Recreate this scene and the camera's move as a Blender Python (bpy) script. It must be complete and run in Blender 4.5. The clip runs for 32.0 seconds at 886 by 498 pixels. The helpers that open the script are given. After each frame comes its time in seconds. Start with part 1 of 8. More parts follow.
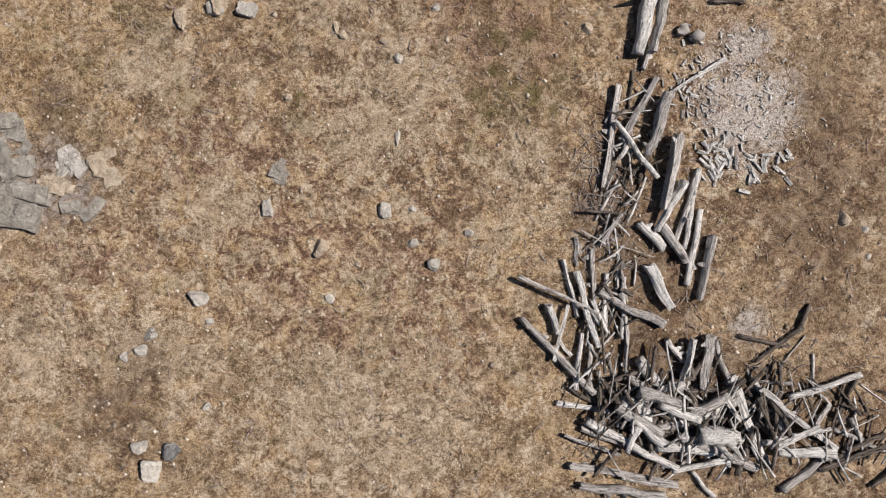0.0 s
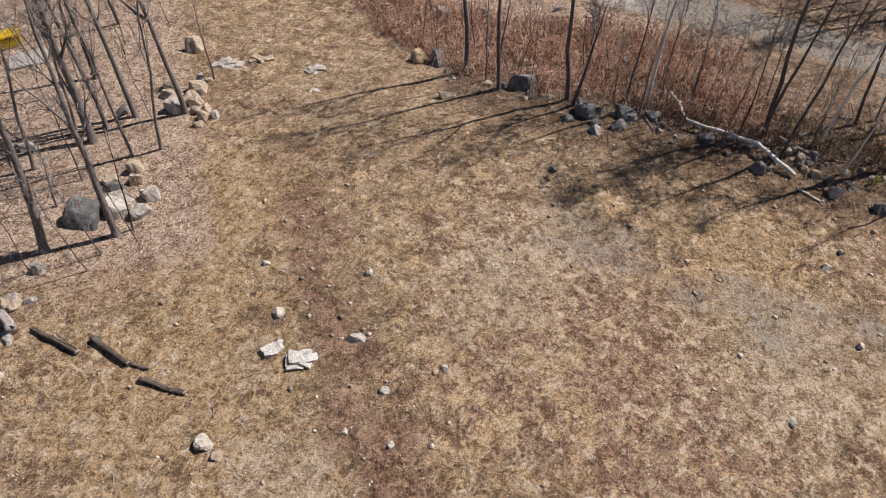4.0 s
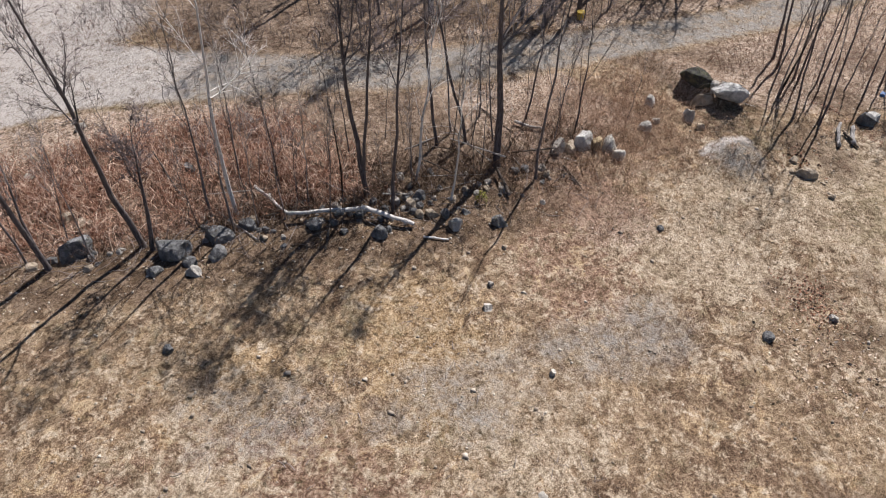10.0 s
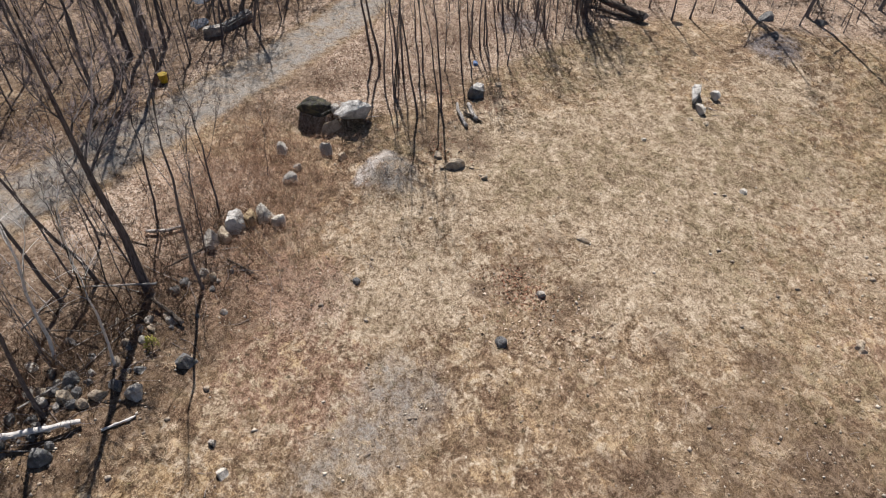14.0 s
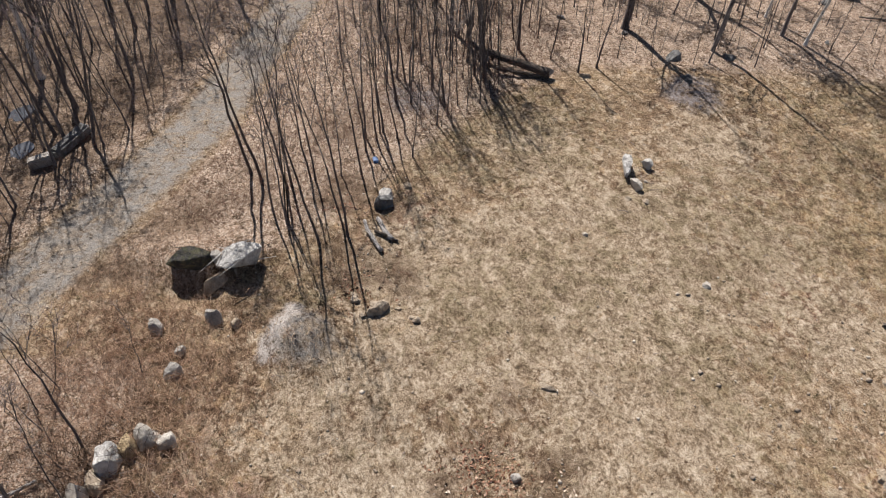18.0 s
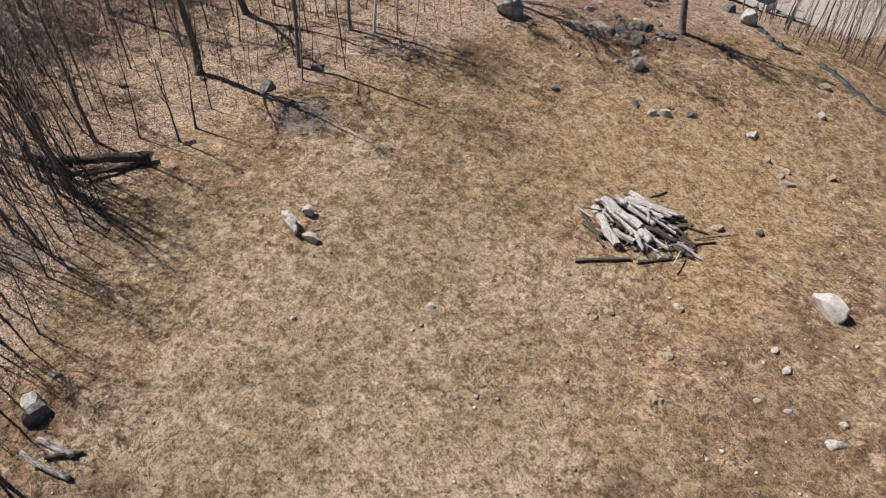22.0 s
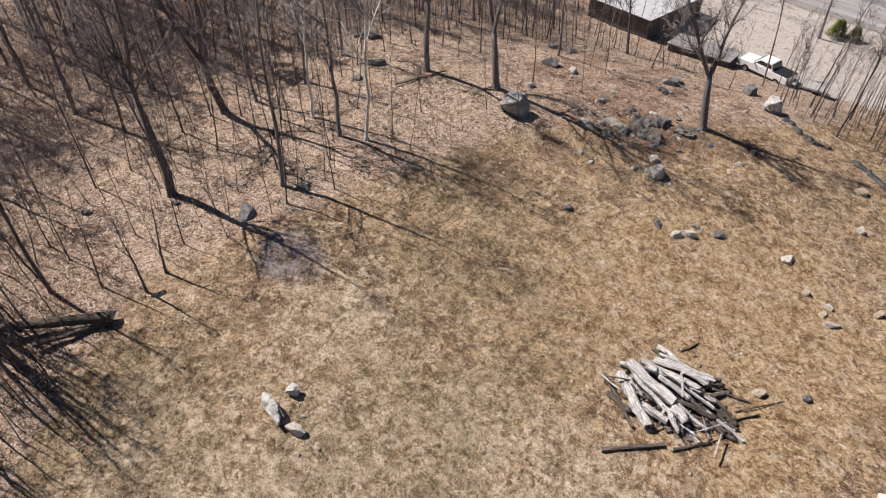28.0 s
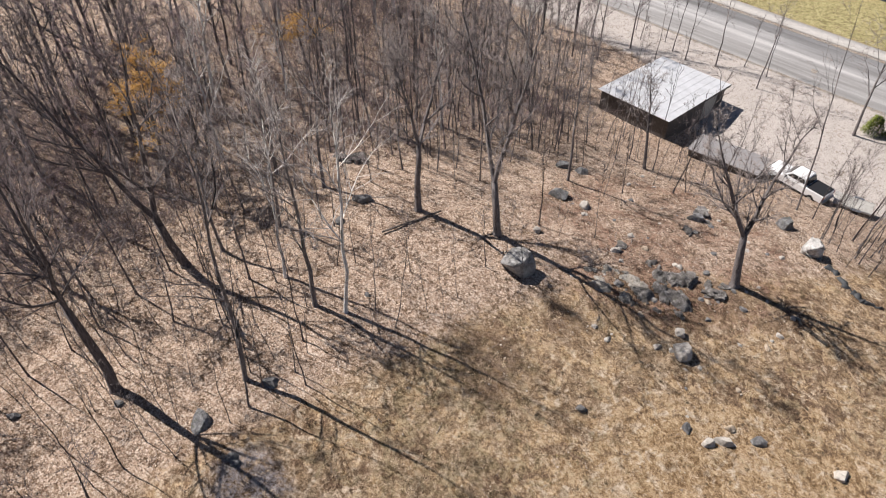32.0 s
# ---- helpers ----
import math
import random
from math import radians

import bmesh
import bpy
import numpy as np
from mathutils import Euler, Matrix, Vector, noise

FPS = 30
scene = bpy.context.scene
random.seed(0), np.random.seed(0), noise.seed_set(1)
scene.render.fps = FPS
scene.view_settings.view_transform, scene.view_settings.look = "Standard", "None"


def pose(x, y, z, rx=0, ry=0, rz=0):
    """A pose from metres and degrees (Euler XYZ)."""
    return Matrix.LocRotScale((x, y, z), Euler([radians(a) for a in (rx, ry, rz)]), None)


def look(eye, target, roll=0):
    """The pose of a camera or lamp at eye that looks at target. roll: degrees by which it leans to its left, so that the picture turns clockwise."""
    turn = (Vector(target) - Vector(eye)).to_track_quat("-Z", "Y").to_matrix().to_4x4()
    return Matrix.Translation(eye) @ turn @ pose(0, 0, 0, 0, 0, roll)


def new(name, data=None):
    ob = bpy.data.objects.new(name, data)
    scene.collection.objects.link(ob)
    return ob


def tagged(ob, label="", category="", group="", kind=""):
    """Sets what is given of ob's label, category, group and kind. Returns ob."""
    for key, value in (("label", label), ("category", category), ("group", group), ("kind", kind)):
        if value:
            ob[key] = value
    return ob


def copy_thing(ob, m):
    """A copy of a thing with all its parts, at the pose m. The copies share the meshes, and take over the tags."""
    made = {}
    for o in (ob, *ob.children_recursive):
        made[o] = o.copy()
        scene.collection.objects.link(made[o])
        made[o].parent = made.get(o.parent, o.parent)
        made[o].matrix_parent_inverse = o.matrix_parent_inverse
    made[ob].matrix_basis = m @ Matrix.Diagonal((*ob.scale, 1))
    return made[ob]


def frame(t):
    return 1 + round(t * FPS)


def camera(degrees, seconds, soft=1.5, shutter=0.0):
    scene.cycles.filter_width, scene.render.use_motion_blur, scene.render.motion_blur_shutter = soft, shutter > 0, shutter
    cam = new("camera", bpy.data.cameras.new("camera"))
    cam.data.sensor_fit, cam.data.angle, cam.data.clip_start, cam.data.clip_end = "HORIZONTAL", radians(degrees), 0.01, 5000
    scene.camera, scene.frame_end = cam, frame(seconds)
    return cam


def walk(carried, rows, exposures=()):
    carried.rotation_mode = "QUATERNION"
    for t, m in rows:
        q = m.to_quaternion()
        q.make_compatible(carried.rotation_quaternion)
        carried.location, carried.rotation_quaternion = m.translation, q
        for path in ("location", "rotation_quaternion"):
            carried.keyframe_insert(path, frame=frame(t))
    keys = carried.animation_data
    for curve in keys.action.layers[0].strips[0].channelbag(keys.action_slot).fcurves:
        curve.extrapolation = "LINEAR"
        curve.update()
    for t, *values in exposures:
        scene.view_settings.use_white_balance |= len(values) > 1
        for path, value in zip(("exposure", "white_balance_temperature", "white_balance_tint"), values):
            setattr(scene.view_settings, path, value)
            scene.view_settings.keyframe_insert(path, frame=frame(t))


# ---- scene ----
cam = camera(66.32, 32.0, soft=1.1)
PATH = (
    (0, pose(-0.000, -0.000, 26.000, -2.163, -0.351, -0.000)),
    (0.5, pose(-0.090, 0.234, 25.953, 0.892, -0.513, -0.119)),
    (1, pose(-0.134, 0.338, 25.911, 7.837, -0.528, -0.266)),
    (1.5, pose(-0.130, 0.441, 25.909, 14.842, -0.396, -0.424)),
    (2, pose(-0.154, 0.465, 25.870, 22.019, -0.343, -0.515)),
    (2.5, pose(-0.220, 0.450, 25.798, 29.177, -0.303, -0.657)),
    (3, pose(-0.294, 0.387, 25.656, 36.540, -0.257, -0.709)),
    (3.5, pose(-0.286, 0.302, 25.542, 43.286, -0.120, -0.702)),
    (4, pose(-0.054, 0.224, 25.500, 44.585, 0.032, -5.383)),
    (4.5, pose(0.028, 0.260, 25.479, 44.562, -0.078, -15.060)),
    (5, pose(-0.006, 0.278, 25.454, 44.605, -0.077, -21.601)),
    (5.5, pose(-0.073, 0.360, 25.423, 44.689, -0.129, -25.877)),
    (6, pose(-0.091, 0.582, 25.387, 44.790, -0.319, -28.755)),
    (6.5, pose(0.024, 1.025, 25.346, 44.882, -0.603, -31.106)),
    (7, pose(0.354, 1.766, 25.299, 44.940, -0.620, -33.798)),
    (7.5, pose(0.812, 2.709, 25.366, 44.847, -0.647, -36.031)),
    (8, pose(1.423, 3.694, 25.427, 44.856, -0.643, -37.039)),
    (8.5, pose(2.127, 4.778, 25.488, 44.929, -0.588, -38.777)),
    (9, pose(2.934, 5.884, 25.616, 45.000, -0.437, -41.315)),
    (9.5, pose(3.755, 6.935, 25.745, 45.085, -0.280, -42.936)),
    (10, pose(4.637, 7.907, 25.808, 45.239, -0.130, -44.766)),
    (10.5, pose(5.576, 8.824, 25.892, 45.333, -0.040, -49.180)),
    (11, pose(6.363, 9.463, 26.098, 45.212, 0.011, -57.945)),
    (11.5, pose(6.646, 9.843, 26.087, 45.161, -0.331, -68.582)),
    (12, pose(6.938, 10.055, 26.044, 45.235, -0.429, -75.420)),
    (12.5, pose(7.407, 10.252, 26.007, 45.247, -0.418, -78.704)),
    (13, pose(8.035, 10.487, 25.920, 45.333, -0.354, -81.014)),
    (13.5, pose(8.851, 10.790, 25.877, 45.313, -0.358, -81.236)),
    (14, pose(9.884, 11.094, 25.855, 45.324, -0.321, -81.360)),
    (14.5, pose(10.994, 11.464, 25.847, 45.466, -0.350, -81.525)),
    (15, pose(12.257, 11.815, 25.898, 45.545, -0.197, -81.569)),
    (15.5, pose(13.632, 12.156, 25.992, 45.557, -0.126, -81.547)),
    (16, pose(15.076, 12.495, 26.110, 45.500, -0.202, -81.513)),
    (16.5, pose(16.548, 12.840, 26.234, 45.368, -0.363, -81.523)),
    (17, pose(18.005, 13.200, 26.346, 45.159, -0.347, -81.630)),
    (17.5, pose(19.379, 13.349, 26.457, 45.032, -0.180, -82.171)),
    (18, pose(20.472, 13.430, 26.541, 45.074, -0.100, -93.837)),
    (18.5, pose(21.347, 13.768, 26.561, 45.242, -0.389, -109.007)),
    (19, pose(22.331, 14.016, 26.522, 45.280, -0.498, -113.913)),
    (19.5, pose(23.042, 13.977, 26.487, 45.289, -0.413, -116.570)),
    (20, pose(23.914, 13.934, 26.353, 45.309, -0.463, -124.102)),
    (20.5, pose(24.647, 13.896, 26.325, 45.286, -0.460, -124.802)),
    (21, pose(25.365, 13.732, 26.317, 45.259, -0.434, -125.894)),
    (21.5, pose(26.093, 13.442, 26.351, 45.229, -0.418, -130.929)),
    (22, pose(26.964, 13.154, 26.396, 45.163, -0.419, -133.831)),
    (22.5, pose(27.730, 12.650, 26.398, 45.200, -0.261, -134.068)),
    (23, pose(28.621, 12.051, 26.265, 45.201, -0.220, -134.246)),
    (23.5, pose(29.498, 11.317, 26.116, 45.227, -0.189, -134.381)),
    (24, pose(30.425, 10.622, 25.914, 45.230, -0.184, -134.411)),
    (24.5, pose(31.412, 9.793, 25.738, 45.228, -0.204, -134.429)),
    (25, pose(32.375, 8.943, 25.670, 45.208, -0.222, -134.468)),
    (25.5, pose(33.052, 8.267, 25.776, 45.255, -0.255, -134.475)),
    (26, pose(33.372, 7.911, 26.235, 45.255, -0.150, -134.485)),
    (26.5, pose(33.504, 7.721, 26.932, 45.232, -0.105, -134.503)),
    (27, pose(33.617, 7.540, 27.750, 45.211, -0.170, -134.537)),
    (27.5, pose(33.879, 7.214, 28.575, 45.217, -0.288, -134.592)),
    (28, pose(34.460, 6.588, 29.290, 45.274, -0.232, -134.675)),
    (28.5, pose(35.356, 5.594, 29.865, 45.200, -0.208, -134.767)),
    (29, pose(36.530, 4.417, 30.277, 45.171, -0.245, -134.885)),
    (29.5, pose(37.899, 3.155, 30.831, 45.159, -0.299, -135.012)),
    (30, pose(39.273, 1.818, 31.473, 45.165, -0.308, -135.056)),
    (30.5, pose(40.633, 0.512, 32.085, 45.265, -0.361, -135.093)),
    (31, pose(41.893, -0.786, 32.393, 45.452, -0.369, -133.707)),
    (31.5, pose(42.688, -1.925, 32.668, 45.459, -0.273, -133.530)),
    (32, pose(43.068, -2.925, 32.709, 45.575, -0.151, -134.309)),
)
walk(cam, PATH, exposures=((0, 0.08, 6600, 10.5), (1, 0.13, 6650, 11.5), (2, 0.13, 6720, 13), (3, 0.14, 6720, 14), (4.5, 0.22, 6560, 13), (7, 0.32, 6380, 11), (9, 0.40, 6270, 10.5), (11, 0.42, 6200, 11), (12, 0.44, 6280, 10), (14, 0.38, 6400, 9.5), (17, 0.33, 6450, 9.5), (19, 0.26, 6520, 11), (21, 0.18, 6620, 11.5), (24, 0.16, 6740, 13), (28, 0.34, 6560, 13), (30, 0.36, 6450, 12), (32, 0.48, 6430, 11.5)))

# ---- daylight: a clear spring noon, sun in the east-north-east of the plan ----
SUN_TURN, SUN_UP = 15.0, 50.0
world = bpy.data.worlds.new("world")
scene.world = world
world.use_nodes = True
wn = world.node_tree.nodes
sky = wn.new("ShaderNodeTexSky")
sky.sky_type = "NISHITA"
sky.sun_disc = False
sky.sun_elevation = radians(SUN_UP)
sky.sun_rotation = radians(90 - SUN_TURN)
sky.air_density, sky.dust_density = 0.6, 0.3
wn["Background"].inputs[1].default_value = 0.05
world.node_tree.links.new(sky.outputs[0], wn["Background"].inputs[0])
sun_data = bpy.data.lights.new("sun", "SUN")
sun_data.energy, sun_data.angle, sun_data.color = 5.0, radians(0.55), (1.0, 0.928, 0.862)
sun = new("sun", sun_data)
toward = Vector((math.cos(radians(SUN_TURN)) * math.cos(radians(SUN_UP)), math.sin(radians(SUN_TURN)) * math.cos(radians(SUN_UP)), math.sin(radians(SUN_UP))))
sun.matrix_world = look(toward * 80, (0, 0, 0))
scene.view_settings.exposure = 0.36

rng = np.random.default_rng(7)


# ---- materials ----
class Mat:
    """A small node-graph writer for one material."""

    def __init__(self, name, rough=0.9, metal=0.0, spec=0.3):
        self.m = bpy.data.materials.new(name)
        self.m.use_nodes = True
        self.t = self.m.node_tree
        self.p = self.t.nodes["Principled BSDF"]
        self.p.inputs["Roughness"].default_value = rough
        self.p.inputs["Metallic"].default_value = metal
        self.p.inputs["Specular IOR Level"].default_value = spec
        self.co = self.t.nodes.new("ShaderNodeNewGeometry").outputs["Position"]

    def own(self):
        self.co = self.t.nodes.new("ShaderNodeTexCoord").outputs["Object"]
        return self

    def link(self, a, b):
        self.t.links.new(a, b)

    def stretch(self, v, scale):
        n = self.t.nodes.new("ShaderNodeMapping")
        n.inputs["Scale"].default_value = scale
        self.link(v, n.inputs["Vector"])
        return n.outputs[0]

    def noise(self, scale, detail=4, rough=0.6, co=None, warp=0.0):
        n = self.t.nodes.new("ShaderNodeTexNoise")
        n.inputs["Scale"].default_value, n.inputs["Detail"].default_value = scale, detail
        n.inputs["Roughness"].default_value, n.inputs["Distortion"].default_value = rough, warp
        self.link(co or self.co, n.inputs["Vector"])
        return n.outputs[0]

    def cells(self, scale, out="Distance", co=None):
        n = self.t.nodes.new("ShaderNodeTexVoronoi")
        n.inputs["Scale"].default_value = scale
        self.link(co or self.co, n.inputs["Vector"])
        return n.outputs[out]

    def ramp(self, v, *stops):
        n = self.t.nodes.new("ShaderNodeValToRGB")
        e = n.color_ramp.elements
        while len(e) < len(stops):
            e.new(0.5)
        for el, (at, c) in zip(e, stops):
            el.position = at
            el.color = (*((c,) * 3 if isinstance(c, (int, float)) else c), 1)
        self.link(v, n.inputs[0])
        return n.outputs[0]

    def mix(self, f, a, b, mode="MIX"):
        n = self.t.nodes.new("ShaderNodeMix")
        n.data_type, n.blend_type = "RGBA", mode
        for sock, v in ((n.inputs[0], f), (n.inputs[6], a), (n.inputs[7], b)):
            if isinstance(v, (int, float)):
                sock.default_value = v
            elif isinstance(v, tuple):
                sock.default_value = (*v, 1)
            else:
                self.link(v, sock)
        return n.outputs[2]

    def math(self, op, a, b=0.0, clamp=False):
        n = self.t.nodes.new("ShaderNodeMath")
        n.operation, n.use_clamp = op, clamp
        for sock, v in zip(n.inputs, (a, b)):
            if isinstance(v, (int, float)):
                sock.default_value = v
            else:
                self.link(v, sock)
        return n.outputs[0]

    def attr(self, name):
        n = self.t.nodes.new("ShaderNodeAttribute")
        n.attribute_name = name
        s = self.t.nodes.new("ShaderNodeSeparateColor")
        self.link(n.outputs["Color"], s.inputs[0])
        return s.outputs

    def each(self):
        return self.t.nodes.new("ShaderNodeObjectInfo").outputs["Random"]

    def island(self):
        return self.t.nodes.new("ShaderNodeNewGeometry").outputs["Random Per Island"]

    def colour(self, c):
        if isinstance(c, tuple):
            self.p.inputs["Base Color"].default_value = (*c, 1)
        else:
            self.link(c, self.p.inputs["Base Color"])
        return self

    def bump(self, h, dist=0.02, strength=0.6):
        n = self.t.nodes.new("ShaderNodeBump")
        n.inputs["Strength"].default_value, n.inputs["Distance"].default_value = strength, dist
        self.link(h, n.inputs["Height"])
        self.link(n.outputs[0], self.p.inputs["Normal"])
        return self


def ground_material():
    m = Mat("meadow_soil", 0.97, spec=0.1)
    lay = m.stretch(m.co, (1.0, 1.5, 1.0))
    mid, clump = m.noise(0.9, 5, 0.6, warp=0.8), m.noise(2.0, 4, 0.6, warp=1.2)
    fine, speck = m.noise(8, 5, 0.68, warp=0.6), m.noise(30, 4, 0.7, warp=0.4)
    fibre = m.noise(3.4, 5, 0.68, lay, 2.4)
    tuft = 0.5
    for v, k in ((mid, 0.40), (clump, 0.80), (fibre, 0.62), (fine, 0.74), (speck, 0.76)):
        tuft = m.math("ADD", tuft, m.math("MULTIPLY", m.math("SUBTRACT", v, 0.5), k))
    turf, hue, tint = m.attr("turf"), m.attr("hue"), m.attr("tint")

    def shade(*stops):
        dark, low, high, light = stops
        return m.ramp(tuft, (0.32, tuple(0.74 * v for v in dark)), (0.44, low), (0.535, high), (0.67, tuple(1.08 * v for v in light)))

    def patch(v, scale, lo, hi, much, rough=1.0):
        """A cover that comes and goes in ragged patches where its weight is high."""
        n = m.math("MULTIPLY", m.math("SUBTRACT", m.noise(scale, 6, 0.66, warp=0.8), 0.5), rough * 3.2)
        n = m.math("ADD", n, m.math("MULTIPLY", m.math("SUBTRACT", tuft, 0.5), 0.9))
        return m.ramp(m.math("ADD", v, n), (lo, 0.0), (hi, much))

    straw = shade((0.130, 0.084, 0.050), (0.228, 0.156, 0.096), (0.318, 0.229, 0.146), (0.455, 0.358, 0.252))
    thatch = shade((0.062, 0.036, 0.022), (0.130, 0.080, 0.051), (0.205, 0.134, 0.087), (0.315, 0.225, 0.156))
    pale = shade((0.175, 0.124, 0.080), (0.300, 0.226, 0.153), (0.425, 0.335, 0.240), (0.585, 0.490, 0.378))
    rosy = shade((0.100, 0.053, 0.035), (0.190, 0.112, 0.076), (0.290, 0.186, 0.132), (0.430, 0.312, 0.236))
    gold = shade((0.140, 0.080, 0.036), (0.265, 0.172, 0.090), (0.390, 0.272, 0.156), (0.535, 0.410, 0.264))
    olive = shade((0.056, 0.042, 0.021), (0.130, 0.100, 0.054), (0.220, 0.172, 0.100), (0.345, 0.280, 0.178))
    base = m.mix(patch(m.math("MULTIPLY", m.math("SUBTRACT", 0.62, turf[0]), 1.2), 1.0, 0.06, 0.56, 0.9, 1.1), straw, thatch)
    base = m.mix(patch(m.math("MULTIPLY", hue[0], 0.80), 0.9, 0.20, 0.54, 0.95, 1.1), base, rosy)
    base = m.mix(patch(m.math("MULTIPLY", hue[2], 0.80), 0.9, 0.20, 0.54, 0.95, 1.1), base, gold)
    base = m.mix(patch(m.math("MULTIPLY", tint[0], 0.80), 1.2, 0.18, 0.50, 1.0, 1.2), base, pale)
    base = m.mix(patch(m.math("MULTIPLY", hue[1], 0.56), 1.1, 0.26, 0.78, 0.75, 1.2), base, olive)
    base = m.mix(m.ramp(m.noise(2.6, 6, 0.74, warp=1.0), (0.36, 0.7), (0.45, 0.0)), base, (0.085, 0.053, 0.034))
    one, two = m.attr("cover_a"), m.attr("cover_b")
    edge = m.math("ADD", m.math("MULTIPLY", m.math("SUBTRACT", tuft, 0.5), 1.6), m.math("MULTIPLY", m.math("SUBTRACT", m.noise(1.4, 7, 0.72, warp=1.0), 0.5), 2.4))

    def soft(v, rough=1.4):
        return m.ramp(m.math("ADD", v, m.math("MULTIPLY", edge, m.math("MULTIPLY", v, rough)), True), (0.22, 0.0), (0.85, 1.0))

    grit = m.ramp(m.math("ADD", m.math("MULTIPLY", fine, 0.5), m.math("MULTIPLY", speck, 0.5)), (0.36, (0.180, 0.168, 0.154)), (0.5, (0.290, 0.274, 0.254)), (0.66, (0.425, 0.405, 0.380)))
    grit = m.mix(m.ramp(m.noise(1.1, 6, 0.68, warp=0.8), (0.44, 0.0), (0.64, 0.60)), grit, straw)
    base = m.mix(soft(one[0], 1.1), base, grit)
    sep = m.t.nodes.new("ShaderNodeSeparateColor")
    m.link(m.cells(13, "Color"), sep.inputs[0])
    litter = m.ramp(sep.outputs[0], (0.0, (0.19, 0.125, 0.088)), (0.3, (0.385, 0.280, 0.208)), (0.65, (0.53, 0.412, 0.322)), (1.0, (0.70, 0.600, 0.505)))
    litter = m.mix(m.ramp(tuft, (0.38, 0.85), (0.50, 0.0)), litter, (0.070, 0.043, 0.030))
    litter = m.mix(m.ramp(m.noise(0.7, 6, 0.7, warp=0.9), (0.50, 0.0), (0.66, 0.42)), litter, (0.125, 0.080, 0.056))
    base = m.mix(soft(one[1]), base, litter)
    soil = m.ramp(tuft, (0.36, (0.032, 0.020, 0.013)), (0.5, (0.104, 0.067, 0.044)), (0.66, (0.260, 0.190, 0.136)))
    base = m.mix(soft(one[2], 2.4), base, soil)
    rust = m.ramp(tuft, (0.36, (0.032, 0.016, 0.011)), (0.5, (0.140, 0.078, 0.055)), (0.66, (0.36, 0.24, 0.175)))
    base = m.mix(soft(tint[1], 2.6), base, rust)
    dust = m.ramp(m.math("ADD", m.math("MULTIPLY", fine, 0.6), m.math("MULTIPLY", speck, 0.4)), (0.34, (0.37, 0.332, 0.302)), (0.66, (0.62, 0.575, 0.540)))
    base = m.mix(soft(two[0], 1.3), base, dust)
    slab = m.ramp(tuft, (0.34, (0.115, 0.102, 0.106)), (0.66, (0.32, 0.293, 0.297)))
    base = m.mix(soft(two[1]), base, slab)
    lawn = m.ramp(tuft, (0.40, (0.20, 0.18, 0.075)), (0.60, (0.46, 0.41, 0.21)))
    base = m.mix(soft(two[2]), base, lawn)
    # scattered dark tussock hearts, tuft shadow put into colour, and bright bits of straw
    knot = m.t.nodes.new("ShaderNodeSeparateColor")
    m.link(m.cells(1.5, "Color"), knot.inputs[0])
    spot = m.math("ADD", m.cells(1.5), m.math("MULTIPLY", m.math("SUBTRACT", fine, 0.5), 0.6))
    spot = m.math("MULTIPLY", m.ramp(spot, (0.07, 0.85), (0.20, 0.0)), m.ramp(knot.outputs[1], (0.55, 0.0), (0.60, 1.0)))
    base = m.mix(spot, base, (0.060, 0.046, 0.028))
    base = m.mix(m.ramp(m.noise(21, 4, 0.78), (0.57, 0.0), (0.66, 0.65)), base, (0.52, 0.430, 0.320))
    base = m.mix(m.ramp(m.noise(17, 5, 0.80, warp=0.6), (0.37, 0.85), (0.45, 0.0)), base, (0.045, 0.030, 0.020))
    m.colour(base)
    h = m.math("ADD", m.math("MULTIPLY", clump, 0.6), m.math("MULTIPLY", fine, 0.45))
    h = m.math("ADD", h, m.math("MULTIPLY", fibre, 0.45))
    m.bump(m.math("ADD", h, m.math("MULTIPLY", speck, 0.22)), 0.12, 1.0)
    return m.m


def rock_material(name, dark, mid, light, moss=0.0):
    m = Mat(name, 0.88, spec=0.25).own()
    each = m.each()
    big, fine = m.noise(2.2, 5, 0.65, warp=0.5), m.noise(22, 5, 0.75)
    c = m.ramp(big, (0.32, dark), (0.50, mid), (0.68, light))
    c = m.mix(m.ramp(fine, (0.30, 0.5), (0.48, 0.0)), c, tuple(0.55 * v for v in dark))
    c = m.mix(m.ramp(m.noise(7, 3), (0.60, 0.0), (0.68, 0.5)), c, tuple(min(0.8, 1.35 * v) for v in light))
    crack = m.noise(3.2, 3, 0.5, warp=2.5)
    seam = m.ramp(m.math("ABSOLUTE", m.math("SUBTRACT", crack, 0.5)), (0.0, 1.0), (0.022, 0.0))
    c = m.mix(m.math("MULTIPLY", seam, 0.4), c, tuple(0.45 * v for v in dark))
    if moss:
        c = m.mix(m.ramp(m.noise(4, 5), (0.52, 0.0), (0.62, moss)), c, (0.09, 0.10, 0.045))
    c = m.mix(m.math("MULTIPLY", each, 0.3), c, tuple(0.75 * v for v in mid))
    m.colour(c)
    return m.bump(m.math("SUBTRACT", m.math("ADD", big, m.math("MULTIPLY", fine, 0.5)), m.math("MULTIPLY", seam, 0.4)), 0.08, 1.0).m


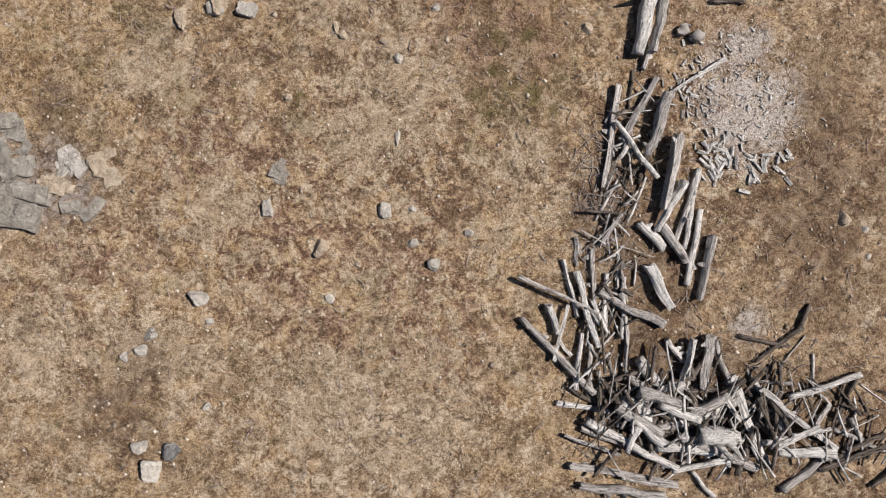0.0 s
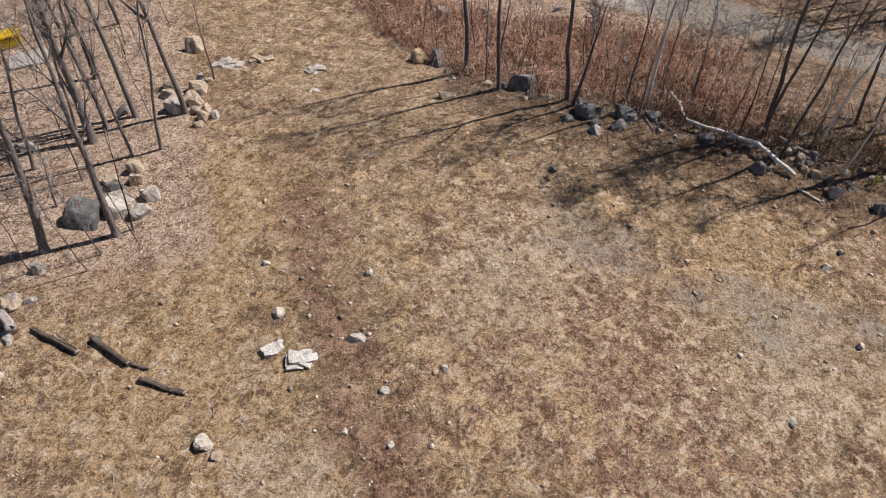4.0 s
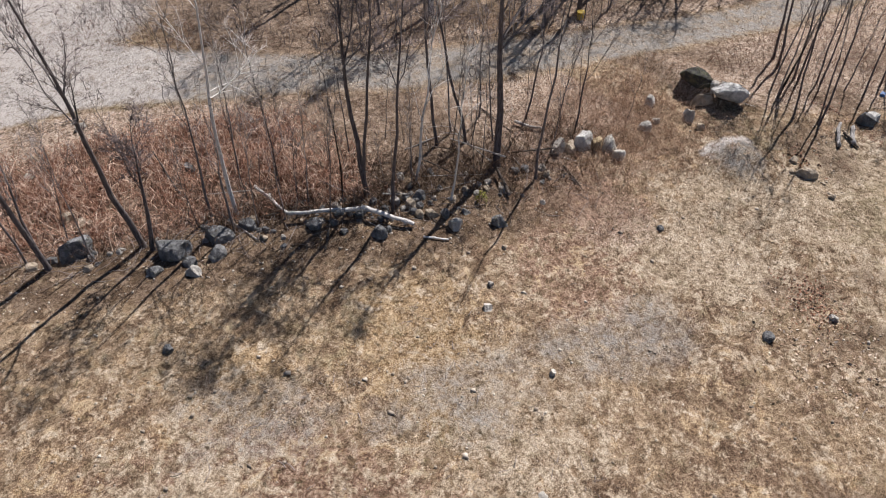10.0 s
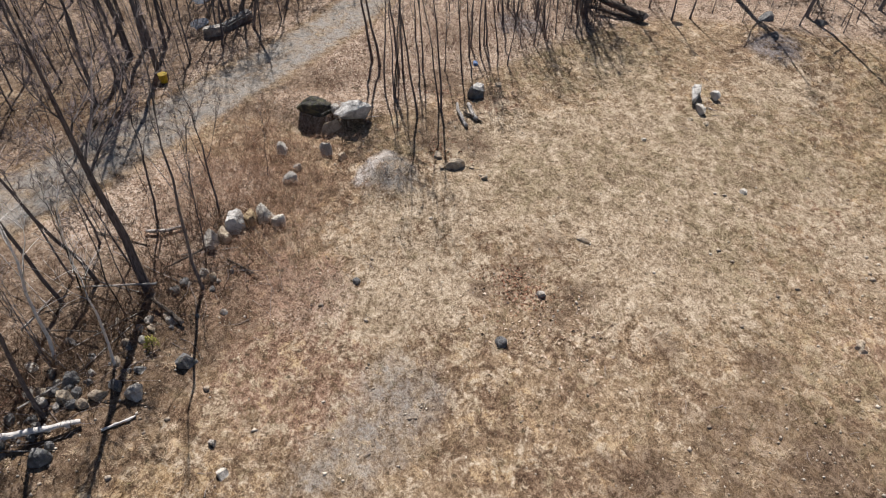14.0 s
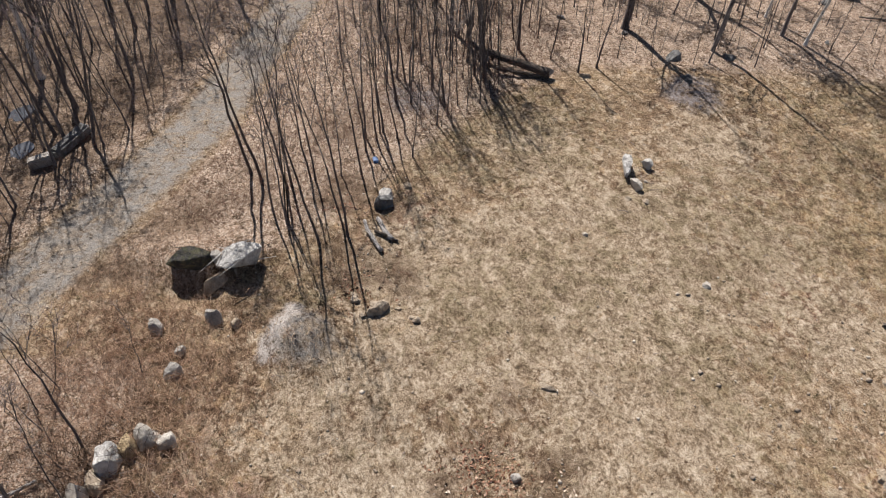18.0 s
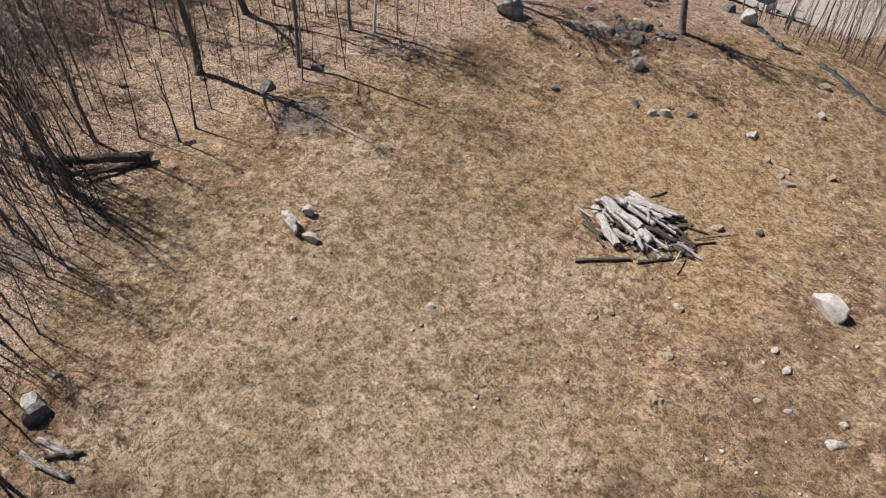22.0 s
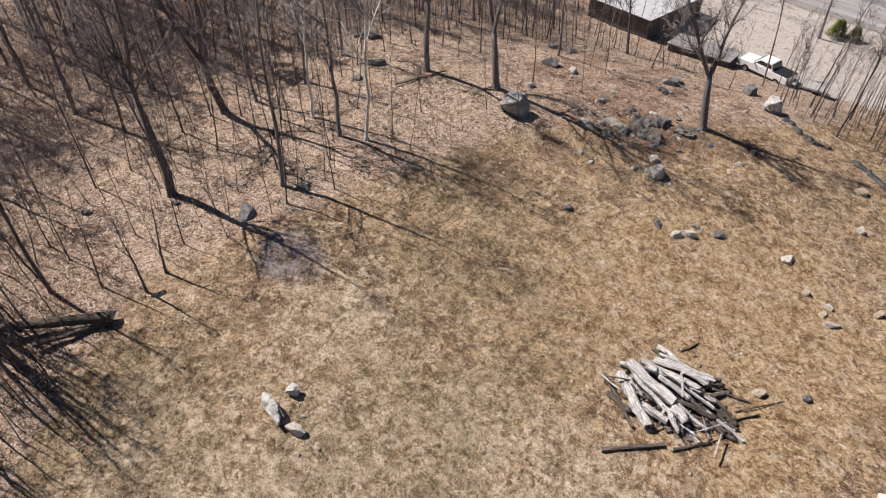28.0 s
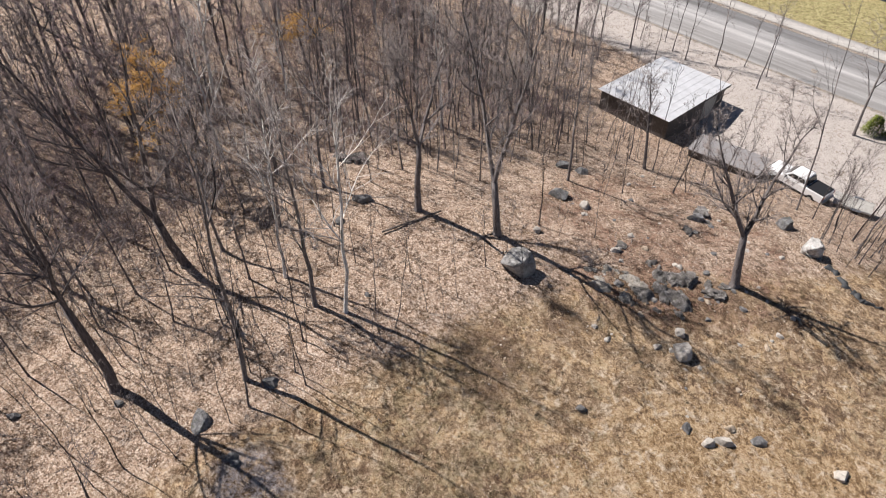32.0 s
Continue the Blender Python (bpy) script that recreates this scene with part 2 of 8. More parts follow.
def bark_material(name, dark, light, rings=False, scale=1.0):
    m = Mat(name, 0.92, spec=0.15).own()
    v = m.stretch(m.co, (9 * scale, 9 * scale, 1.3 * scale))
    grain, spot = m.noise(1.6, 6, 0.7, v, 0.4), m.noise(1.1, 4)
    c = m.ramp(grain, (0.34, dark), (0.62, light))
    c = m.mix(m.ramp(spot, (0.45, 0.0), (0.65, 0.6)), c, tuple(0.72 * a for a in light))
    if rings:
        w = m.stretch(m.co, (1.2, 1.2, 9))
        c = m.mix(m.ramp(m.noise(1.5, 4, 0.7, w), (0.60, 0.0), (0.66, 1.0)), c, (0.05, 0.045, 0.04))
    m.colour(c)
    return m.bump(grain, 0.02, 0.9).m


def log_material(name, dark, mid, light):
    m = Mat(name, 0.9, spec=0.15).own()
    v = m.stretch(m.co, (14, 14, 1.1))
    grain = m.noise(1.5, 7, 0.72, v, 0.5)
    patch = m.noise(2.4, 4, 0.6, warp=0.5)
    c = m.ramp(grain, (0.30, dark), (0.43, mid), (0.58, light))
    c = m.mix(m.ramp(patch, (0.52, 0.0), (0.64, 0.55)), c, tuple(0.55 * a + 0.02 for a in mid))
    c = m.mix(m.math("MULTIPLY", m.each(), 0.22), c, tuple(0.75 * a for a in dark))
    check = m.noise(1.3, 3, 0.5, m.stretch(m.co, (16, 16, 0.7)), 0.6)
    seam = m.ramp(m.math("ABSOLUTE", m.math("SUBTRACT", check, 0.5)), (0.0, 1.0), (0.035, 0.0))
    c = m.mix(m.math("MULTIPLY", seam, 0.85), c, tuple(0.25 * a for a in dark))
    m.colour(c)
    return m.bump(m.math("SUBTRACT", grain, m.math("MULTIPLY", seam, 0.6)), 0.05, 1.0).m


def plain_material(name, c, rough=0.6, metal=0.0, vary=0.25, scale=6.0, bump=0.0, spec=0.4):
    m = Mat(name, rough, metal, spec).own()
    n = m.noise(scale, 5, 0.65)
    col = m.mix(m.ramp(n, (0.35, 0.0), (0.7, 1.0)), c, tuple(v * (1 - vary) for v in c))
    m.colour(col)
    if bump:
        m.bump(m.noise(scale * 5, 4), bump, 0.7)
    return m.m


def flake_material(name, *stops):
    m = Mat(name, 0.9, spec=0.15)
    m.colour(m.ramp(m.island(), *stops))
    return m.m


GROUND = ground_material()
ROCKS = {
    "g": rock_material("grey_stone", (0.30, 0.28, 0.25), (0.54, 0.505, 0.46), (0.72, 0.685, 0.64)),
    "w": rock_material("pale_stone", (0.42, 0.385, 0.335), (0.66, 0.615, 0.55), (0.80, 0.77, 0.71)),
    "W": rock_material("white_stone", (0.50, 0.48, 0.455), (0.72, 0.70, 0.665), (0.83, 0.82, 0.79)),
    "t": rock_material("tan_stone", (0.32, 0.25, 0.18), (0.55, 0.455, 0.35), (0.70, 0.61, 0.49)),
    "o": rock_material("ochre_stone", (0.34, 0.25, 0.14), (0.52, 0.40, 0.25), (0.62, 0.50, 0.34)),
    "d": rock_material("dark_stone", (0.085, 0.085, 0.088), (0.21, 0.21, 0.213), (0.42, 0.42, 0.425), 0.4),
    "b": rock_material("lichen_boulder", (0.15, 0.146, 0.14), (0.38, 0.372, 0.36), (0.66, 0.652, 0.64), 0.15),
    # near-black base stands in for the hollow's shade, with moss on top
    "m": rock_material("shade_dark_mossy_stone", (0.03, 0.029, 0.028), (0.075, 0.072, 0.068), (0.20, 0.18, 0.10), 0.75),
    "s": rock_material("speckled_boulder", (0.16, 0.155, 0.15), (0.60, 0.585, 0.56), (0.84, 0.83, 0.81)),
    "k": rock_material("stained_bedrock", (0.070, 0.063, 0.058), (0.175, 0.163, 0.155), (0.40, 0.385, 0.375), 0.3),
    "l": rock_material("weathered_bedrock", (0.22, 0.20, 0.175), (0.375, 0.345, 0.305), (0.52, 0.49, 0.44), 0.25),
}
BARK = {
    "dark": bark_material("dark_bark", (0.042, 0.036, 0.037), (0.185, 0.162, 0.160)),
    "grey": bark_material("grey_bark", (0.065, 0.057, 0.057), (0.26, 0.235, 0.230)),
    "birch": bark_material("birch_bark", (0.52, 0.49, 0.46), (0.82, 0.80, 0.77), True),
}
TWIGS = {
    "dark": plain_material("dark_twigs", (0.22, 0.180, 0.178), 0.9, vary=0.5, spec=0.1),
    "grey": plain_material("grey_twigs", (0.38, 0.33, 0.31), 0.9, vary=0.45, spec=0.1),
    "birch": plain_material("birch_twigs", (0.50, 0.45, 0.42), 0.9, vary=0.3, spec=0.1),
    "orange": plain_material("budding_twigs", (0.50, 0.27, 0.08), 0.9, vary=0.4, spec=0.1),
    "bud": plain_material("orange_buds", (0.72, 0.43, 0.15), 0.8, vary=0.4, spec=0.1),
    "mauve": plain_material("mauve_twigs", (0.33, 0.252, 0.258), 0.9, vary=0.4, spec=0.1),
    "red": plain_material("red_twigs", (0.22, 0.12, 0.09), 0.9, vary=0.4, spec=0.1),
}
LOGS = [
    log_material("silver_wood", (0.22, 0.205, 0.195), (0.60, 0.575, 0.555), (0.88, 0.86, 0.84)),
    log_material("weathered_wood", (0.12, 0.108, 0.10), (0.40, 0.37, 0.35), (0.70, 0.67, 0.65)),
    # also colours the filler logs that darken the gaps in the log heaps
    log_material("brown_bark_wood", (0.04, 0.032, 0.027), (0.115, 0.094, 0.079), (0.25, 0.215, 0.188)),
    log_material("bleached_wood", (0.32, 0.305, 0.29), (0.68, 0.66, 0.635), (0.90, 0.885, 0.865)),
]
BIRCH_LOG = BARK["birch"]
CUT_END = plain_material("sawn_end", (0.40, 0.375, 0.355), 0.9, vary=0.4, scale=30)
STRAW = flake_material("dry_grass", (0.0, (0.30, 0.20, 0.122)), (0.35, (0.46, 0.34, 0.225)), (0.7, (0.60, 0.475, 0.335)), (0.95, (0.74, 0.62, 0.475)), (1.0, (0.24, 0.235, 0.08)))
LEAF = flake_material("dead_leaves", (0.0, (0.19, 0.12, 0.08)), (0.35, (0.40, 0.28, 0.20)), (0.7, (0.58, 0.45, 0.345)), (1.0, (0.76, 0.65, 0.54)))
PEBBLE = flake_material("loose_pebbles", (0.0, (0.22, 0.18, 0.14)), (0.6, (0.46, 0.39, 0.315)), (1.0, (0.74, 0.67, 0.58)))
NEEDLES = flake_material("green_needles", (0.0, (0.05, 0.07, 0.02)), (0.6, (0.13, 0.16, 0.04)), (1.0, (0.28, 0.30, 0.08)))
STALK = flake_material("brown_stalks", (0.0, (0.04, 0.025, 0.017)), (0.6, (0.10, 0.062, 0.042)), (1.0, (0.22, 0.145, 0.10)))
SEDGE = flake_material("sedge", (0.0, (0.06, 0.052, 0.022)), (0.6, (0.20, 0.16, 0.072)), (1.0, (0.46, 0.36, 0.20)))
MOSS = flake_material("dark_tussock", (0.0, (0.05, 0.042, 0.025)), (0.6, (0.13, 0.105, 0.055)), (1.0, (0.24, 0.20, 0.10)))
BRACKEN = flake_material("dead_bracken", (0.0, (0.14, 0.055, 0.035)), (0.35, (0.38, 0.205, 0.140)), (0.65, (0.60, 0.405, 0.300)), (1.0, (0.86, 0.71, 0.58)))
RANK = flake_material("rank_grass", (0.0, (0.20, 0.118, 0.078)), (0.5, (0.50, 0.335, 0.235)), (1.0, (0.76, 0.58, 0.43)))
RUSTY = flake_material("rusty_leaves", (0.0, (0.12, 0.055, 0.035)), (0.5, (0.33, 0.165, 0.105)), (1.0, (0.55, 0.36, 0.26)))
YOUNG = flake_material("young_needles", (0.0, (0.13, 0.14, 0.03)), (0.6, (0.27, 0.26, 0.06)), (1.0, (0.44, 0.42, 0.12)))
CHIPS = flake_material("wood_chips", (0.0, (0.36, 0.30, 0.275)), (0.5, (0.64, 0.575, 0.545)), (1.0, (0.90, 0.86, 0.835)))


# ---- the lie of the land ----
HILLS = (  # heights of smooth hills on a 20 m grid, south to north, column by column from the west
    -0.95, -1.2, -0.77, -0.57, 0.52, -0.59, -0.46, 0.37, 2.54, 0.7,
    -2.91, -3.29, -1.75, 0.26, 0.02, -0.32, 2.92, -2.72, 1.27, 1.06,
    0.12, -1.53, -3.27, -1.28, 2.07, -2.18, 0.25, 2.04, 0.24, 0.81,
    -0.38, -7.27, 4.05, -2.7, -0.72, 0.71, 1.0, 0.4, 0.17, 0.5,
    0.52, -2.7, -2.51, 2.85, 0.48, 0.28, -0.59, 0.68, 0.94, 0.24,
    -2.22, -1.88, -2.64, 0.43, -1.89, 0.17, 0.3, 0.47, 0.34, 0.06,
    -3.4, -2.41, 2.53, 1.47, 0.53, 0.93, 0.31, 0.08, 0.02, 0.0,
)
COLS, ROWS_Y, SPREAD = [-15 + 20 * i for i in range(7)], [-90 + 20 * i for i in range(10)], 15.0


def land(x, y):
    """The smooth height of the ground."""
    x, y = np.asarray(x, float), np.asarray(y, float)
    z = np.zeros(np.broadcast(x, y).shape)
    k = 0
    for cx in COLS:
        for cy in ROWS_Y:
            z = z + HILLS[k] * np.exp(-((x - cx) ** 2 + (y - cy) ** 2) / (2 * SPREAD ** 2))
            k += 1
    s = np.clip((-y - 60) / 10, 0, 1)
    s = s * s * (3 - 2 * s)
    return z * (1 - s) - 7.1 * s


def relief(x, y):
    """Small humps and wheel ruts, with the gravel hump by the boulders."""
    near = np.exp(-(((x - 30) / 70) ** 4 + ((y + 5) / 80) ** 4))
    r = 0.05 * np.sin(1.1 * x + 1.7 * np.sin(0.6 * y)) * np.sin(0.9 * y + 1.3 * np.sin(0.5 * x)) + 0.03 * np.sin(2.9 * x + 1.1 * y) * np.sin(2.3 * y - 1.7 * x)
    hump = 1.0 * np.exp(-(((x - 40.7) / 1.6) ** 2 + ((y - 19.0) / 1.3) ** 2))
    bank = 0.75 * np.exp(-(((x - 46.0) / 1.6) ** 2 + ((y - 25.0) / 3.2) ** 2)) - 0.45 * np.exp(-(((x - 43.7) / 0.9) ** 2 + ((y - 24.7) / 1.5) ** 2))
    return r * near + hump + bank


def gz(x, y):
    return float(land(x, y) + relief(np.float64(x), np.float64(y)))


def away(x, y, line):
    """Distance from points to a line of corners, and how far along it (0 to 1)."""
    best, along = np.full(x.shape, 1e9), np.zeros(x.shape)
    n = len(line) - 1
    for i in range(n):
        (ax, ay), (bx, by) = line[i], line[i + 1]
        t = np.clip(((x - ax) * (bx - ax) + (y - ay) * (by - ay)) / ((bx - ax) ** 2 + (by - ay) ** 2), 0, 1)
        d = np.hypot(x - ax - t * (bx - ax), y - ay - t * (by - ay))
        along = np.where(d < best, (i + t) / n, along)
        best = np.minimum(best, d)
    return best, along


def step(v):
    v = np.clip(v, 0, 1)
    return v * v * (3 - 2 * v)


lattice = np.random.default_rng(3).uniform(0, 1, (64, 64))


def value_noise(x, y, scale, octaves=3):
    """Smooth random hills and hollows between 0 and 1."""
    out, amp, total = 0.0, 1.0, 0.0
    for k in range(octaves):
        u, v = x * scale * 2 ** k + 17.3 * k, y * scale * 2 ** k + 9.1 * k
        i, j = np.floor(u).astype(int), np.floor(v).astype(int)
        s, t = step(u - i), step(v - j)
        a, b = lattice[i % 64, j % 64], lattice[(i + 1) % 64, j % 64]
        c, d = lattice[i % 64, (j + 1) % 64], lattice[(i + 1) % 64, (j + 1) % 64]
        out = out + amp * ((a * (1 - s) + b * s) * (1 - t) + (c * (1 - s) + d * s) * t)
        total += amp
        amp *= 0.6
    return out / total


def turf(x, y):
    """Where the straw lies thick."""
    return np.clip(0.5 + 1.5 * (value_noise(x, y, 0.42) - 0.5) + 0.9 * (value_noise(x + 40, y, 0.11) - 0.5), 0, 1)


LANE = [(-20, 66), (8.5, 60), (17, 54), (23.4, 46), (30.8, 39), (40, 34.4), (48.6, 30.5), (58.9, 26.6), (69, 24.5), (90, 19), (130, 10)]
RUTS = [(-6, 33), (-3.9, 25), (-2.9, 19), (-1.4, 13.5), (-0.4, 10.5), (1.2, 8.6), (3.0, 6.5)]
WHEELS = [(-8, 56), (-5, 48), (-1.8, 40.6), (2.2, 33.4), (7.3, 26.2), (12.2, 21.8), (16.9, 18.6), (22, 16.8), (27, 15.2)]
EAST_Y, EAST_X = [-95, -52, -45, -38, -30, -22, -14, -6, 0, 6, 12, 18, 24, 100], [42, 44, 47, 52, 58, 60.5, 62.5, 64.5, 65, 61.5, 55.5, 48, 44, 44]
WALL_LINE = [(-6, 60), (0, 47), (5, 40), (9, 37), (15, 33.5), (22, 30), (29, 27), (32, 25)]


BARE_AND_SHADED_WEST = (  # x, y, reach, how bare; by wall and heap, shade is coloured in too
    (-16.0, 14.3, 0.7, 0.9), (-14.9, 4.4, 1.0, 0.9), (-14.6, 4.7, 1.8, 0.6), (-11.5, -5.3, 2.0, 0.6), (-7.0, 21.3, 0.9, 1.0),
    (-6.2, 20.9, 1.2, 0.9), (6.6, 0.8, 2.6, 0.7), (9.2, -7.0, 4.2, 1.0), (12.0, -7.4, 3.0, 1.0), (7.6, -4.6, 2.2, 0.9), (-12.4, -7.4, 2.6, 0.75), (10.4, 13.1, 0.8, 1.0), (10.5, 13.2, 0.6, 0.8),
    (14.5, -7.6, 3.0, 0.6), (15.6, 30.6, 3.0, 1.0), (19.4, 29.2, 3.2, 1.0), (23.0, 28.2, 2.8, 0.9), (11.0, 33.4, 2.6, 0.9), (23.3, 4.5, 3.2, 0.85), (24.4, 6.6, 1.4, 0.6), (25.1, -2.7, 3.6, 1.0), (25.5, -1.4, 6.5, 0.62),
    (26.3, 1.5, 1.8, 0.6), (26.8, -7.6, 3.5, 0.45),
)
BARE_MIDDLE = (  # x, y, reach, how bare
    (28.2, -9.0, 4.5, 0.45), (29.4, -14.9, 3.0, 0.6), (30.5, -1.3, 2.2, 0.6), (31.1, -22.0, 3.0, 0.5), (31.3, 3.5, 1.5, 0.5),
    (32.3, 8.6, 2.0, 0.6), (33.4, 12.6, 1.0, 0.9), (33.7, 7.5, 1.6, 0.7), (34.4, 11.2, 2.2, 0.6), (36.5, -11.8, 1.6, 0.45),
    (37.2, -7.7, 1.2, 0.5), (37.2, 9.2, 1.6, 0.6), (37.2, 37.4, 4.0, 0.7), (44.1, 13.8, 2.0, 0.5), (44.4, -2.8, 1.4, 0.5),
    (45.1, 16.6, 3.0, 0.7), (45.5, 29.2, 3.5, 0.8),
)
BARE_EAST = (  # x, y, reach, how bare
    (48.3, -38.2, 2.2, 0.5), (49.4, 26.1, 4.0, 0.8), (49.5, 0.6, 1.6, 0.4), (51.3, 17.0, 3.0, 0.9), (46.2, 17.2, 2.4, 0.8), (49.6, 14.3, 1.8, 0.7), (45.0, 14.4, 2.0, 0.7), (43.0, 20.4, 1.8, 0.6), (51.9, 23.0, 3.0, 0.6),
    (53.8, -34.2, 4.4, 1.0), (55.8, -32.6, 2.6, 0.9), (51.4, -36.8, 3.0, 0.9), (54.6, -45.0, 2.5, 0.5), (56.9, -27.1, 2.6, 0.6), (58.0, -36.8, 2.5, 0.5), (58.2, -21.3, 3.6, 0.85),
    (58.3, 17.2, 3.5, 0.6), (59.6, -31.1, 2.0, 0.5), (60.7, 13.3, 1.0, 0.6), (71.5, 13.0, 5.0, 0.6), (75.0, 6.3, 4.5, 0.5),
)


def north_of_wall(x, y):
    return y - np.interp(x, [p[0] for p in WALL_LINE], [p[1] for p in WALL_LINE])


ROSY_1 = (  # x, y, reach
    (-14.5, 25.3, 2.5), (-13.6, -1.8, 2.4), (-12.5, 36.3, 2), (-9.2, 3.1, 1.9), (-8.2, 1.4, 2.6), (-6, -1.2, 3),
    (-1.8, 5, 2.6), (-1.7, -3.6, 3.5), (3.6, 23.4, 2.8), (4.2, 17, 3.7), (6, 17.6, 3.1), (6.7, 21, 3),
    (7.4, 18.6, 4.4), (9.1, 15.7, 2.9), (9.6, 15.5, 3.7), (10.2, 11.7, 3.4), (11.6, 13.1, 2.9), (23, 37.8, 3.4),
    (26.5, 20.6, 2.9), (27.2, 19.9, 3.2), (28.8, 22.9, 2.7), (30.3, 22.8, 2.6), (30.4, -8.6, 3.4), (31.4, 24.2, 2.1),
    (41.7, -6.5, 2.8), (45.9, 13.9, 2.8), (49.5, 13.5, 2), (69.7, -23.2, 5.3),
)
OLIVE_1 = (  # x, y, reach
    (-14.2, 5.3, 1.9), (-14, 3.9, 1.2), (-11.1, 7.6, 1.3), (-9.9, 4.7, 1.1), (-5.1, 3.7, 0.9), (-4.5, 16.5, 2.1),
    (-4.5, 22.1, 1.6), (-3.3, 20.1, 2.3), (-2.5, -4.2, 1.3), (-0.9, 20.1, 2.1), (2.1, 4.1, 1.5), (2.4, 4.4, 1.5),
    (3.9, 5.7, 1.3), (14.7, 25.1, 2.4), (15.5, 18.8, 1.8), (29.4, -3.7, 3.7), (30, -5.8, 2), (37.2, -0.7, 2.4),
    (39.2, -1.3, 4),
)
OLIVE_2 = (  # x, y, reach
    (42.5, 11.2, 3), (42.7, 8.8, 3.2), (43.9, 19.5, 2.5), (44.5, -2.7, 2.2), (44.8, 4.6, 4), (47.2, -11.1, 4.2),
    (48.4, -7.8, 4.9), (49.2, -2.6, 4.1), (50.2, -14, 4.6), (53.9, -16.1, 4.5), (54.5, 10.5, 4.3), (56.6, 5.3, 4.3),
    (56.7, -13.4, 3.5), (56.8, 8.7, 3.6), (57.6, 4.9, 4.5), (58.2, -19.5, 4.2), (58.3, 3.6, 3.4), (58.4, 9.2, 3.3),
)
OLIVE_3 = (  # x, y, reach
    (14, 51.2, 2.6), (16.4, 49.8, 2.6), (18.7, 47.9, 2.6), (20.3, 46, 2.3), (11.3, 52.5, 2.6), (22.5, 56, 3),
)
GOLD_1 = (  # x, y, reach
    (-14.9, 6.2, 2.2), (-13.1, 17.6, 2.5), (-11.1, 16.9, 3), (-10.3, 29.6, 3.9), (-9.1, 20.5, 3.5), (-6.7, 13.8, 2.6),
    (-6.7, 32.3, 3.8), (10.6, 25.7, 1.7), (16.5, 19.5, 2.3), (16.5, 21.9, 2.7), (18.1, 21.6, 2.6), (18.1, 23.7, 2.3),
    (33.7, -21.7, 3.6), (34.2, -14, 3.3), (36, -21.7, 3.4), (39.4, -26.5, 5.4), (39.8, -28.1, 4.6), (41.4, -25.6, 4.5),
    (44.3, -24.6, 4.7), (44.9, -21, 4.6), (45, -24.9, 3.9), (46.1, -17.3, 3.6),
)
PALE_1 = (  # x, y, reach
    (-15.4, -4.7, 2), (-10.9, 5.7, 1.5), (-10.8, -5.1, 1.5), (-8.6, 0.6, 1.3), (-5.1, 11.9, 2.6), (-4.7, -7.1, 2),
    (-3.6, 9, 1.6), (-2.9, 3.4, 1.5), (-1.7, -7.9, 2.8), (-1.6, 5.3, 2.4), (3.3, 2.5, 1.3), (5.4, 22, 3.3),
    (17, 15.6, 3.8), (31.2, 16.5, 3.2), (32.7, 15.3, 3.7), (34.5, 4.9, 2.5), (35.8, 1.3, 3.3), (36.5, 3.2, 4.4),
)
PALE_2 = (  # x, y, reach
    (36.6, 18, 3), (38.7, 4.4, 3.6), (39.5, -8, 3.3), (39.8, 14, 3.7), (40.6, 8, 3.3), (41.9, 4.3, 3),
    (42.2, -0.4, 3.9), (42.6, 7.4, 2.9), (43, 2.9, 3.8), (43.9, 8.5, 4.4), (45.1, 13.4, 3.7), (45.8, -6.6, 3.3),
    (45.9, 7.2, 4), (46, 8.3, 3.1), (48.8, -1.8, 3.3), (49.1, 3, 4), (55.5, -6.3, 3.8), (55.5, 5.1, 4),
)


def patches(x, y, rows):
    """How strongly a place belongs to any of a set of soft round patches."""
    w = np.zeros(x.shape)
    for px, py, reach in rows:
        w = 1 - (1 - w) * (1 - 0.95 * np.exp(-((x - px) ** 2 + (y - py) ** 2) / (0.9 * reach * reach)))
    return w


def hues(x, y):
    """Rosy, olive and golden grass, pale straw, rusty earth."""
    rows = [ROSY_1, OLIVE_1 + OLIVE_2 + OLIVE_3, GOLD_1, PALE_1 + PALE_2]
    out = [patches(x, y, r) + 0.22 * (value_noise(x + 31 * k, y + 57, 0.2) - 0.35) for k, r in enumerate(rows)]
    beyond = north_of_wall(x, y)
    rust = 0.9 * step(beyond / 1.5) * step((13 - beyond) / 3) * step((25 - x) / 5) * step((x + 6) / 5)
    rust = np.maximum(rust, 0.36 * step((8.0 - np.hypot((x - 36.0) * 0.62, (y - 26.5) * 1.15)) / 5.0) * (away(x, y, LANE)[0] > 2.2))
    rust = np.maximum(rust, 0.5 * step((4.5 - np.hypot(x - 32, y - 22)) / 3.5))
    rust = np.maximum(rust, 0.85 * step((3.0 - away(x, y, RUTS)[0]) / 2.4) * np.clip(2.2 * value_noise(x + 17, y, 0.5, 5) - 0.45, 0, 1))
    knoll = step((1.25 - np.hypot((x - 57.5) / 9.5, (y + 38.5) / 9.0)) * 2.5)
    rust = np.maximum(rust, 0.62 * knoll * np.clip(2.0 * value_noise(x + 5, y + 11, 0.45, 5) - 0.35, 0, 1))
    out[0] = out[0] + 0.24 * step((16 - x) / 8) * step((34 - y) / 8)
    out[2] = out[2] + 0.34 * step((12 - x) / 8) * step((34 - y) / 8)
    out[3] = out[3] + 0.16 * step((6 - x) / 8) * step((8 - y) / 8)
    out[2] = out[2] + 0.30 * step((x - 26) / 10) * step((-3 - y) / 10)
    out[0] = out[0] + 0.20 * step((x - 26) / 10) * step((2 - y) / 10)
    return out + [rust]


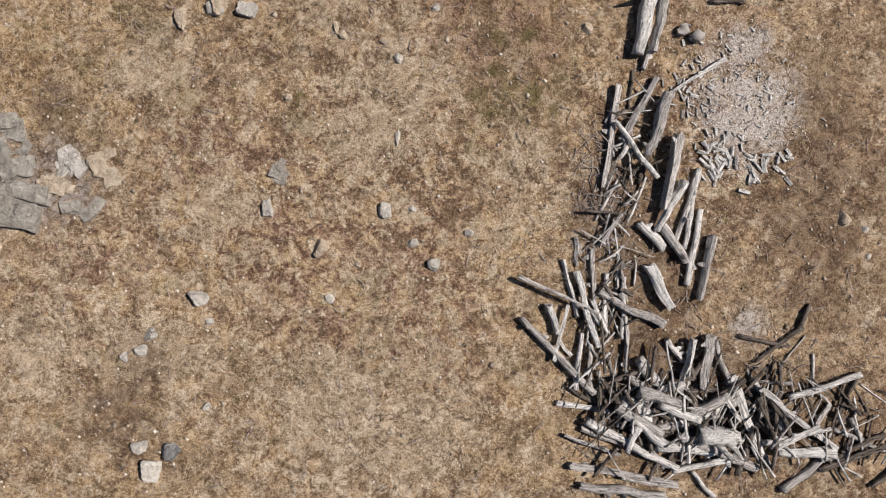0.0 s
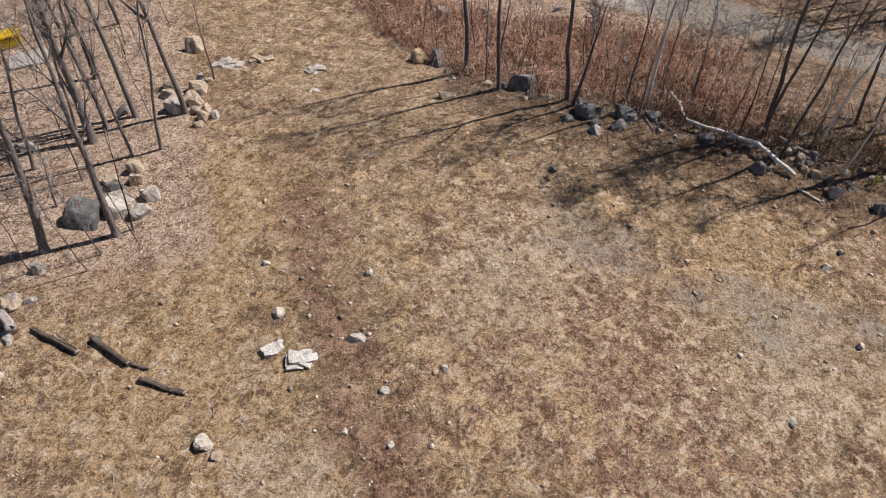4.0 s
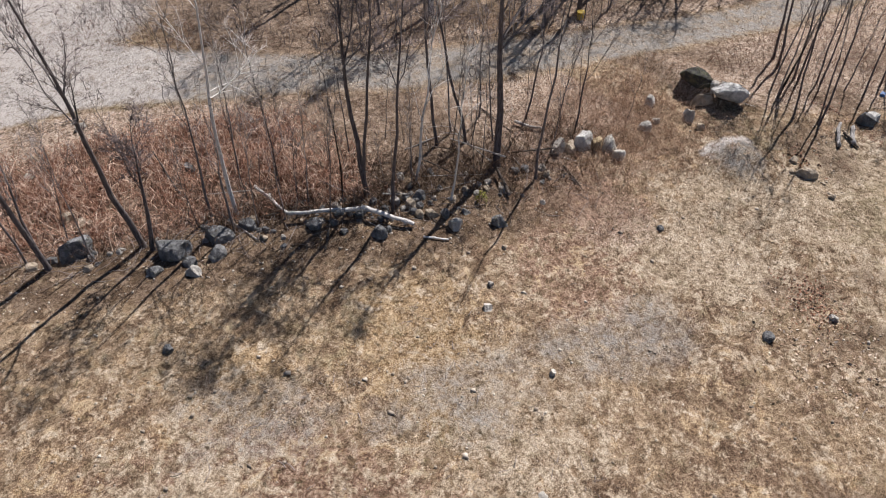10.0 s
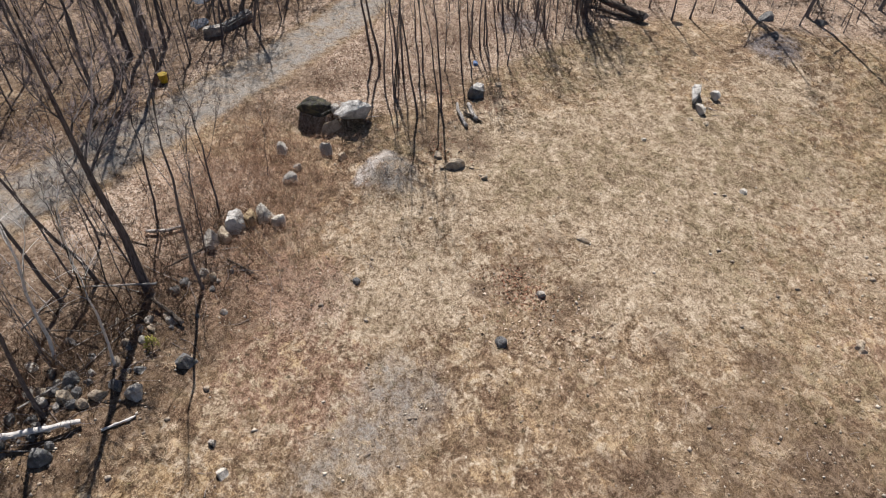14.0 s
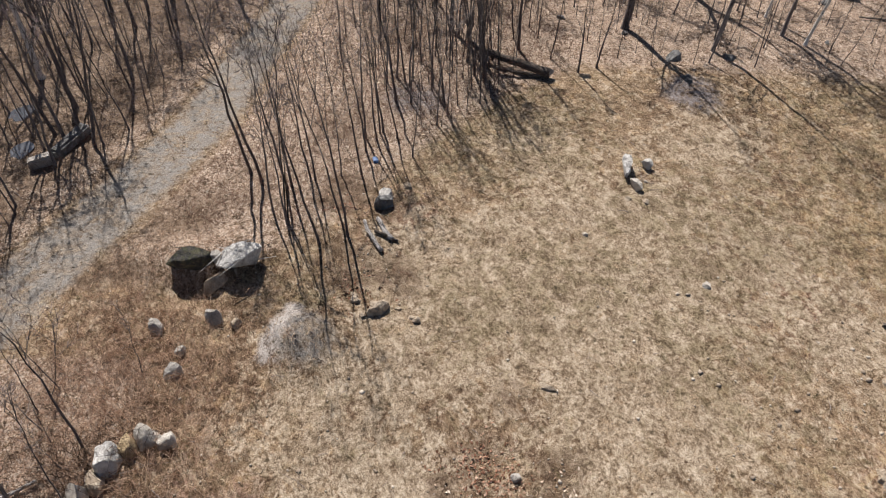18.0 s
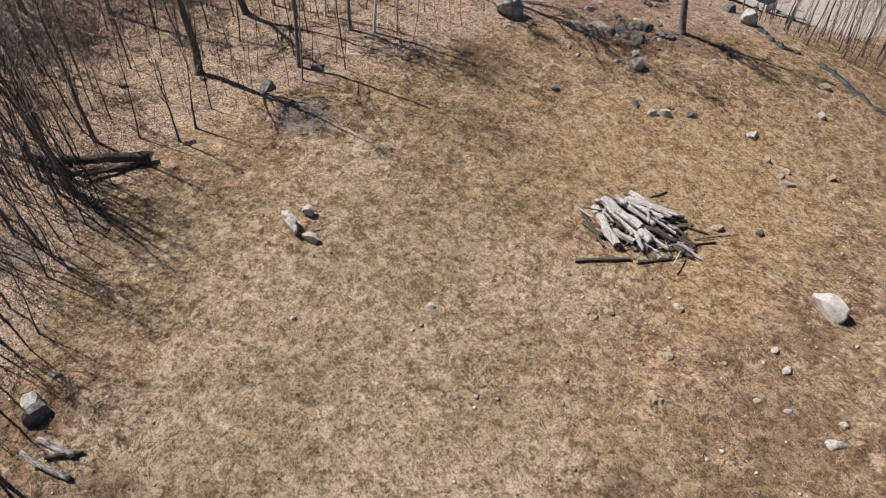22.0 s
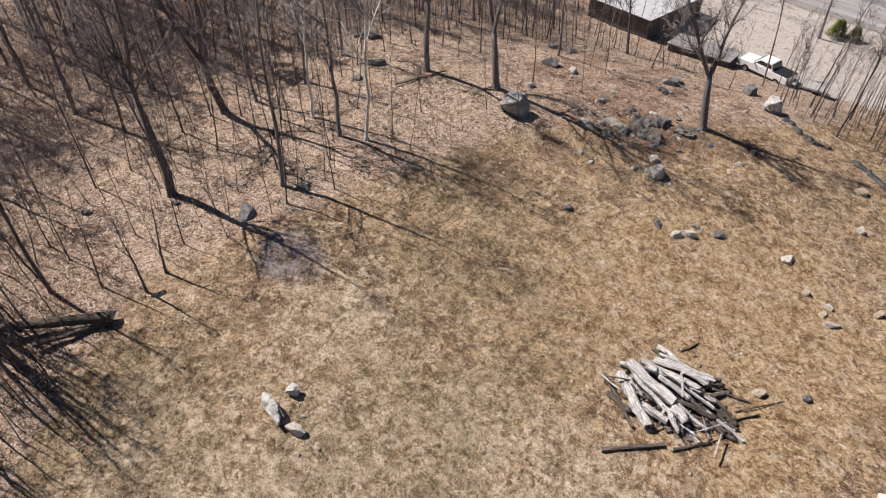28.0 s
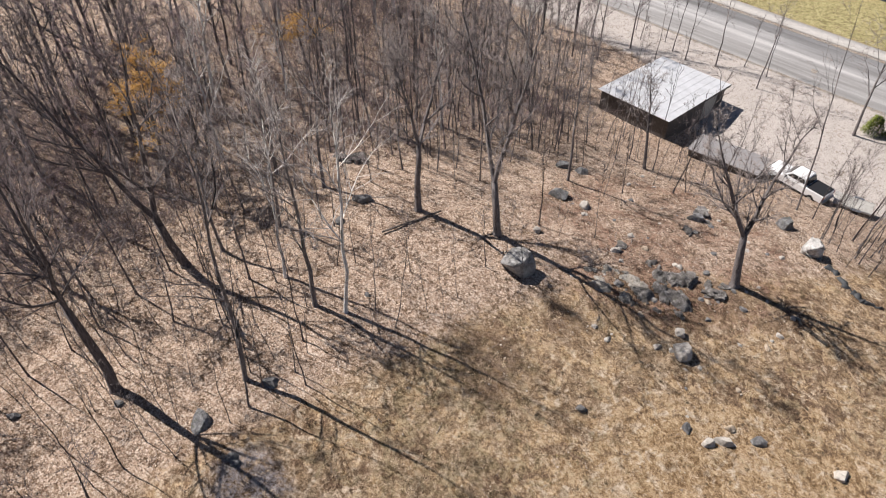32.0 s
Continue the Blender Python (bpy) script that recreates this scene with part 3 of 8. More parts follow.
def cover(x, y):
    """How much of each cover lies at a place: gravel, leaf litter, bare soil that also darkens shaded ground; sawdust,
    stone slab, green lawn.
    """
    lane, along = away(x, y, LANE)
    wide = np.interp(along, [0, 0.1, 0.25, 0.33, 1], [7, 5.2, 3.0, 2.4, 2.1])
    gravel = step((wide + 0.8 - lane) / 1.6)
    wheels = 0.62 + 0.38 * step((0.85 - np.abs(lane - 1.0)) / 0.5)
    gravel = gravel * np.where(along > 0.34, wheels, 1.0)
    yard = step((9.0 - np.hypot((x - 17) * 0.85, (y - 63.5) * 0.95)) / 4.0)
    gravel = np.maximum(gravel, yard)
    ruts, _ = away(x, y, WHEELS)
    gravel = np.maximum(gravel, 0.62 * step((4.0 - ruts) / 3.6) * (1 - 0.75 * step((y - 24) / 8)) * np.clip(2.2 * value_noise(x, y, 0.35, 5) - 0.35, 0, 1))
    gravel = np.maximum(gravel, 0.75 * step((2.4 - np.hypot(x - 40.6, y - 18.8)) / 1.5))
    lot = step((9.5 - np.hypot((x - 57) * 0.55, y + 68)) / 2.5) * step((-y - 58.5) / 1.5)
    lot = np.maximum(lot, step((-y - 69.5) / 2.0) * step((y + 93) / 1.0))
    gravel = np.maximum(gravel, lot)
    inside = x - np.interp(y, EAST_Y, EAST_X)
    litter = step((inside + 1.5) / 4.0)
    litter = np.maximum(litter, step((-11.5 - x + 0.25 * (40 - y)) / 3.0) * step((y - 23) / 4))
    beyond = north_of_wall(x, y)
    litter = np.maximum(litter, step((beyond + 0.8) / 2.4) * (x < 40))
    litter = np.maximum(litter, 0.55 * step((4.0 - np.hypot(x - 31, y - 21)) / 3.0))
    litter = litter * (1 - step((wide + 0.9 - lane) / 1.2)) * (1 - lot) * (1 - 0.9 * step((x - 4) / 6) * step((y - 44 - 0.9 * (20 - x)) / 3) * step((26 - x) / 4))
    soil = 0.40 * step((3.0 - away(x, y, RUTS)[0]) / 2.6) * np.clip(1.7 * value_noise(x + 7, y, 0.6, 5) - 0.2, 0, 1)
    soil = np.maximum(soil, 0.8 * step((3.4 - np.hypot((x - 3.5) * 0.7, y - 9.6)) / 2.5) * np.clip(1.7 * value_noise(x, y + 9, 0.6, 4) - 0.25, 0, 1))
    soil = np.maximum(soil, 0.55 * step((3.0 - np.hypot((x - 14.5) * 0.8, (y - 1.5) * 0.35)) / 2.5))
    soil = np.maximum(soil, 0.6 * step((2.6 - np.hypot((x - 8) * 0.8, (y + 3) * 0.3)) / 2.0))
    soil = np.maximum(soil, 0.45 * step((3.2 - np.hypot(x - 31.5, y + 11)) / 3.0))
    # dark band along the wall: soil, plus tree-crown shade put into the colour
    soil = np.maximum(soil, step((1.0 - np.abs(beyond + 0.8) / 4.8) * 1.9) * step((33 - x) / 5) * step((x - 2) / 4) * np.clip(0.6 + 0.8 * value_noise(x, y, 0.4), 0, 1))
    # dark soil beyond the lane, also standing in for tree and brush shade
    soil = np.maximum(soil, 0.75 * step((y - np.interp(x, [p[0] for p in LANE], [p[1] for p in LANE]) - 3.0) / 2.0) * step((x - 20) / 5) * np.clip(0.3 + value_noise(x, y + 30, 0.25), 0, 1))
    soil = np.maximum(soil, 0.25 * step(beyond / 2) * step((9 - beyond) / 3) * step((23 - x) / 4) * step((x + 2) / 4))
    soil = np.maximum(soil, 0.20 * step((8.5 - np.hypot((x - 37.5) * 0.7, (y - 26.0) * 1.1)) / 6.0) * np.clip(0.3 + value_noise(x + 3, y, 0.5), 0, 1))
    # soil behind the wall, darkened further in place of the thicket's shade
    behind = step((beyond + 0.3) / 1.5) * step((33 - x) / 3)
    soil = np.maximum(soil, (0.16 + 0.54 * step((x - 19) / 5)) * behind * np.clip(0.45 + 0.9 * value_noise(x, y + 60, 0.45), 0, 1))
    for px, py, rad, much in BARE_AND_SHADED_WEST + BARE_MIDDLE + BARE_EAST:
        soil = np.maximum(soil, much * step((rad - np.hypot(x - px, y - py)) / (0.7 * rad)) * np.clip(0.2 + 1.2 * value_noise(x + px, y, 0.7, 4), 0, 1))
    dust = step((3.2 - np.hypot((x - 11.9) * 1.0, (y - 5.0) * 0.72)) / 2.4) * np.clip(1.7 * value_noise(x, y, 1.0, 5) - 0.1, 0, 1)
    dust = np.maximum(dust, 0.7 * step((1.3 - np.hypot(x - 11.9, y + 3.8)) / 1.0))
    dust = np.maximum(dust, 0.85 * step((0.75 - away(x, y, [(39.7, 20.4), (42.3, 19.3)])[0]) / 0.45))
    dust = np.maximum(dust, 0.85 * np.maximum(gravel * step((0.30 - along) / 0.06), yard) * np.clip(0.4 + value_noise(x, y, 0.3), 0, 1))
    dust = np.maximum(dust, 0.9 * lot * (y > -79))
    slab = step((3.5 - np.hypot((x - 61.2) * 0.95, (y + 7.1) * 1.15)) / 2.2) * 0.66
    slab = np.maximum(slab, 0.6 * step((3.4 - np.hypot(x - 61.5, y - 12.5)) / 2.0))
    slab = np.maximum(slab, 0.55 * step((3.4 - np.hypot((x + 15.2) * 0.8, (y - 1.6) * 1.1)) / 2.6))
    lawn = step((-y - 92.6) / 1.0)
    soil = soil * (1 - 0.8 * step((wide + 0.8 - lane) / 1.6))
    return gravel, litter * (1 - lawn), soil, dust, slab, lawn


def spaced(lo, hi, stepsize):
    """Even lines inside, ever wider ones out to the horizon."""
    inner = list(np.arange(lo, hi + 0.01, stepsize))
    out, d, p = [], stepsize, 0.0
    while p < 2600:
        d *= 1.35
        p += d
        out.append(p)
    return np.array([lo - q for q in reversed(out)] + inner + [hi + q for q in out])


def mesh_from(name, verts, faces, mats, smooth=False, slots=None):
    me = bpy.data.meshes.new(name)
    me.from_pydata([tuple(v) for v in verts], [], [tuple(f) for f in faces])
    for mt in mats if isinstance(mats, (list, tuple)) else [mats]:
        me.materials.append(mt)
    if smooth:
        me.polygons.foreach_set("use_smooth", [True] * len(me.polygons))
    if slots is not None:
        me.polygons.foreach_set("material_index", slots)
    me.update()
    return me


def quick_mesh(name, verts, faces, mat, smooth=False):
    """A mesh from arrays of corners and of equal-sided faces."""
    verts, faces = np.asarray(verts, np.float32), np.asarray(faces, np.int32)
    me = bpy.data.meshes.new(name)
    n, k = faces.shape
    me.vertices.add(len(verts))
    me.vertices.foreach_set("co", verts.ravel())
    me.loops.add(n * k)
    me.loops.foreach_set("vertex_index", faces.ravel())
    me.polygons.add(n)
    me.polygons.foreach_set("loop_start", np.arange(n, dtype=np.int32) * k)
    me.materials.append(mat)
    if smooth:
        me.polygons.foreach_set("use_smooth", np.ones(n, bool))
    me.update(calc_edges=True)
    me.validate()
    return me


def build_ground():
    xs, ys = spaced(-45, 105, 0.5), spaced(-100, 78, 0.5)
    gx, gy = np.meshgrid(xs, ys)
    x, y = gx.ravel(), gy.ravel()
    z = land(x, y) + relief(x, y)
    nx, ny = len(xs), len(ys)
    i = np.arange(nx * ny).reshape(ny, nx)
    faces = np.stack([i[:-1, :-1].ravel(), i[:-1, 1:].ravel(), i[1:, 1:].ravel(), i[1:, :-1].ravel()], 1)
    me = quick_mesh("ground", np.stack([x, y, z], 1), faces, GROUND, True)
    c = cover(x, y)
    for name, k in (("cover_a", 0), ("cover_b", 3)):
        a = me.attributes.new(name, "FLOAT_COLOR", "POINT")
        a.data.foreach_set("color", np.stack([c[k], c[k + 1], c[k + 2], np.ones(len(x))], 1).astype(np.float32).ravel())
    a = me.attributes.new("turf", "FLOAT_COLOR", "POINT")
    a.data.foreach_set("color", np.stack([turf(x, y)] * 3 + [np.ones(len(x))], 1).astype(np.float32).ravel())
    h = hues(x, y)
    for name, k in (("hue", h[0:3]), ("tint", (h[3], h[4], np.zeros(len(x))))):
        a = me.attributes.new(name, "FLOAT_COLOR", "POINT")
        a.data.foreach_set("color", np.stack([*k, np.ones(len(x))], 1).astype(np.float32).ravel())
    ob = tagged(new("ground", me), "dry tan spring meadow with bare soil, gravel ruts and leaf litter", "ground", kind="structure")
    return ob


build_ground()


# ---- helpers for things ----
def part(name, me, parent, label=""):
    ob = new(name, me)
    ob.parent = parent
    if label:
        ob["label"] = label
    return ob


def thing(name, m, label, category, group=""):
    ob = new(name)
    ob.empty_display_size = 0.2
    ob.matrix_basis = m
    return tagged(ob, label, category, group)


def block(sx, sy, sz, at=(0, 0, 0), bevel=0.02, turn=None):
    """A bevelled box as corners and faces in a bmesh."""
    bm = bmesh.new()
    bmesh.ops.create_cube(bm, size=1)
    bmesh.ops.scale(bm, vec=(sx, sy, sz), verts=bm.verts)
    if bevel:
        bmesh.ops.bevel(bm, geom=bm.edges[:], offset=min(bevel, 0.4 * min(sx, sy, sz)), segments=2, affect="EDGES")
    if turn:
        bmesh.ops.transform(bm, matrix=turn, verts=bm.verts)
    bmesh.ops.translate(bm, vec=at, verts=bm.verts)
    return bm


def done(name, bm, mat, smooth=False):
    me = bpy.data.meshes.new(name)
    bm.to_mesh(me)
    bm.free()
    for mt in mat if isinstance(mat, (list, tuple)) else [mat]:
        me.materials.append(mt)
    if smooth:
        me.polygons.foreach_set("use_smooth", [True] * len(me.polygons))
    return me


# ---- stones ----
def plate_mesh(r, long, wide, high, mat):
    """One broken plate of bedrock, standing a little proud of its neighbours."""
    t = bmesh.new()
    bmesh.ops.create_cube(t, size=1)
    bmesh.ops.subdivide_edges(t, edges=t.edges[:], cuts=3, use_grid_fill=True)
    sx, sy, sz = long * r.uniform(0.25, 0.6), wide * r.uniform(0.25, 0.6), high * r.uniform(1.2, 2.2)
    at = Vector((r.uniform(-0.3, 0.3) * long, r.uniform(-0.3, 0.3) * wide, r.uniform(-0.6, 0.05) * high))
    turn = Euler((r.gauss(0, 0.10), r.gauss(0, 0.10), r.gauss(0, 0.35))).to_matrix()
    off = Vector((r.uniform(0, 50), r.uniform(0, 50), 0))
    for v in t.verts:
        k = 1 - 0.28 * (v.co.x ** 2 + v.co.y ** 2)
        p = Vector((v.co.x * sx, v.co.y * sy, v.co.z * sz * k))
        p += Vector((noise.noise(p * 2 + off), noise.noise(p * 2.3 - off), 0.5 * noise.noise(p * 3.1 + off * 2))) * 0.3 * min(sx, sy)
        v.co = turn @ p + at
    return done("plate", t, mat)


def ledge(m, seed, long, wide, high, mat):
    r = random.Random(seed)
    ob = thing("rock_ledge", m, "", "")
    for k in range(7):
        part("plate", plate_mesh(r, long, wide, high, mat), ob)
    return ob


def stone_mesh(name, seed, long, wide, high, mat, rough=1.0, fine=3, cut=0.0):
    """A broken stone: a ball cut by a dozen planes, then worn by noise."""
    r = random.Random(seed)
    bm = bmesh.new()
    bmesh.ops.create_icosphere(bm, subdivisions=fine, radius=1)
    planes = []
    for _ in range(11):
        n = Vector((r.gauss(0, 1), r.gauss(0, 1), r.gauss(0, 0.8))).normalized()
        planes.append((n, r.uniform(0.48, 0.84) + cut))
    planes.append((Vector((r.gauss(0, 0.12), r.gauss(0, 0.12), 1)).normalized(), r.uniform(0.55, 0.85)))
    off = Vector((seed * 1.7 % 31, seed * 2.3 % 37, seed * 0.7 % 29))
    for v in bm.verts:
        p = v.co.copy()
        for n, d in planes:
            over = p.dot(n) - d
            if over > 0:
                p -= n * over
        p *= 1 + rough * (0.11 * noise.noise(p * 1.6 + off) + 0.07 * noise.noise(p * 4.0 + off) + 0.04 * noise.noise(p * 9 + off))
        v.co = p
    top = max(v.co.z for v in bm.verts)
    ax, ay = max(abs(v.co.x) for v in bm.verts), max(abs(v.co.y) for v in bm.verts)
    for v in bm.verts:
        v.co = Vector((v.co.x / ax * long / 2, v.co.y / ay * wide / 2, v.co.z / top * high * (1.0 if v.co.z > 0 else 0.5)))
    return done(name, bm, mat)


LOOKS = {"g": "grey fieldstone", "w": "pale weathered fieldstone", "W": "white bleached boulder", "t": "tan broken fieldstone", "o": "rounded ochre boulder",
         "d": "dark mossy stone", "b": "big grey lichen-covered boulder", "m": "mossy boulder coloured shade-dark", "s": "white and grey speckled boulder", "k": "dark stained bedrock", "l": "grey-tan weathered bedrock"}
count = 0


def stones(rows, where, group, high=0.42, name="stone", category="stone"):
    global count
    for x, y, long, wide, turn, look_ in rows:
        count += 1
        r = random.Random(count * 13)
        h = high * r.uniform(0.8, 1.15) * min(long, wide) + 0.06 * max(long, wide)
        if name == "rock_ledge":
            ob = ledge(pose(x, y, gz(x, y) - 0.08 * h, 0, 0, turn), count, long, wide, h, ROCKS[look_])
            tagged(ob, f"{LOOKS[look_]} {where}", category, group)
            continue
        me = stone_mesh(name, count, long * 1.04, wide * 1.12, h, ROCKS[look_], fine=3 if max(long, wide) > 0.5 else 2, cut=0.14 if look_ in 'bWo' else 0.0)
        kind = "boulder" if max(long, wide) > 1.2 and name == "stone" else name
        ob = new(kind, me)
        ob.matrix_basis = pose(x, y, gz(x, y) - 0.08 * h, r.uniform(-6, 6), r.uniform(-6, 6), turn)
        tagged(ob, f"{LOOKS[look_]} {where}", "boulder" if kind == "boulder" else category, group)


FIELD_STONES_1 = (  # x, y, long, wide, turn, look
    (-2.03, 0.52, 0.57, 0.65, 360, 'g'),
    (-0.19, -1.52, 0.52, 0.61, 360, 'g'),
    (-6.53, 0.55, 0.49, 0.85, 360, 'g'),
    (-4.55, -0.97, 0.62, 0.66, 360, 't'),
    (-4.16, -2.89, 0.40, 0.35, 360, 'w'),
    (-3.12, -1.58, 0.39, 0.31, 360, 't'),
    (-0.99, -0.73, 0.52, 0.39, 360, 'g'),
    (-9.22, -2.83, 0.83, 0.65, 360, 'g'),
    (-11.06, -4.30, 0.62, 0.62, 360, 'g'),
    (-11.39, -4.85, 0.62, 0.48, 360, 'w'),
    (-12.13, -5.13, 0.39, 0.44, 360, 'g'),
    (-8.82, -3.79, 0.42, 0.28, 360, 'g'),
    (-11.18, -9.58, 0.94, 0.94, 360, 'w'),
    (-10.34, -8.82, 0.78, 0.68, 360, 'd'),
    (-11.54, -8.64, 0.74, 0.49, 360, 'g'),
)
stones(FIELD_STONES_1, "lying in the dry meadow grass", "stones in the meadow")

FIELD_STONES_2 = (  # x, y, long, wide, turn, look
    (-9.81, 7.83, 0.48, 0.87, 360, 't'),
    (-8.48, 8.18, 0.81, 0.57, 360, 'g'),
    (-7.30, 8.10, 0.85, 0.52, 360, 'g'),
    (-1.51, 6.26, 0.36, 0.36, 360, 'w'),
    (5.72, 7.42, 0.51, 0.46, 360, 't'),
    (16.47, -0.20, 0.31, 0.31, 360, 'w'),
    (16.57, -1.25, 0.26, 0.31, 360, 'w'),
    (15.68, 0.12, 0.51, 0.81, 360, 't'),
    (1.16, -0.38, 0.39, 0.35, 360, 'g'),
    (-1.05, 0.55, 0.39, 0.30, 360, 'g'),
    (-3.66, 7.14, 0.32, 0.41, 360, 't'),
    (-2.07, 6.87, 0.36, 0.27, 360, 't'),
    (-8.97, -7.07, 0.38, 0.33, 360, 'g'),
)
stones(FIELD_STONES_2, "lying in the dry meadow grass", "stones in the meadow")

FIELD_STONES_3 = (  # x, y, long, wide, turn, look
    (-0.14, 8.16, 0.41, 0.32, 360, 'g'),
)
stones(FIELD_STONES_3, "lying in the dry meadow grass", "stones in the meadow")

TRACK_STONES_1 = (  # x, y, long, wide, turn, look
    (-5.90, 21.11, 0.66, 0.61, 359, 'w'),
    (-8.53, 14.87, 0.82, 0.82, 359, 'w'),
    (-7.90, 14.34, 0.55, 0.50, 359, 't'),
    (-10.54, 11.33, 0.80, 0.65, 359, 'w'),
    (-10.60, 9.61, 0.88, 0.74, 359, 'w'),
    (-8.33, 8.29, 0.66, 0.85, 359, 't'),
    (-7.25, 8.09, 0.84, 0.56, 359, 'g'),
    (-9.73, 7.79, 0.43, 0.81, 359, 't'),
    (-2.15, 19.10, 1.04, 0.52, 359, 'w'),
    (-2.89, 19.27, 0.31, 0.21, 359, 't'),
    (-1.06, 16.45, 0.45, 0.40, 359, 'g'),
    (-0.91, 13.94, 0.34, 0.38, 359, 'w'),
    (-2.77, 14.70, 0.34, 0.34, 359, 'w'),
    (-1.48, 11.30, 0.42, 0.33, 359, 'w'),
    (1.60, 17.25, 0.35, 0.45, 359, 'w'),
    (1.21, 17.09, 0.30, 0.35, 359, 't'),
)
stones(TRACK_STONES_1, "lying on the stony bare track", "stones on the track")

TRACK_STONES_2 = (  # x, y, long, wide, turn, look
    (1.59, 14.65, 0.22, 0.22, 359, 'w'),
    (6.55, 10.97, 0.57, 0.52, 359, 'w'),
    (16.08, 13.70, 0.44, 0.56, 359, 'w'),
    (8.21, 9.80, 0.29, 0.38, 359, 't'),
    (-19.04, 23.49, 0.86, 0.79, 359, 't'),
    (-18.24, 23.67, 0.78, 0.46, 359, 'g'),
    (-18.62, 21.44, 0.70, 0.96, 359, 'g'),
    (-18.53, 19.04, 1.42, 0.92, 359, 'g'),
    (-8.75, 9.72, 0.43, 0.34, 359, 'w'),
    (-3.90, 7.41, 0.23, 0.41, 359, 't'),
    (-3.62, 7.14, 0.31, 0.31, 359, 't'),
    (-2.07, 6.91, 0.40, 0.27, 359, 't'),
    (-1.54, 6.31, 0.40, 0.35, 359, 'w'),
    (-5.71, 4.77, 0.31, 0.31, 359, 't'),
    (-1.56, 3.28, 0.22, 0.57, 359, 'w'),
    (0.74, 13.75, 0.24, 0.24, 359, 'w'),
)
stones(TRACK_STONES_2, "lying on the stony bare track", "stones on the track")

CAIRN_STONES_1 = (  # x, y, long, wide, turn, look
    (-13.60, 46.64, 1.63, 1.18, 355, 't'),
    (-12.77, 42.75, 0.76, 0.76, 355, 'g'),
    (-14.45, 41.88, 1.44, 0.93, 355, 't'),
    (-12.87, 41.44, 1.66, 1.25, 355, 't'),
    (-14.60, 40.82, 1.25, 0.75, 355, 't'),
    (-13.90, 39.36, 1.38, 1.38, 355, 'g'),
    (-12.77, 39.84, 1.21, 0.97, 355, 't'),
    (-11.89, 38.83, 0.71, 1.03, 355, 't'),
    (-12.45, 38.75, 0.95, 0.63, 355, 't'),
    (-11.87, 38.02, 0.94, 0.78, 355, 't'),
    (-12.03, 37.19, 1.00, 0.54, 355, 't'),
    (-11.11, 37.94, 0.78, 0.70, 355, 'g'),
    (-12.21, 42.34, 0.67, 0.42, 355, 't'),
    (-17.32, 39.25, 1.16, 0.83, 355, 'd'),
    (-15.20, 33.25, 1.25, 0.96, 355, 't'),
    (-14.79, 32.00, 0.94, 0.79, 355, 't'),
)
stones(CAIRN_STONES_1, "heaped at the edge of the woods", "stones heaped at the wood's edge", high=0.72)

CAIRN_STONES_2 = (  # x, y, long, wide, turn, look
    (-16.52, 32.30, 1.25, 0.73, 355, 't'),
    (-15.89, 31.70, 1.66, 0.72, 355, 'd'),
    (-15.43, 30.54, 1.62, 1.06, 355, 'w'),
    (-13.77, 30.64, 1.32, 1.05, 355, 'w'),
    (-15.32, 29.66, 1.25, 1.25, 355, 'w'),
    (-14.11, 29.25, 1.50, 1.02, 355, 'w'),
    (-17.08, 29.14, 2.17, 1.61, 355, 'd'),
    (-18.35, 25.69, 0.88, 0.67, 355, 'g'),
    (-19.15, 23.90, 0.73, 0.66, 355, 'g'),
    (-19.54, 23.59, 0.73, 0.66, 355, 't'),
    (-22.26, 36.14, 1.07, 0.74, 355, 'g'),
    (-6.68, 24.28, 0.47, 0.35, 355, 'w'),
    (-1.56, 22.90, 0.44, 0.50, 355, 'w'),
    (2.24, 43.60, 1.34, 1.25, 355, 'o'),
    (3.61, 44.92, 1.03, 0.51, 355, 't'),
    (3.51, 42.85, 1.32, 1.32, 355, 'd'),
)
stones(CAIRN_STONES_2, "heaped at the edge of the woods", "stones heaped at the wood's edge", high=0.72)

CAIRN_STONES_3 = (  # x, y, long, wide, turn, look
    (3.66, 37.80, 1.35, 0.60, 355, 't'),
    (8.62, 37.99, 1.75, 1.22, 355, 'd'),
    (9.71, 39.59, 0.94, 0.79, 355, 't'),
    (0.56, 49.93, 0.84, 0.93, 355, 'g'),
    (4.59, 50.62, 1.51, 0.75, 355, 'g'),
)
stones(CAIRN_STONES_3, "heaped at the edge of the woods", "stones heaped at the wood's edge", high=0.72)

WALL_STONES_1 = (  # x, y, long, wide, turn, look
    (23.89, 29.16, 0.78, 0.78, 302, 'd'),
    (23.06, 28.91, 0.77, 0.71, 302, 't'),
    (22.97, 28.10, 0.70, 0.47, 302, 't'),
    (23.48, 27.72, 0.82, 0.53, 302, 't'),
    (23.94, 26.39, 0.82, 0.87, 302, 'g'),
    (24.12, 27.25, 0.71, 0.59, 302, 'd'),
    (25.90, 24.97, 1.00, 0.65, 302, 'd'),
    (25.10, 26.73, 0.59, 0.42, 302, 'd'),
    (23.28, 29.62, 0.60, 0.54, 302, 'd'),
    (20.43, 28.46, 0.97, 0.74, 302, 'd'),
    (18.20, 31.03, 0.92, 0.75, 302, 'd'),
    (20.85, 30.31, 0.71, 0.47, 302, 'g'),
    (13.40, 32.62, 0.91, 1.03, 302, 'd'),
    (11.93, 32.39, 0.90, 0.79, 302, 'g'),
    (12.23, 33.07, 0.80, 0.57, 302, 'd'),
    (12.10, 34.33, 1.65, 1.29, 302, 'd'),
)
stones(WALL_STONES_1, "tumbled along the old stone wall", "stones of the tumbled wall", high=0.68)

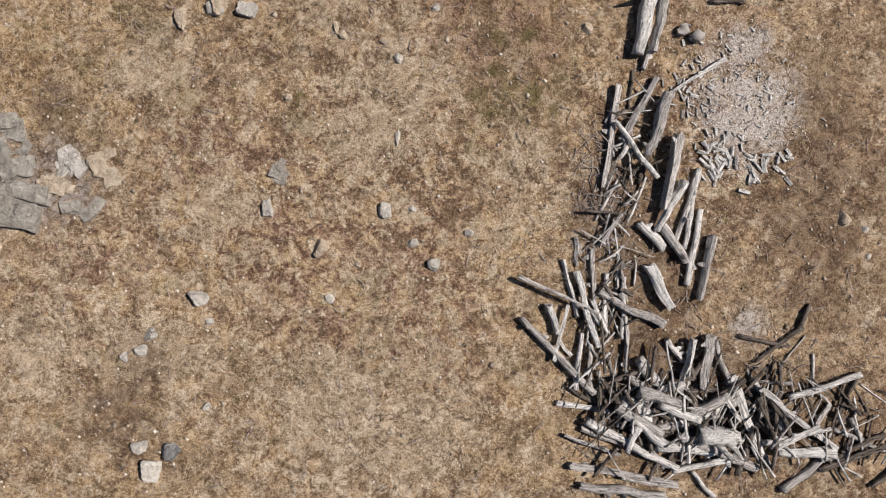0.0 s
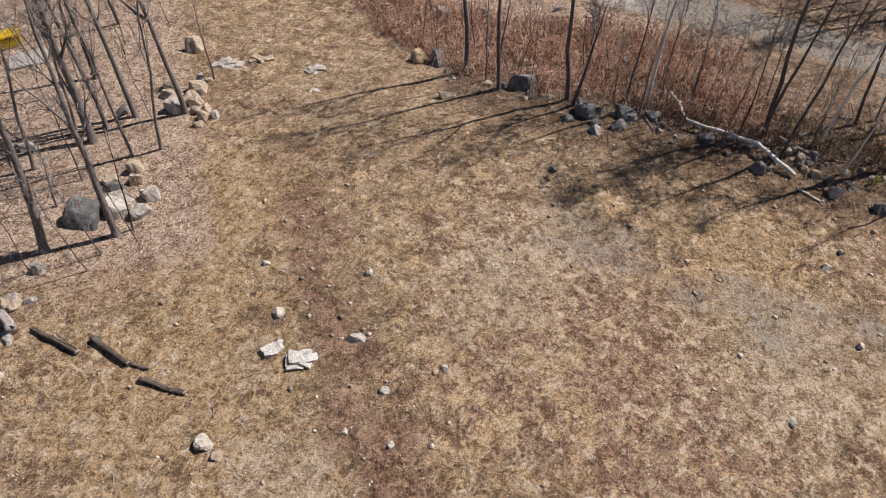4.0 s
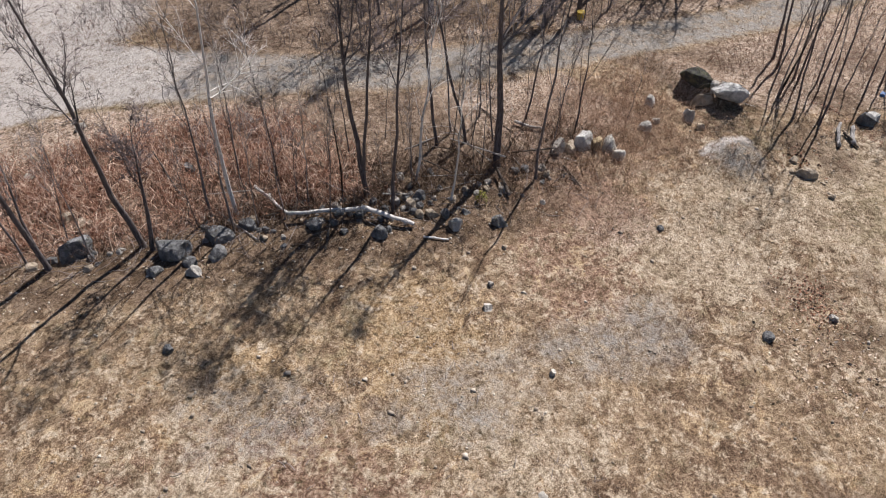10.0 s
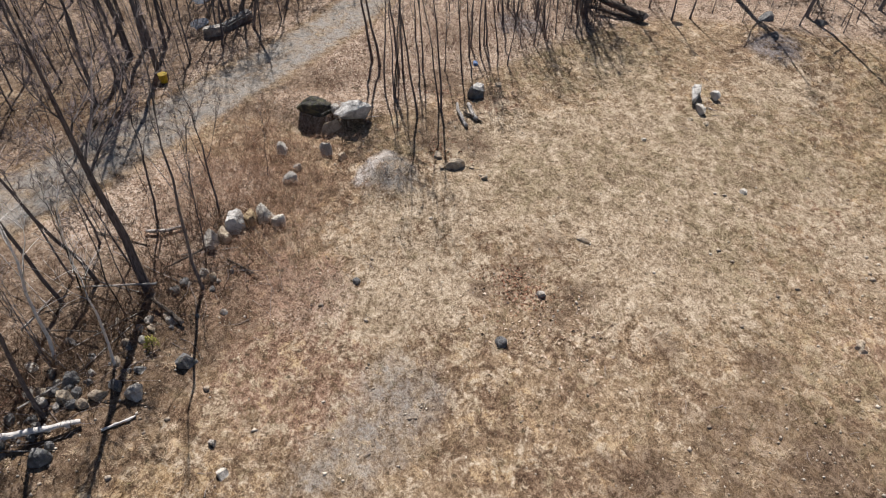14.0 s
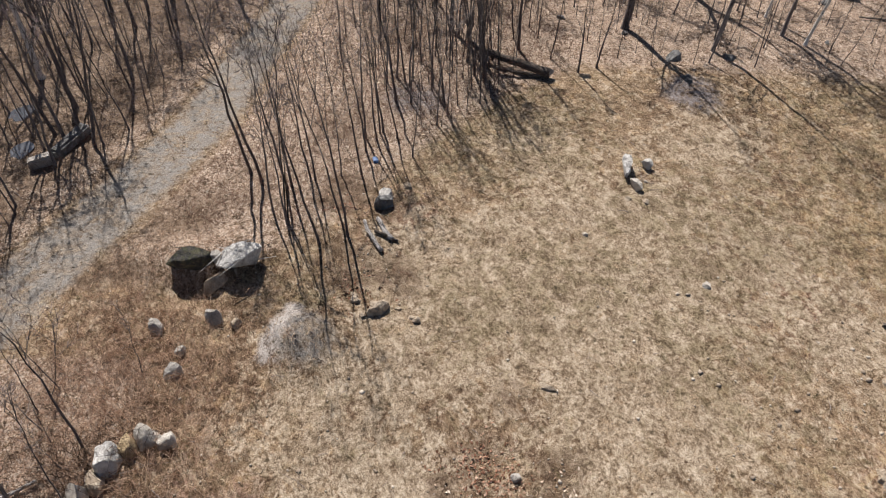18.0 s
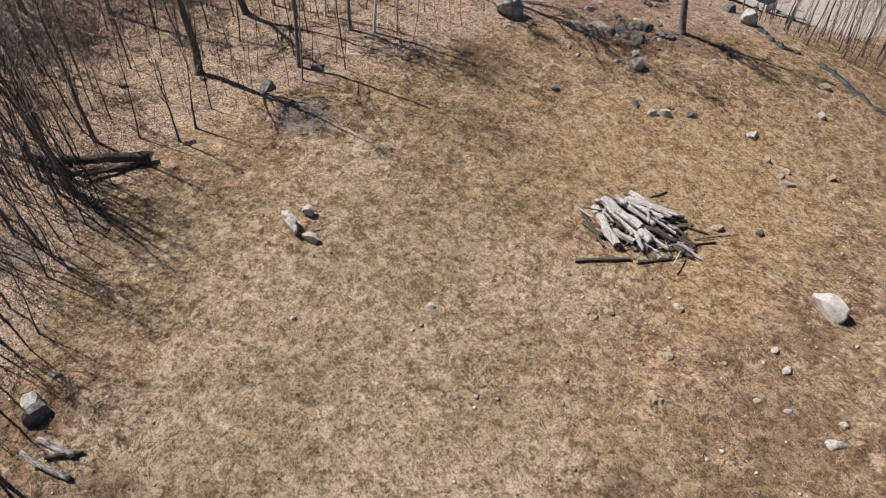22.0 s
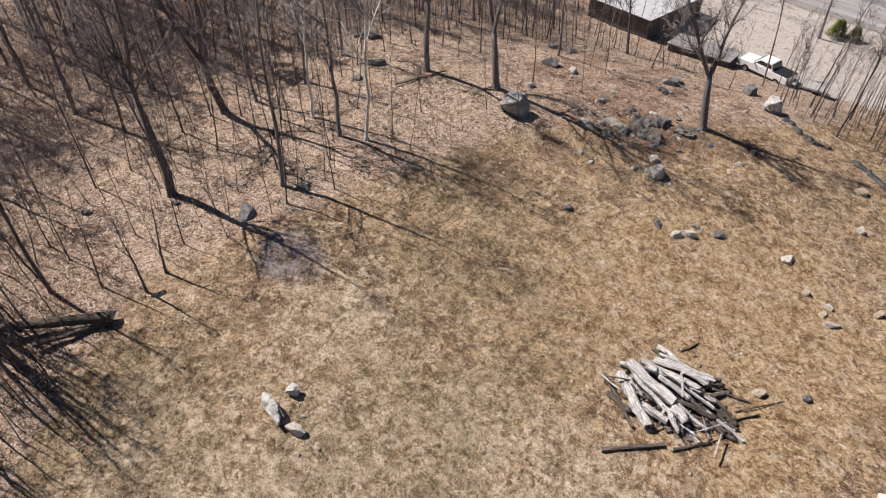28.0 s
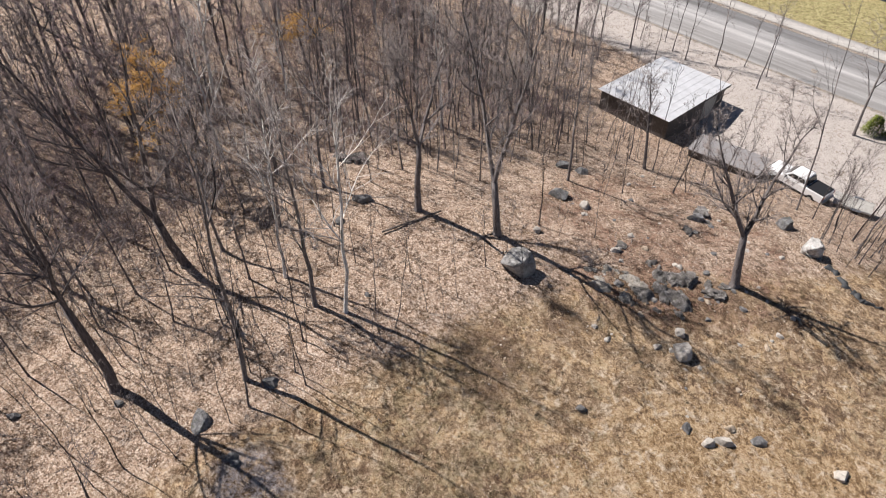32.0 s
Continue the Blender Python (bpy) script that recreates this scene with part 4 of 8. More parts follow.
WALL_STONES_2 = (  # x, y, long, wide, turn, look
    (14.17, 33.62, 1.46, 1.00, 302, 'd'),
    (15.64, 33.31, 1.06, 0.71, 302, 'd'),
    (10.74, 33.82, 0.87, 0.75, 302, 'd'),
    (21.24, 21.54, 0.53, 0.48, 302, 'w'),
    (22.47, 22.40, 0.33, 0.33, 302, 'g'),
    (24.86, 23.65, 0.29, 0.23, 302, 't'),
    (20.83, 17.11, 0.36, 0.36, 302, 'w'),
    (8.81, 29.08, 0.47, 0.42, 302, 'd'),
    (30.25, 11.20, 0.54, 0.60, 302, 'd'),
    (33.59, 9.43, 0.57, 0.44, 302, 'g'),
    (32.47, 18.86, 0.44, 0.38, 302, 'd'),
    (42.33, 15.11, 1.33, 0.74, 302, 't'),
    (43.06, 16.28, 0.53, 0.45, 302, 't'),
    (41.73, 13.30, 0.44, 0.37, 302, 't'),
    (50.10, 14.65, 1.44, 1.10, 302, 'd'),
)
stones(WALL_STONES_2, "tumbled along the old stone wall", "stones of the tumbled wall", high=0.62)

BRACKEN_STONES_1 = (  # x, y, long, wide, turn, look
    (0.50, 49.57, 0.88, 0.66, 20, 'g'),
    (4.55, 50.43, 1.43, 1.07, 1, 'g'),
    (9.37, 46.86, 0.81, 0.61, 14, 'w'),
    (10.16, 48.25, 0.83, 0.62, 46, 't'),
    (9.32, 41.13, 0.94, 0.70, 12, 't'),
    (9.77, 39.96, 0.78, 0.58, 30, 't'),
    (7.71, 45.59, 0.79, 0.59, 128, 'd'),
    (0.25, 52.34, 0.85, 0.64, 9, 't'),
    (3.83, 45.72, 0.86, 0.65, 153, 'd'),
    (7.85, 49.72, 1.04, 0.78, 133, 'd'),
    (13.60, 49.09, 0.73, 0.55, 3, 'g'),
    (16.00, 39.66, 0.70, 0.52, 100, 'd'),
    (13.93, 47.36, 0.63, 0.47, 17, 'g'),
)
stones(BRACKEN_STONES_1, "half hidden in the dead bracken", "stones in the bracken", high=0.75)

ROW_STONES_1 = (  # x, y, long, wide, turn, look
    (33.14, 26.67, 1.08, 1.01, 302, 'w'),
    (33.77, 26.27, 0.75, 1.15, 302, 't'),
    (34.54, 25.87, 1.30, 1.23, 302, 'W'),
    (35.24, 25.38, 0.83, 0.97, 302, 'o'),
    (35.61, 24.68, 1.17, 1.17, 302, 'w'),
    (35.42, 23.91, 0.89, 0.68, 302, 'w'),
    (44.12, 23.31, 1.42, 0.87, 302, 't'),
    (41.56, 21.91, 0.60, 0.53, 302, 't'),
    (41.95, 22.90, 0.99, 1.06, 302, 'g'),
    (41.24, 25.57, 0.84, 0.76, 302, 'g'),
    (40.03, 24.15, 0.67, 0.44, 302, 'g'),
    (38.84, 24.30, 0.94, 0.65, 302, 'g'),
)
stones(ROW_STONES_1, "set in a short row by the lane", "stones in the row by the lane", high=0.78)

def hewn_mesh(name, seed, long, wide, high, mat, corners=22, under=0.66):
    """An angular block: the hull of a handful of corners, its faces worn and pitted."""
    r = random.Random(seed)
    bm = bmesh.new()
    for k in range(corners):
        a, (u, w) = 6.283 * (k + r.uniform(-0.25, 0.25)) / corners * 2.6, ((-0.6, under), (0.4, 1.0), (0.92, 0.90), (1.0, 0.76))[k % 4]
        w *= r.uniform(0.84, 1.0)
        bm.verts.new((math.cos(a) * w, math.sin(a) * w, u * r.uniform(0.86, 1.0)))
    hull = bmesh.ops.convex_hull(bm, input=bm.verts[:])
    bmesh.ops.delete(bm, geom=[v for v in hull["geom_interior"] if isinstance(v, bmesh.types.BMVert)], context="VERTS")
    bmesh.ops.bevel(bm, geom=bm.edges[:], offset=0.05, segments=1, affect="EDGES")
    bmesh.ops.triangulate(bm, faces=bm.faces[:])
    bmesh.ops.subdivide_edges(bm, edges=[e for e in bm.edges if e.calc_length() > 0.25], cuts=3, use_grid_fill=True)
    off = Vector((seed * 1.7 % 31, seed * 2.3 % 37, 3))
    for v in bm.verts:
        p = v.co * (1 + 0.06 * noise.noise(v.co * 2.2 + off) + 0.04 * noise.noise(v.co * 6 + off))
        v.co = Vector((p.x * long / 2, p.y * wide / 2, p.z * high))
    return done(name, bm, mat)


def boulder(x, y, long, wide, high, turn, lean, look_, where, group, seed, rise=0.0, name="boulder", under=0.66):
    """A big angular stone, leaning a little."""
    ob = new(name, hewn_mesh(name, seed, long, wide, high, ROCKS[look_], under=under))
    ob.matrix_basis = Matrix.Translation((x, y, gz(x, y) + rise)) @ Euler(tuple(radians(a) for a in lean)).to_matrix().to_4x4() @ pose(0, 0, 0, 0, 0, turn)
    tagged(ob, f"{LOOKS[look_]} {where}", "boulder" if name == "boulder" else "stone", group)


boulder(45.2, 22.0, 2.7, 1.9, 0.62, 300, (-4, 8, 0), "s", "sitting beside the lane's gravel hump", "boulders by the lane", 4, 0.45)
boulder(61.66, -27.97, 2.5, 2.1, 1.15, 210, (-6, -4, 0), "b", "resting on the leaf-strewn knoll", "boulders on the knoll", 8, 0.3, under=0.92)
boulder(52.95, -0.22, 2.35, 0.80, 0.62, 162, (-8, 4, 0), "s", "leaning on its edge in the meadow", "propped stones in the meadow", 11, 0.18)
boulder(53.12, -1.53, 0.80, 0.66, 0.42, 225, (6, 8, 0), "W", "beside the leaning stone in the meadow", "propped stones in the meadow", 15, 0.15, "stone")
boulder(51.30, -0.35, 1.20, 0.62, 0.36, 20, (10, 4, 0), "w", "at the foot of the leaning stone", "propped stones in the meadow", 19, 0.14, "stone")

boulder(50.71, 14.71, 1.35, 0.95, 0.34, 150, (-4, 8, 0), "s", "half sunk beside the young trees", "stones in the open meadow", 41, 0.10, under=0.85)
boulder(42.46, 15.31, 0.85, 0.60, 0.30, 20, (0, 6, 0), "t", "lying in the short dry grass", "stones in the open meadow", 44, 0.12, "stone")

boulder(49.30, -46.50, 1.8, 1.5, 0.95, 226, (-3, 5, 0), "s", "resting below the knoll", "boulders on the knoll", 52, 0.3, under=0.9)
boulder(29.42, -17.40, 2.4, 1.35, 0.78, 152, (4, 4, 0), "W", "lying alone in the open meadow", "boulders in the open meadow", 57, 0.15, under=0.9)

MEADOW_STONES_1 = (  # x, y, long, wide, turn, look
    (51.62, 13.39, 0.59, 0.39, 246, 't'),
    (42.10, 15.95, 0.42, 0.36, 246, 't'),
    (42.75, 14.85, 0.36, 0.30, 246, 'g'),
    (43.37, 16.34, 0.45, 0.33, 246, 't'),
    (41.92, 13.50, 0.38, 0.27, 246, 't'),
    (42.50, 14.17, 0.38, 0.27, 246, 't'),
    (37.75, 7.43, 0.89, 0.37, 246, 't'),
    (43.51, -2.14, 0.50, 0.44, 246, 'w'),
    (62.84, -7.35, 0.62, 0.53, 246, 'd'),
    (63.85, -0.05, 1.02, 0.51, 246, 't'),
    (37.03, -8.64, 0.45, 0.45, 246, 't'),
    (34.76, -11.57, 0.52, 0.46, 246, 't'),
    (33.43, -8.35, 0.73, 0.49, 246, 't'),
    (32.61, -5.89, 0.41, 0.35, 246, 't'),
    (32.21, -5.83, 0.52, 0.40, 246, 't'),
    (36.94, -19.63, 0.77, 0.54, 246, 't'),
)
stones(MEADOW_STONES_1, "lying in the short dry grass", "stones in the open meadow")

PILE_STONES_1 = (  # x, y, long, wide, turn, look
    (34.94, -11.63, 0.42, 0.36, 226, 'w'),
    (37.14, -8.59, 0.41, 0.41, 226, 't'),
    (32.72, -5.88, 0.48, 0.38, 226, 't'),
    (32.35, -5.77, 0.54, 0.43, 226, 't'),
    (29.07, -11.67, 0.59, 0.42, 226, 'w'),
    (29.99, -12.48, 0.48, 0.42, 226, 'w'),
    (29.20, -9.02, 0.39, 0.28, 226, 'w'),
    (27.96, -9.55, 0.45, 0.34, 226, 'g'),
    (25.88, -10.51, 0.46, 0.41, 226, 'w'),
    (25.74, -9.26, 1.13, 0.51, 226, 'w'),
    (31.27, -9.90, 0.29, 0.23, 226, 't'),
    (40.55, -31.01, 1.06, 0.71, 226, 'w'),
    (36.28, -27.85, 1.24, 0.50, 226, 'g'),
    (36.96, -29.17, 0.59, 0.59, 226, 'w'),
    (36.95, -28.30, 0.67, 0.50, 226, 't'),
)
stones(PILE_STONES_1, "lying near the mound of logs", "stones near the log mound")

PILE_STONES_2 = (  # x, y, long, wide, turn, look
    (38.41, -29.24, 0.60, 0.51, 226, 't'),
    (38.30, -37.61, 0.68, 0.58, 226, 'w'),
    (34.52, -31.06, 0.61, 0.52, 226, 't'),
    (34.95, -21.22, 0.59, 0.44, 226, 'd'),
    (37.04, -19.57, 0.50, 0.43, 226, 't'),
    (45.93, -27.78, 1.46, 0.60, 226, 'w'),
    (46.56, -26.98, 0.77, 0.51, 226, 'w'),
    (46.19, -28.76, 0.70, 0.44, 226, 't'),
    (44.59, -29.26, 0.87, 0.61, 226, 'd'),
    (47.86, -26.81, 0.51, 0.60, 226, 'd'),
    (52.48, -23.16, 0.75, 0.50, 226, 'd'),
    (47.35, 3.61, 0.44, 0.22, 226, 'w'),
    (39.90, -41.84, 1.03, 0.72, 226, 't'),
)
stones(PILE_STONES_2, "lying near the mound of logs", "stones near the log mound", high=0.62)

STANDING_STONES_1 = (  # x, y, long, wide, turn, look
    (50.35, 0.35, 0.42, 0.30, 225, 't'),
    (51.75, -1.10, 0.30, 0.24, 225, 'g'),
    (49.98, -0.62, 0.39, 0.45, 225, 't'),
)
stones(STANDING_STONES_1, "propped upright in the meadow", "propped stones in the meadow")

KNOLL_STONES_1 = (  # x, y, long, wide, turn, look
    (50.84, -31.04, 1.04, 1.48, 226, 'g'),
    (51.65, -32.10, 0.68, 0.75, 226, 'g'),
    (66.18, -7.37, 1.07, 1.53, 226, 'd'),
    (63.22, -7.47, 0.77, 0.58, 226, 'd'),
    (65.58, -11.35, 1.14, 0.67, 226, 'd'),
    (70.56, -4.67, 0.64, 0.50, 226, 'd'),
    (73.94, -0.19, 0.75, 0.53, 226, 'd'),
    (63.01, -37.26, 0.86, 0.95, 226, 'g'),
    (68.06, -41.16, 1.43, 0.95, 226, 'd'),
    (66.53, -41.83, 1.23, 0.95, 226, 'd'),
    (63.26, -31.90, 0.56, 0.64, 226, 'g'),
    (65.03, -36.77, 1.74, 1.30, 226, 'd'),
    (56.92, -43.05, 1.36, 0.73, 226, 'd'),
    (52.13, -48.78, 1.46, 1.27, 226, 'd'),
)
stones(KNOLL_STONES_1, "resting on the leaf-strewn knoll", "stones on the knoll", high=0.58)

KNOLL_STONES_2 = (  # x, y, long, wide, turn, look
    (73.99, -24.99, 1.65, 0.74, 226, 'd'),
    (73.24, -22.34, 0.72, 0.56, 226, 'd'),
    (58.50, -34.76, 0.80, 0.64, 226, 'g'),
    (66.57, -19.36, 0.43, 0.36, 226, 'd'),
)
stones(KNOLL_STONES_2, "resting on the leaf-strewn knoll", "stones on the knoll", high=0.58)

LEDGES_1 = (  # x, y, long, wide, turn, look
    (-16.40, 3.70, 1.60, 1.20, 350, 'l'),
    (-16.30, 2.45, 2.40, 1.40, 8, 'l'),
    (-16.00, 0.75, 3.90, 1.90, 355, 'l'),
    (-14.25, 2.35, 1.30, 1.15, 25, 'g'),
    (-14.70, 1.55, 1.70, 0.85, 350, 't'),
    (-12.95, 2.50, 1.35, 0.85, 15, 't'),
    (-12.50, 1.85, 1.40, 0.75, 340, 't'),
    (-13.60, 0.55, 1.80, 0.80, 10, 'l'),
    (-5.95, 1.95, 0.95, 0.75, 60, 'l'),
)
stones(LEDGES_1, "bedrock showing through the ground", "bedrock ledges", high=0.13, name="rock_ledge", category="rock")

LEDGES_WEST_1 = (  # x, y, long, wide, turn, look
    (-4.71, 18.44, 1.31, 1.15, 359, 'W'),
    (-6.02, 19.08, 1.33, 0.64, 29, 'W'),
)
stones(LEDGES_WEST_1, "bedrock showing through the ground", "bedrock ledges", high=0.13, name="rock_ledge", category="rock")

LEDGES_NORTH_1 = (  # x, y, long, wide, turn, look
    (-5.09, 43.04, 1.66, 0.83, 355, 'g'),
    (-4.88, 40.21, 0.95, 0.79, 355, 'w'),
    (-11.18, 44.53, 2.60, 1.56, 355, 'g'),
    (-8.77, 44.96, 1.73, 0.87, 355, 't'),
)
stones(LEDGES_NORTH_1, "bedrock showing through the ground", "bedrock ledges", high=0.13, name="rock_ledge", category="rock")

def outcrop(name, cx, cy, reach_x, reach_y, turn, high, look_, label, seed):
    """Bedrock that breaks out of a slope in low steps, with soil lapping over its lower parts."""
    n = 70
    c, sn = math.cos(radians(turn)), math.sin(radians(turn))
    u, v = np.meshgrid(np.linspace(-1, 1, n), np.linspace(-1, 1, n))
    x, y = cx + c * u * reach_x - sn * v * reach_y, cy + sn * u * reach_x + c * v * reach_y
    x, y = x + 0.1 * (value_noise(x + seed, y, 3.0) - 0.5), y + 0.1 * (value_noise(x, y + seed, 3.0) - 0.5)
    rough = value_noise(x + seed, y - seed, 0.95, 4) + 0.35 * (value_noise(x * 0.6 + y + seed, 2.4 * y - x, 0.6, 3) - 0.5)
    body = step((1 - np.hypot(u, v) - 1.3 * (value_noise(x, y + seed, 0.45, 3) - 0.45)) * 1.6) * (0.30 + 1.1 * rough)
    stair = np.floor(body * 7) / 7 + 0.06 * value_noise(x, y, 2.5, 4)
    z = land(x, y) + relief(x, y) + high * (stair - 0.76) * 2.6 - 0.01
    z = np.where(np.hypot(u, v) > 0.97, z - 0.3, z)
    verts = np.stack([x.ravel(), y.ravel(), z.ravel()], 1)
    k = np.arange(n * n).reshape(n, n)
    faces = np.stack([k[:-1, :-1].ravel(), k[:-1, 1:].ravel(), k[1:, 1:].ravel(), k[1:, :-1].ravel()], 1)
    tagged(new(name, quick_mesh(name, verts, faces, ROCKS[look_])), label, "rock", "bedrock of the knoll")


outcrop("bedrock_outcrop", 54.2, -34.4, 4.6, 3.6, 40, 0.62, "k", "dark grey stained bedrock breaking out of the knoll", 5)
outcrop("bedrock_outcrop", 56.9, -32.4, 3.4, 2.0, 20, 0.35, "l", "grey-tan weathered bedrock breaking out of the knoll", 12)
outcrop("bedrock_outcrop", 51.6, -36.6, 2.6, 1.6, 60, 0.4, "k", "dark grey stained bedrock breaking out of the knoll", 23)

LEDGES_KNOLL_1 = (  # x, y, long, wide, turn, look
    (58.58, -35.49, 1.22, 0.72, 226, 'k'),
    (55.26, -32.77, 1.25, 0.73, 337, 'k'),
    (53.76, -35.88, 2.43, 1.41, 88, 'k'),
    (51.86, -36.56, 1.53, 0.88, 199, 'k'),
    (56.78, -43.57, 2.02, 1.17, 310, 'k'),
    (56.54, -40.96, 1.39, 0.81, 347, 'k'),
    (58.61, -31.79, 0.92, 0.53, 61, 'k'),
    (52.54, -33.37, 0.98, 0.58, 172, 'k'),
    (52.59, -37.04, 0.93, 0.54, 283, 'k'),
    (51.80, -37.80, 0.88, 0.51, 34, 'k'),
    (78.72, -27.70, 2.63, 1.26, 226, 'k'),
)
stones(LEDGES_KNOLL_1, "bedrock breaking out of the knoll", "bedrock of the knoll", high=0.2, name="rock_ledge", category="rock")


# ---- logs ----
def log_mesh(name, seed, length, r0, r1, mat, sides=9, wob=1.0, split=0.0):
    """A weathered log along its own z: crooked axis, flats and ridges, stubs of branches, broken ends."""
    r = random.Random(seed)
    n = max(5, min(16, int(length / 0.2)))
    off = Vector((seed * 1.3 % 41, seed * 3.1 % 43, 0))
    verts, faces, slots = [], [], []
    ridge = [r.uniform(0.82, 1.15) for _ in range(sides)]
    twist = r.uniform(-0.5, 0.5)
    flats = [(r.uniform(0, 6.28), r.uniform(0.35, 0.75)) for _ in range(3 if split else 0)]
    crook = r.uniform(0.4, 1.5) * wob
    for i in range(n + 1):
        t = i / n
        rad = r0 + (r1 - r0) * t
        z = t * length
        ax = Vector((noise.noise(Vector((z * 0.7, 0, 0)) + off), noise.noise(Vector((0, z * 0.7, 5)) + off), 0)) * min(0.16, 1.5 * rad) * crook * math.sin(math.pi * t)
        ragged = 0.9 if i in (0, n) else 0.0
        for j in range(sides):
            a = 2 * math.pi * j / sides + twist * t
            k = rad * ridge[j] * (1 + 0.26 * noise.noise(Vector((math.cos(a) * 1.4, math.sin(a) * 1.4, z * 1.8)) + off))
            for fa, fd in flats:
                c = math.cos(a - fa)
                if c > 0.05:
                    k = min(k, rad * fd / c)
            verts.append((ax.x + k * math.cos(a), ax.y + k * math.sin(a), z + ragged * rad * noise.noise(Vector((math.cos(a), math.sin(a), seed + i)))))
    for i in range(n):
        for j in range(sides):
            q = (j + 1) % sides
            faces.append((i * sides + j, i * sides + q, (i + 1) * sides + q, (i + 1) * sides + j))
            slots.append(0)
    for base, flip in ((0, True), (n * sides, False)):
        ring = list(range(base, base + sides))
        faces.append(tuple(reversed(ring)) if flip else tuple(ring))
        slots.append(1)
    for _ in range(r.choice((0, 1, 2, 2)) if wob > 0.5 and length > 0.8 else 0):
        i, j = r.randint(1, n - 2), r.randrange(sides)
        quad = [i * sides + j, i * sides + (j + 1) % sides, (i + 1) * sides + (j + 1) % sides, (i + 1) * sides + j]
        mid = sum((Vector(verts[v]) for v in quad), Vector()) / 4
        tip = mid + Vector((mid.x, mid.y, 0)).normalized() * r0 * r.uniform(0.8, 1.8) + Vector((0, 0, r.uniform(-0.5, 1.2) * r0))
        verts += [tuple(tip + 0.35 * (Vector(verts[v]) - mid)) for v in quad]
        m0 = len(verts) - 4
        for q in range(4):
            faces.append((quad[q], quad[(q + 1) % 4], m0 + (q + 1) % 4, m0 + q))
            slots.append(0)
        faces.append((m0, m0 + 1, m0 + 2, m0 + 3))
        slots.append(1)
    return mesh_from(name, verts, faces, [mat, CUT_END], not split, slots)


def logs(rows, label, group, name="log", mats=None, taper=0.75, split=0.0):
    global count
    for x1, y1, u1, x2, y2, u2, rad in rows:
        count += 1
        r = random.Random(count * 7)
        a, b = Vector((x1, y1, gz(x1, y1) + u1)), Vector((x2, y2, gz(x2, y2) + u2))
        way = b - a
        mat = r.choice(mats or (LOGS[0], LOGS[0], LOGS[1], LOGS[3], LOGS[0], LOGS[1], LOGS[3]))
        flip = r.random() < 0.4
        k = taper * r.uniform(0.85, 1.15)
        me = log_mesh(name, count, way.length, rad * (k if flip else 1), rad * (1 if flip else k), mat, 10 if rad > 0.12 else 7, split=split if r.random() < 0.2 + 0.7 * split else 0)
        ob = new(name if rad > 0.075 else "stick", me)
        ob.matrix_basis = Matrix.Translation(a) @ way.to_track_quat("Z", "X").to_matrix().to_4x4() @ pose(0, 0, 0, 0, 0, r.uniform(0, 360))
        tone = {LOGS[0]: "silver-grey", LOGS[1]: "weathered grey-brown", LOGS[2]: "dark brown barked", LOGS[3]: "bleached pale"}.get(mat, "white birch")
        tagged(ob, f"{tone} {label}", "log" if rad > 0.075 else "stick", group)


ROW_LOGS_1 = (  # x, y, lift of each end, then the radius
    (8.22, 9.32, 0.31, 7.53, 6.40, 0.31, 0.31),
    (8.62, 9.29, 0.39, 8.04, 6.49, 0.39, 0.29),
    (8.18, 6.87, 0.14, 7.81, 5.87, 0.14, 0.14),
    (6.81, 5.27, 0.16, 6.24, 1.37, 0.16, 0.16),
    (8.29, 5.52, 0.21, 6.95, 3.13, 0.21, 0.21),
    (8.69, 4.90, 0.46, 7.85, 2.57, 0.46, 0.21),
    (8.47, 4.53, 0.16, 8.16, 2.92, 0.16, 0.16),
    (10.94, 6.25, 0.20, 8.78, 4.95, 0.20, 0.10),
    (6.67, 3.85, 0.41, 8.30, 1.72, 0.41, 0.11),
    (7.12, 3.02, 0.20, 6.85, 2.49, 0.20, 0.20),
    (9.14, 3.33, 0.33, 8.54, 0.55, 0.33, 0.33),
    (9.29, 1.62, 0.36, 8.21, -0.26, 0.36, 0.21),
    (9.97, 2.07, 0.14, 9.04, -0.74, 0.14, 0.14),
    (9.91, 1.96, 0.14, 9.37, -0.96, 0.14, 0.14),
)
logs(ROW_LOGS_1, "log dumped in a loose row on the grass", "logs in the loose row", split=0.5)

ROW_LOGS_2 = (  # x, y, lift of each end, then the radius
    (7.62, 0.01, 0.18, 8.59, -0.96, 0.18, 0.18),
    (8.48, -0.09, 0.21, 9.45, -1.49, 0.21, 0.21),
    (10.02, 0.55, 0.14, 9.47, -2.36, 0.14, 0.14),
    (10.46, -0.52, 0.23, 9.93, -2.89, 0.23, 0.23),
    (8.02, -1.59, 0.30, 8.87, -3.20, 0.30, 0.30),
    (6.11, -2.57, 0.18, 8.59, -3.86, 0.18, 0.18),
    (5.25, -0.52, 0.13, 5.30, -1.60, 0.13, 0.13),
    (4.71, -1.39, 0.13, 5.26, -3.55, 0.13, 0.13),
    (5.22, -1.81, 0.28, 6.09, -4.71, 0.28, 0.13),
    (5.86, -0.96, 0.13, 6.01, -4.41, 0.13, 0.13),
    (5.82, -2.88, 0.31, 6.40, -4.17, 0.31, 0.11),
    (6.44, -1.93, 0.13, 6.34, -3.98, 0.13, 0.13),
    (7.08, -2.03, 0.19, 6.97, -4.40, 0.19, 0.09),
    (3.02, -2.01, 0.39, 6.06, -3.41, 0.39, 0.09),
)
logs(ROW_LOGS_2, "log dumped in a loose row on the grass", "logs in the loose row", split=0.5)

